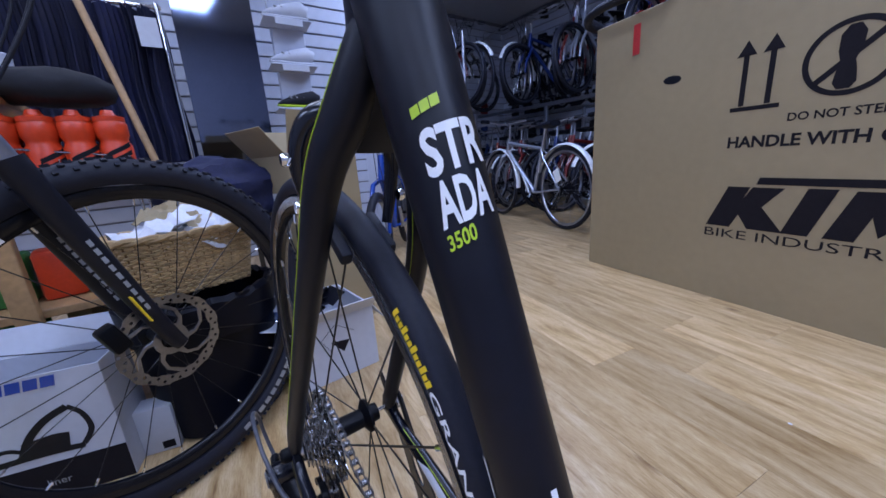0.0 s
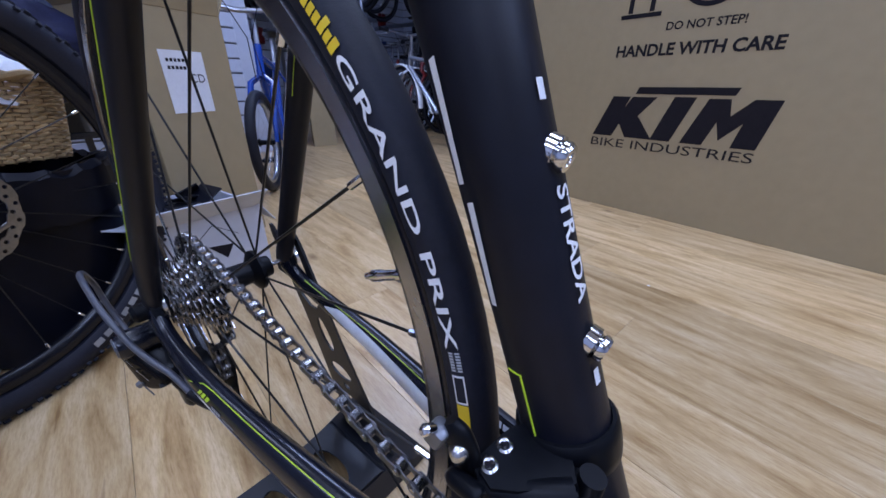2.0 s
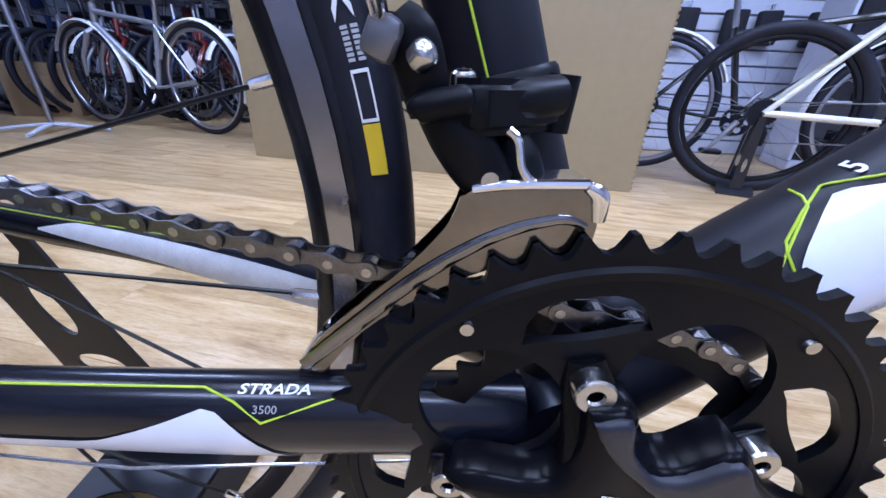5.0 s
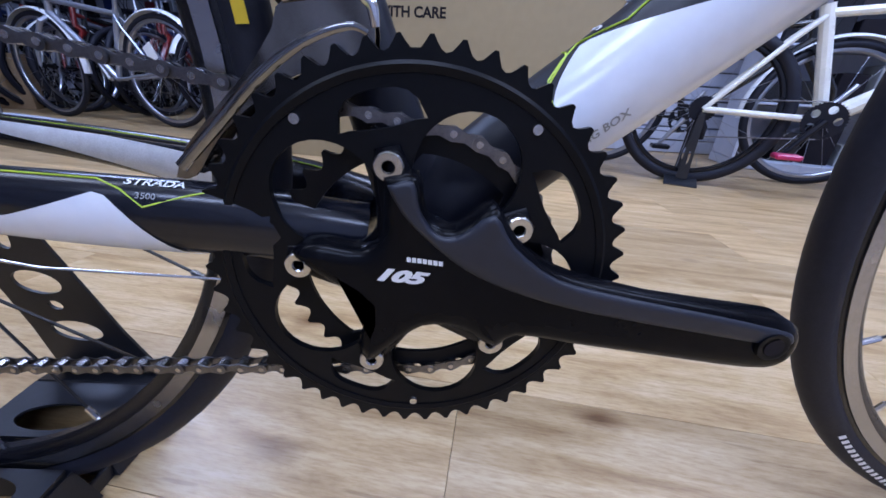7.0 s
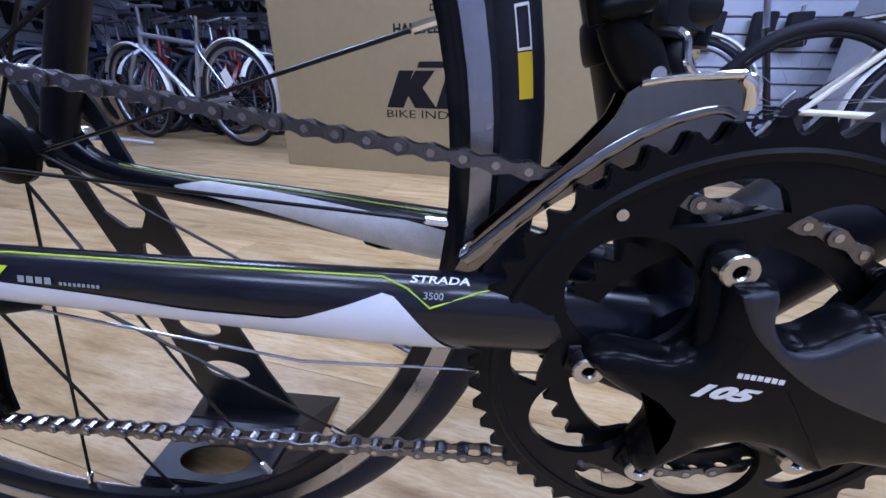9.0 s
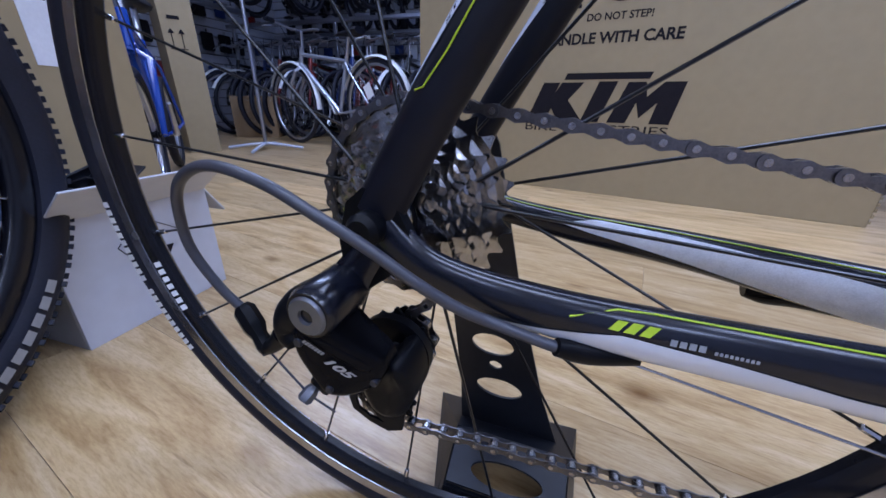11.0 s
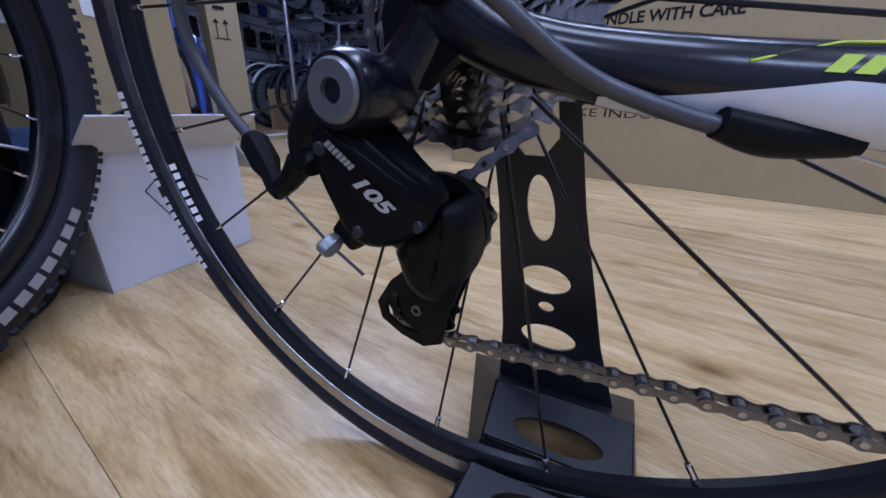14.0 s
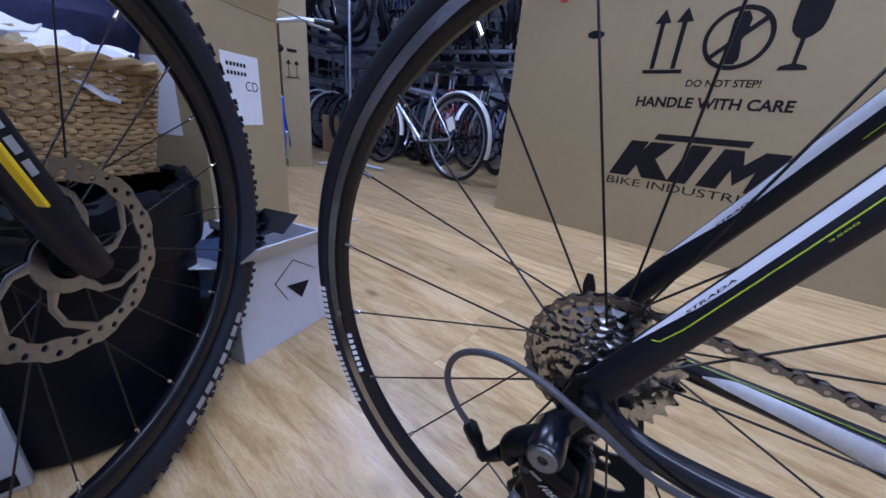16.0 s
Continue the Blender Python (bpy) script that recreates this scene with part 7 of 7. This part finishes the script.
add_tube(bm, [(0.145, -0.25, 0.83), (0.145, 0.46, 0.735)], 0.003, 6)
for y in (-0.25, 0.455):
    add_tube(bm, [(-0.13, y, 0.681), (-0.13, y, 0.371)], 0.004, 6)
    add_tube(bm, [(0.13, y, 0.681), (0.13, y, 0.371)], 0.004, 6)
part("wire_tray", bm, M["steel"], shelf)


def bottle(m, mat, r=0.034, h=0.20):
    t = thing("bottle", "orange red drinks bottle with black and white stripes", "bottle", m, "bottles on the tray")
    bm = B()
    add_lathe(bm, [(0.001, 0), (r, 0.0), (r, h * 0.5), (r * 0.86, h * 0.56), (r * 0.86, h * 0.62), (r, h * 0.68), (r, h * 0.86), (r * 0.9, h * 0.9), (0.001, h * 0.9)], 24, pose(0, 0, 0, 90, 0, 0), closed=False)
    part("body", bm, mat, t)
    bm = B()
    add_lathe(bm, [(r * 0.95, h * 0.9), (r * 0.95, h * 0.97), (r * 0.5, h), (r * 0.35, h * 1.08), (0.001, h * 1.08)], 20, pose(0, 0, 0, 90, 0, 0), closed=False)
    part("cap", bm, M["orange_red"], t)
    bm = B()
    for k in range(3):
        strip(bm, steps(-60, 60, 12), lambda u: h * 0.12 + 0.02 * k + 0.0003 * u, lambda u: h * 0.12 + 0.02 * k + 0.0003 * u + 0.012, lambda u, v: Vector((math.cos(radians(u)) * (r + 0.0005), math.sin(radians(u)) * (r + 0.0005), v)), 1)
    part("stripe", bm, M["print_black"] if int(m.translation.y * 100) % 2 else M["decal_white"], t)
    return t


b0 = bottle(pose(-1.280, -0.235, 0.684), M["orange_red"], 0.034, 0.155)
for k in range(1, 12):
    copy_thing(b0, pose(-1.280 - 0.075 * (k % 2), -0.235 - 0.066 * (k // 2) - 0.012 * (k % 2), 0.684, 0, 0, 12 * k))
jar = thing("tub", "silver and yellow plastic powder tub with a white lid", "tub", pose(-1.30, -0.545, 0.886))
bm = B()
add_lathe(bm, [(0.001, 0), (0.075, 0.0), (0.082, 0.01), (0.082, 0.19), (0.07, 0.21), (0.001, 0.21)], 36, pose(0, 0, 0, 90, 0, 0), closed=False)
part("body", bm, M["alloy"], jar)
bm = B()
add_lathe(bm, [(0.0825, 0.03), (0.0825, 0.095), (0.0835, 0.095), (0.0835, 0.03)], 36, pose(0, 0, 0, 90, 0, 0))
part("label_band", bm, M["decal_yellow"], jar, "yellow label band")
bm = B()
add_lathe(bm, [(0.0825, 0.165), (0.0825, 0.18), (0.0835, 0.18), (0.0835, 0.165)], 36, pose(0, 0, 0, 90, 0, 0))
part("label_band", bm, M["orange_red"], jar)
bm = B()
strip(bm, steps(-28, 28, 8), lambda u: 0.125, lambda u: 0.155, lambda u, v: Vector((math.cos(radians(u)) * 0.0832, math.sin(radians(u)) * 0.0832, v)), 1)
part("logo_patch", bm, M["print_black"], jar)
bm = B()
add_lathe(bm, [(0.001, 0.245), (0.07, 0.245), (0.076, 0.238), (0.076, 0.211), (0.001, 0.211)], 36, pose(0, 0, 0, 90, 0, 0), closed=False)
part("lid", bm, M["white_card"], jar)
bm = B()
add_lathe(bm, [(0.001, 0), (0.05, 0), (0.055, 0.09), (0.05, 0.095), (0.001, 0.095)], 24, pose(0, 0, 0, 90, 0, 0), closed=False)
solid("cup", bm, M["white_card"], "plain white beaker on the wooden shelf", "cup", pose(-1.33, -0.435, 0.886))
bm = B()
bmesh.ops.create_icosphere(bm, subdivisions=3, radius=1.0)
for v in bm.verts:
    d = 1 + 0.15 * noise.noise(v.co * 3)
    v.co = Vector((v.co.x * 0.09 * d, v.co.y * 0.12 * d, max(-0.035, v.co.z * 0.05 * d)))
solid("cloth_bag", bm, M["black_cloth"], "small black cloth bag lying on the bottles", "bag", pose(-1.33, -0.325, 0.905), sharp=80)
for k, (y, z, mat, lab) in enumerate(((-0.54, 0.510, "green_pack", "green foil packet on the shelf"), (-0.44, 0.510, "orange_red", "red packet on the shelf"), (-0.345, 0.510, "green_pack", "green foil packet on the shelf"), (-0.70, 0.38, "orange_red", "red plastic pack on the lower shelf"), (-0.55, 0.38, "green_pack", "green pack on the lower shelf"), (-0.40, 0.38, "cardboard", "small brown carton on the lower shelf"))):
    bm = B()
    add_box(bm, 0.10, 0.09, 0.136, None, 0.012, 2)
    solid("packet", bm, M[mat], lab, "packet", pose(-1.405, y, z - 0.070 - (0.02 if z < 0.45 else 0.0), 0, 0, 9 * k))
pole = thing("broom", "plain wooden broom handle leaning against the clothing", "broom", pose(0, 0, 0))
bm = B()
add_tube(bm, [(-1.76, -0.06, 0.05), (-2.06, -0.345, 1.60)], 0.013, 12)
part("handle", bm, M["pine"], pole)
bm = B()
add_box(bm, 0.30, 0.05, 0.045, pose(-1.76, -0.06, 0.03, 0, 0, 30), 0.006)
part("head", bm, M["black_cloth"], pole)

# ---- clothing rail, mirror and shoe tower ----
rail2 = thing("clothing_rail", "steel clothing rail in front of the slatted wall", "clothing rail")
bm = B()
add_tube(bm, [(-2.66, -1.9, 1.57), (-2.66, -0.02, 1.57)], 0.012, 12)
part("rail", bm, M["chrome"], rail2)
for y in (-1.88, -0.04):
    bm = B()
    add_tube(bm, [(-2.66, y, 0.0), (-2.66, y, 1.59)], 0.014, 12)
    part("post", bm, M["chrome"], rail2)
bm = B()
nx = 30
for side in (0, 1):
    for j in range(nx + 1):
        for i in range(11):
            y, z = -0.10 + 0.2 * j / nx, -0.80 * i / 10
            bm.verts.new(((0.012 + 0.012 * math.sin(j * 1.1) * (0.3 + i / 12)) * (1 if side else -1) + 0.008 * math.sin(i * 0.9), y * (0.8 + 0.03 * i), z))
bm.verts.ensure_lookup_table()
for side in (0, 1):
    o = side * (nx + 1) * 11
    for j in range(nx):
        for i in range(10):
            bm.faces.new([bm.verts[o + a] for a in (j * 11 + i, (j + 1) * 11 + i, (j + 1) * 11 + i + 1, j * 11 + i + 1)])
me = mesh_of("trousers", bm, M["dark_cloth"])
for k in range(22):
    t = new("trousers", me)
    t.matrix_world = pose(-2.66, -0.08 - 0.078 * k, 1.555, 0, 0, 62 + 14 * math.sin(k * 2.3))
    tagged(t, "dark navy cycling trousers hanging on the rail", "clothing", "trousers on the rail")
for k in range(22):
    h = thing("hanger", "bent steel wire clothes hanger on the rail", "hanger", pose(-2.66, -0.08 - 0.078 * k, 1.57, 0, 0, 62 + 14 * math.sin(k * 2.3)), "hangers on the rail")
    bm = B()
    add_tube(bm, [(0, 0.0, 0.013), (0, 0, -0.02), (0, -0.09, -0.03)], 0.0015, 5)
    part("wire", bm, M["chrome"], h)
bm = B()
add_box(bm, 0.002, 0.09, 0.14)
solid("price_card", bm, M["white_card"], "white and blue price card on the trousers", "tag", pose(-2.54, -0.10, 1.41))
mir = thing("mirror", "tall frameless mirror reflecting the ceiling lights", "mirror", pose(-2.62, 0.215, 0.30, 0, 3, 2))
bm = B()
add_box(bm, 0.008, 0.40, 1.45, Matrix.Translation((0, 0, 0.725)), 0.002)
part("glass", bm, M["mirror"], mir)
bm = B()
add_box(bm, 0.02, 0.41, 0.03, Matrix.Translation((0, 0, -0.015)))
add_box(bm, 0.02, 0.03, 0.285, Matrix.Translation((-0.01, 0, -0.165)))
part("foot", bm, M["black_paint"], mir)
bm = B()
add_box(bm, 0.025, 0.43, 0.035, Matrix.Translation((0, 0, 1.467)), 0.004)
part("top_rail", bm, M["black_paint"], mir)

tower = thing("shoe_tower", "white shoe display tower with angled shelves", "display", pose(-2.55, 0.60, 0))
bm = B()
add_box(bm, 0.04, 0.20, 2.1, Matrix.Translation((-0.06, 0.02, 1.05)), 0.004)
part("back_board", bm, M["wall_white"], tower)
for z in (0.55, 0.79, 1.03, 1.285, 1.54, 1.80):
    bm = B()
    add_box(bm, 0.13, 0.28, 0.008, pose(0.02, 0, z, 0, -8, 0), 0.002)
    part("shelf", bm, M["wall_white"], tower)
    bm = B()
    add_box(bm, 0.004, 0.16, 0.035, Matrix.Translation((0.09, 0.0, z - 0.012)))
    part("price_strip", bm, M["white_card"], tower)


def shoe(m, upper, sole, label):
    t = thing("shoe", label, "shoe", m, "shoes on the tower")
    bm = B()
    add_tube(bm, [(0, -0.13, 0.012), (0, -0.09, 0.012), (0, 0.0, 0.012), (0, 0.08, 0.012), (0, 0.135, 0.016)], [0.026, 0.034, 0.030, 0.037, 0.020], 14, [0.35, 0.35, 0.35, 0.35, 0.35], up=(0, 0, 1))
    part("sole", bm, sole, t)
    bm = B()
    add_tube(bm, [(0, -0.128, 0.05), (0, -0.09, 0.062), (0, -0.03, 0.055), (0, 0.04, 0.042), (0, 0.10, 0.030), (0, 0.13, 0.024)], [0.026, 0.031, 0.032, 0.034, 0.031, 0.014], 14, [1.4, 1.5, 1.25, 0.9, 0.6, 0.5], up=(0, 0, 1))
    part("upper", bm, upper, t)
    for y in (-0.02, 0.02, 0.055):
        bm = B()
        add_tube(bm, [(-0.028, y, 0.06), (0, y, 0.084 - abs(y) * 0.25), (0.028, y, 0.06)], 0.006, 6)
        part("strap", bm, M["decal_grey"], t)
    return t


s1 = shoe(pose(-2.52, 0.60, 1.30, 0, -6, 180), M["white_card"], M["white_card"], "white cycling shoe with grey straps")
copy_thing(s1, pose(-2.52, 0.60, 1.555, 0, -6, 176))
s2 = shoe(pose(-2.52, 0.60, 1.045, 0, -6, 184), M["black_cloth"], M["lime"], "black cycling shoe with a yellow sole")
copy_thing(s2, pose(-2.52, 0.60, 0.805, 0, -6, 178))

# ---- things on the slatted walls ----
bm = B()
add_box(bm, 0.15, 0.05, 0.20, Matrix.Translation((0, 0, -0.13)), 0.015, 2)
me_bag = mesh_of("pouch", bm, M["black_cloth"])
bm = B()
add_tube(bm, [(0, 0.06, 0), (0, -0.02, 0.004)], 0.003, 6)
add_tube(bm, [(0, 0.0, 0.002), (0.0, 0.0, -0.04)], 0.01, 8)
me_hook = mesh_of("peg", bm, M["chrome"])
rng = random.Random(4)
for k in range(84):
    if k < 48:
        m = pose(-4.4 + 0.29 * (k % 12) + rng.uniform(-0.04, 0.04), 4.685, 1.45 + 0.31 * (k // 12), 0, 0, rng.uniform(-6, 6))
    elif k < 60:
        m = pose(-3.085, -1.9 + 0.24 * (k - 48), 2.15 + 0.2 * (k % 2), 0, 0, 90 + rng.uniform(-6, 6))
    else:
        m = pose(1.15 + 0.27 * ((k - 60) % 8) + rng.uniform(-0.04, 0.04), 2.685, 0.95 + 0.34 * ((k - 60) // 8), 0, 0, rng.uniform(-6, 6))
    t = thing("hanging_pack", "dark packaged accessory hanging on a wall peg", "accessory", m, "packs on the slatted wall")
    part("pouch", me_bag, None, t, m=pose(0, 0, 0, 0, rng.uniform(-4, 4), 0))
    part("peg", me_hook, None, t)
pouches = [me_bag]
for mat in ("navy_paint", "red_paint", "white_card"):
    bm = B()
    add_box(bm, 0.13, 0.045, 0.17, Matrix.Translation((0, 0, -0.12)), 0.012, 2)
    pouches.append(mesh_of("pouch", bm, M[mat]))
names = ("dark", "navy blue", "dark red", "white")
for k in range(66):
    if k < 36:
        m = pose(-4.685, 1.6 + 0.235 * (k % 12) + rng.uniform(-0.04, 0.04), 0.80 + 0.36 * (k // 12), 0, 0, 90 + rng.uniform(-6, 6))
    else:
        m = pose(-4.3 + 0.23 * ((k - 36) % 15) + rng.uniform(-0.04, 0.04), 4.685, 0.82 + 0.30 * ((k - 36) // 15), 0, 0, rng.uniform(-6, 6))
    j = (0, 1, 0, 3, 0, 2, 1, 0, 3, 0)[(k * 7) % 10]
    t = thing("hanging_pack", names[j] + " packaged accessory hanging on a wall peg", "accessory", m, "packs on the slatted wall")
    part("pouch", pouches[j], None, t, m=pose(0, 0, 0, 0, rng.uniform(-4, 4), 0))
    part("peg", me_hook, None, t)
# display case beside the white bike
case = thing("display_case", "white display case with black boxed goods, on the floor", "display", pose(2.47, 2.17, 0, 0, 0, -19))
bm = B()
add_box(bm, 0.95, 0.40, 0.06, Matrix.Translation((0, 0, 0.031)), 0.006)
part("plinth", bm, M["wall_white"], case)
bm = B()
add_box(bm, 0.95, 0.02, 0.95, Matrix.Translation((0, 0.18, 0.54)), 0.003)
part("back_board", bm, M["wall_white"], case)
for x in (-0.465, 0.465):
    bm = B()
    add_box(bm, 0.02, 0.36, 0.95, Matrix.Translation((x, 0, 0.54)), 0.003)
    part("side_board", bm, M["wall_white"], case)
for z in (0.40, 0.72, 1.02):
    bm = B()
    add_box(bm, 0.91, 0.36, 0.015, Matrix.Translation((0, 0, z)), 0.003)
    part("shelf", bm, M["wall_white"], case)
for k in range(15):
    z = (0.062, 0.408, 0.728)[k // 5]
    bm = B()
    h = 0.13 + 0.05 * ((k * 7) % 3)
    add_box(bm, 0.14, 0.16, h, None, 0.004)
    solid("boxed_part", bm, M[("black_paint", "print_black", "green_pack", "black_paint", "decal_grey")[(k * 3) % 5]], "small dark boxed spare part in the display case", "box", Matrix.Translation((2.47, 2.17, 0)) @ pose(0, 0, 0, 0, 0, -19) @ pose(-0.36 + 0.18 * (k % 5), -0.04, z + h / 2, 0, 0, 5 * ((k * 5) % 3 - 1)), "boxed parts in the display case")
# black helmets and caps high on the side wall
for k, (y, z) in enumerate(((-0.89, 1.87), (-0.56, 1.78), (-0.2, 1.83))):
    t = thing("cap", "black peaked cap hanging on the slatted wall", "cap", pose(-3.03, y, z, 0, 0, 0), "caps on the wall")
    bm = B()
    add_lathe(bm, [(0.09, 0.0), (0.088, 0.04), (0.07, 0.075), (0.03, 0.092), (0.001, 0.094), (0.001, 0.088), (0.08, 0.0)], 24, pose(0, 0, 0, 90, 0, 0), closed=False)
    part("crown", bm, M["black_cloth"], t)
    bm = B()
    add_tube(bm, [(0.07, 0, 0.004), (0.11, 0, 0.0), (0.15, 0, -0.012)], [0.07, 0.065, 0.03], 14, [1, 1, 1], up=(0, 1, 0))
    bmesh.ops.scale(bm, vec=(1, 1, 0.06), verts=bm.verts[:])
    part("peak", bm, M["black_cloth"], t)
tyre_ob = thing("tyre", "spare black bicycle tyre lying on the big carton", "tyre", pose(-0.95, 1.90, 1.292))
bm = B()
add_lathe(bm, [(0.29 + 0.022 * math.cos(a), 0.02 * math.sin(a)) for a in (2 * math.pi * k / 10 for k in range(10))], 64, pose(0, 0, 0, 90, 0, 0))
part("casing", bm, M["rubber"], tyre_ob)

# ---- floor boards, one by one ----
BW, BL = 0.192, 1.38
bm = B()
add_box(bm, BL - 0.0005, BW - 0.0005, 0.006, Matrix.Translation((0, 0, -0.003)))
top = [e for e in bm.edges if all(v.co.z > -0.001 for v in e.verts)]
bmesh.ops.bevel(bm, geom=top, offset=0.0004, segments=1, affect="EDGES")
board = mesh_of("floor_board", bm, M["wood_floor"])
turn = pose(0, 0, 0, 0, 0, FLOOR_TURN)
rng = random.Random(11)
count = 0
for r in range(-26, 26):
    shift = rng.uniform(0, BL)
    for c in range(-5, 6):
        p = turn @ Vector((c * BL + shift - 0.7, r * BW + 0.05, 0))
        if -5.4 < p.x < 4.2 and -1.75 < p.y < 4.95 and count < 300:
            part("floor_board", board, None, floor_base, m=floor_base.matrix_world.inverted() @ Matrix.Translation(p) @ turn)
            count += 1
# small white speck of paper on the boards
bm = B()
add_box(bm, 0.008, 0.005, 0.0015, None, 0.0005)
solid("paper_speck", bm, M["paper_white"], "tiny white scrap of paper on the floor", "paper", pose(-0.106, 0.944, 0.001))
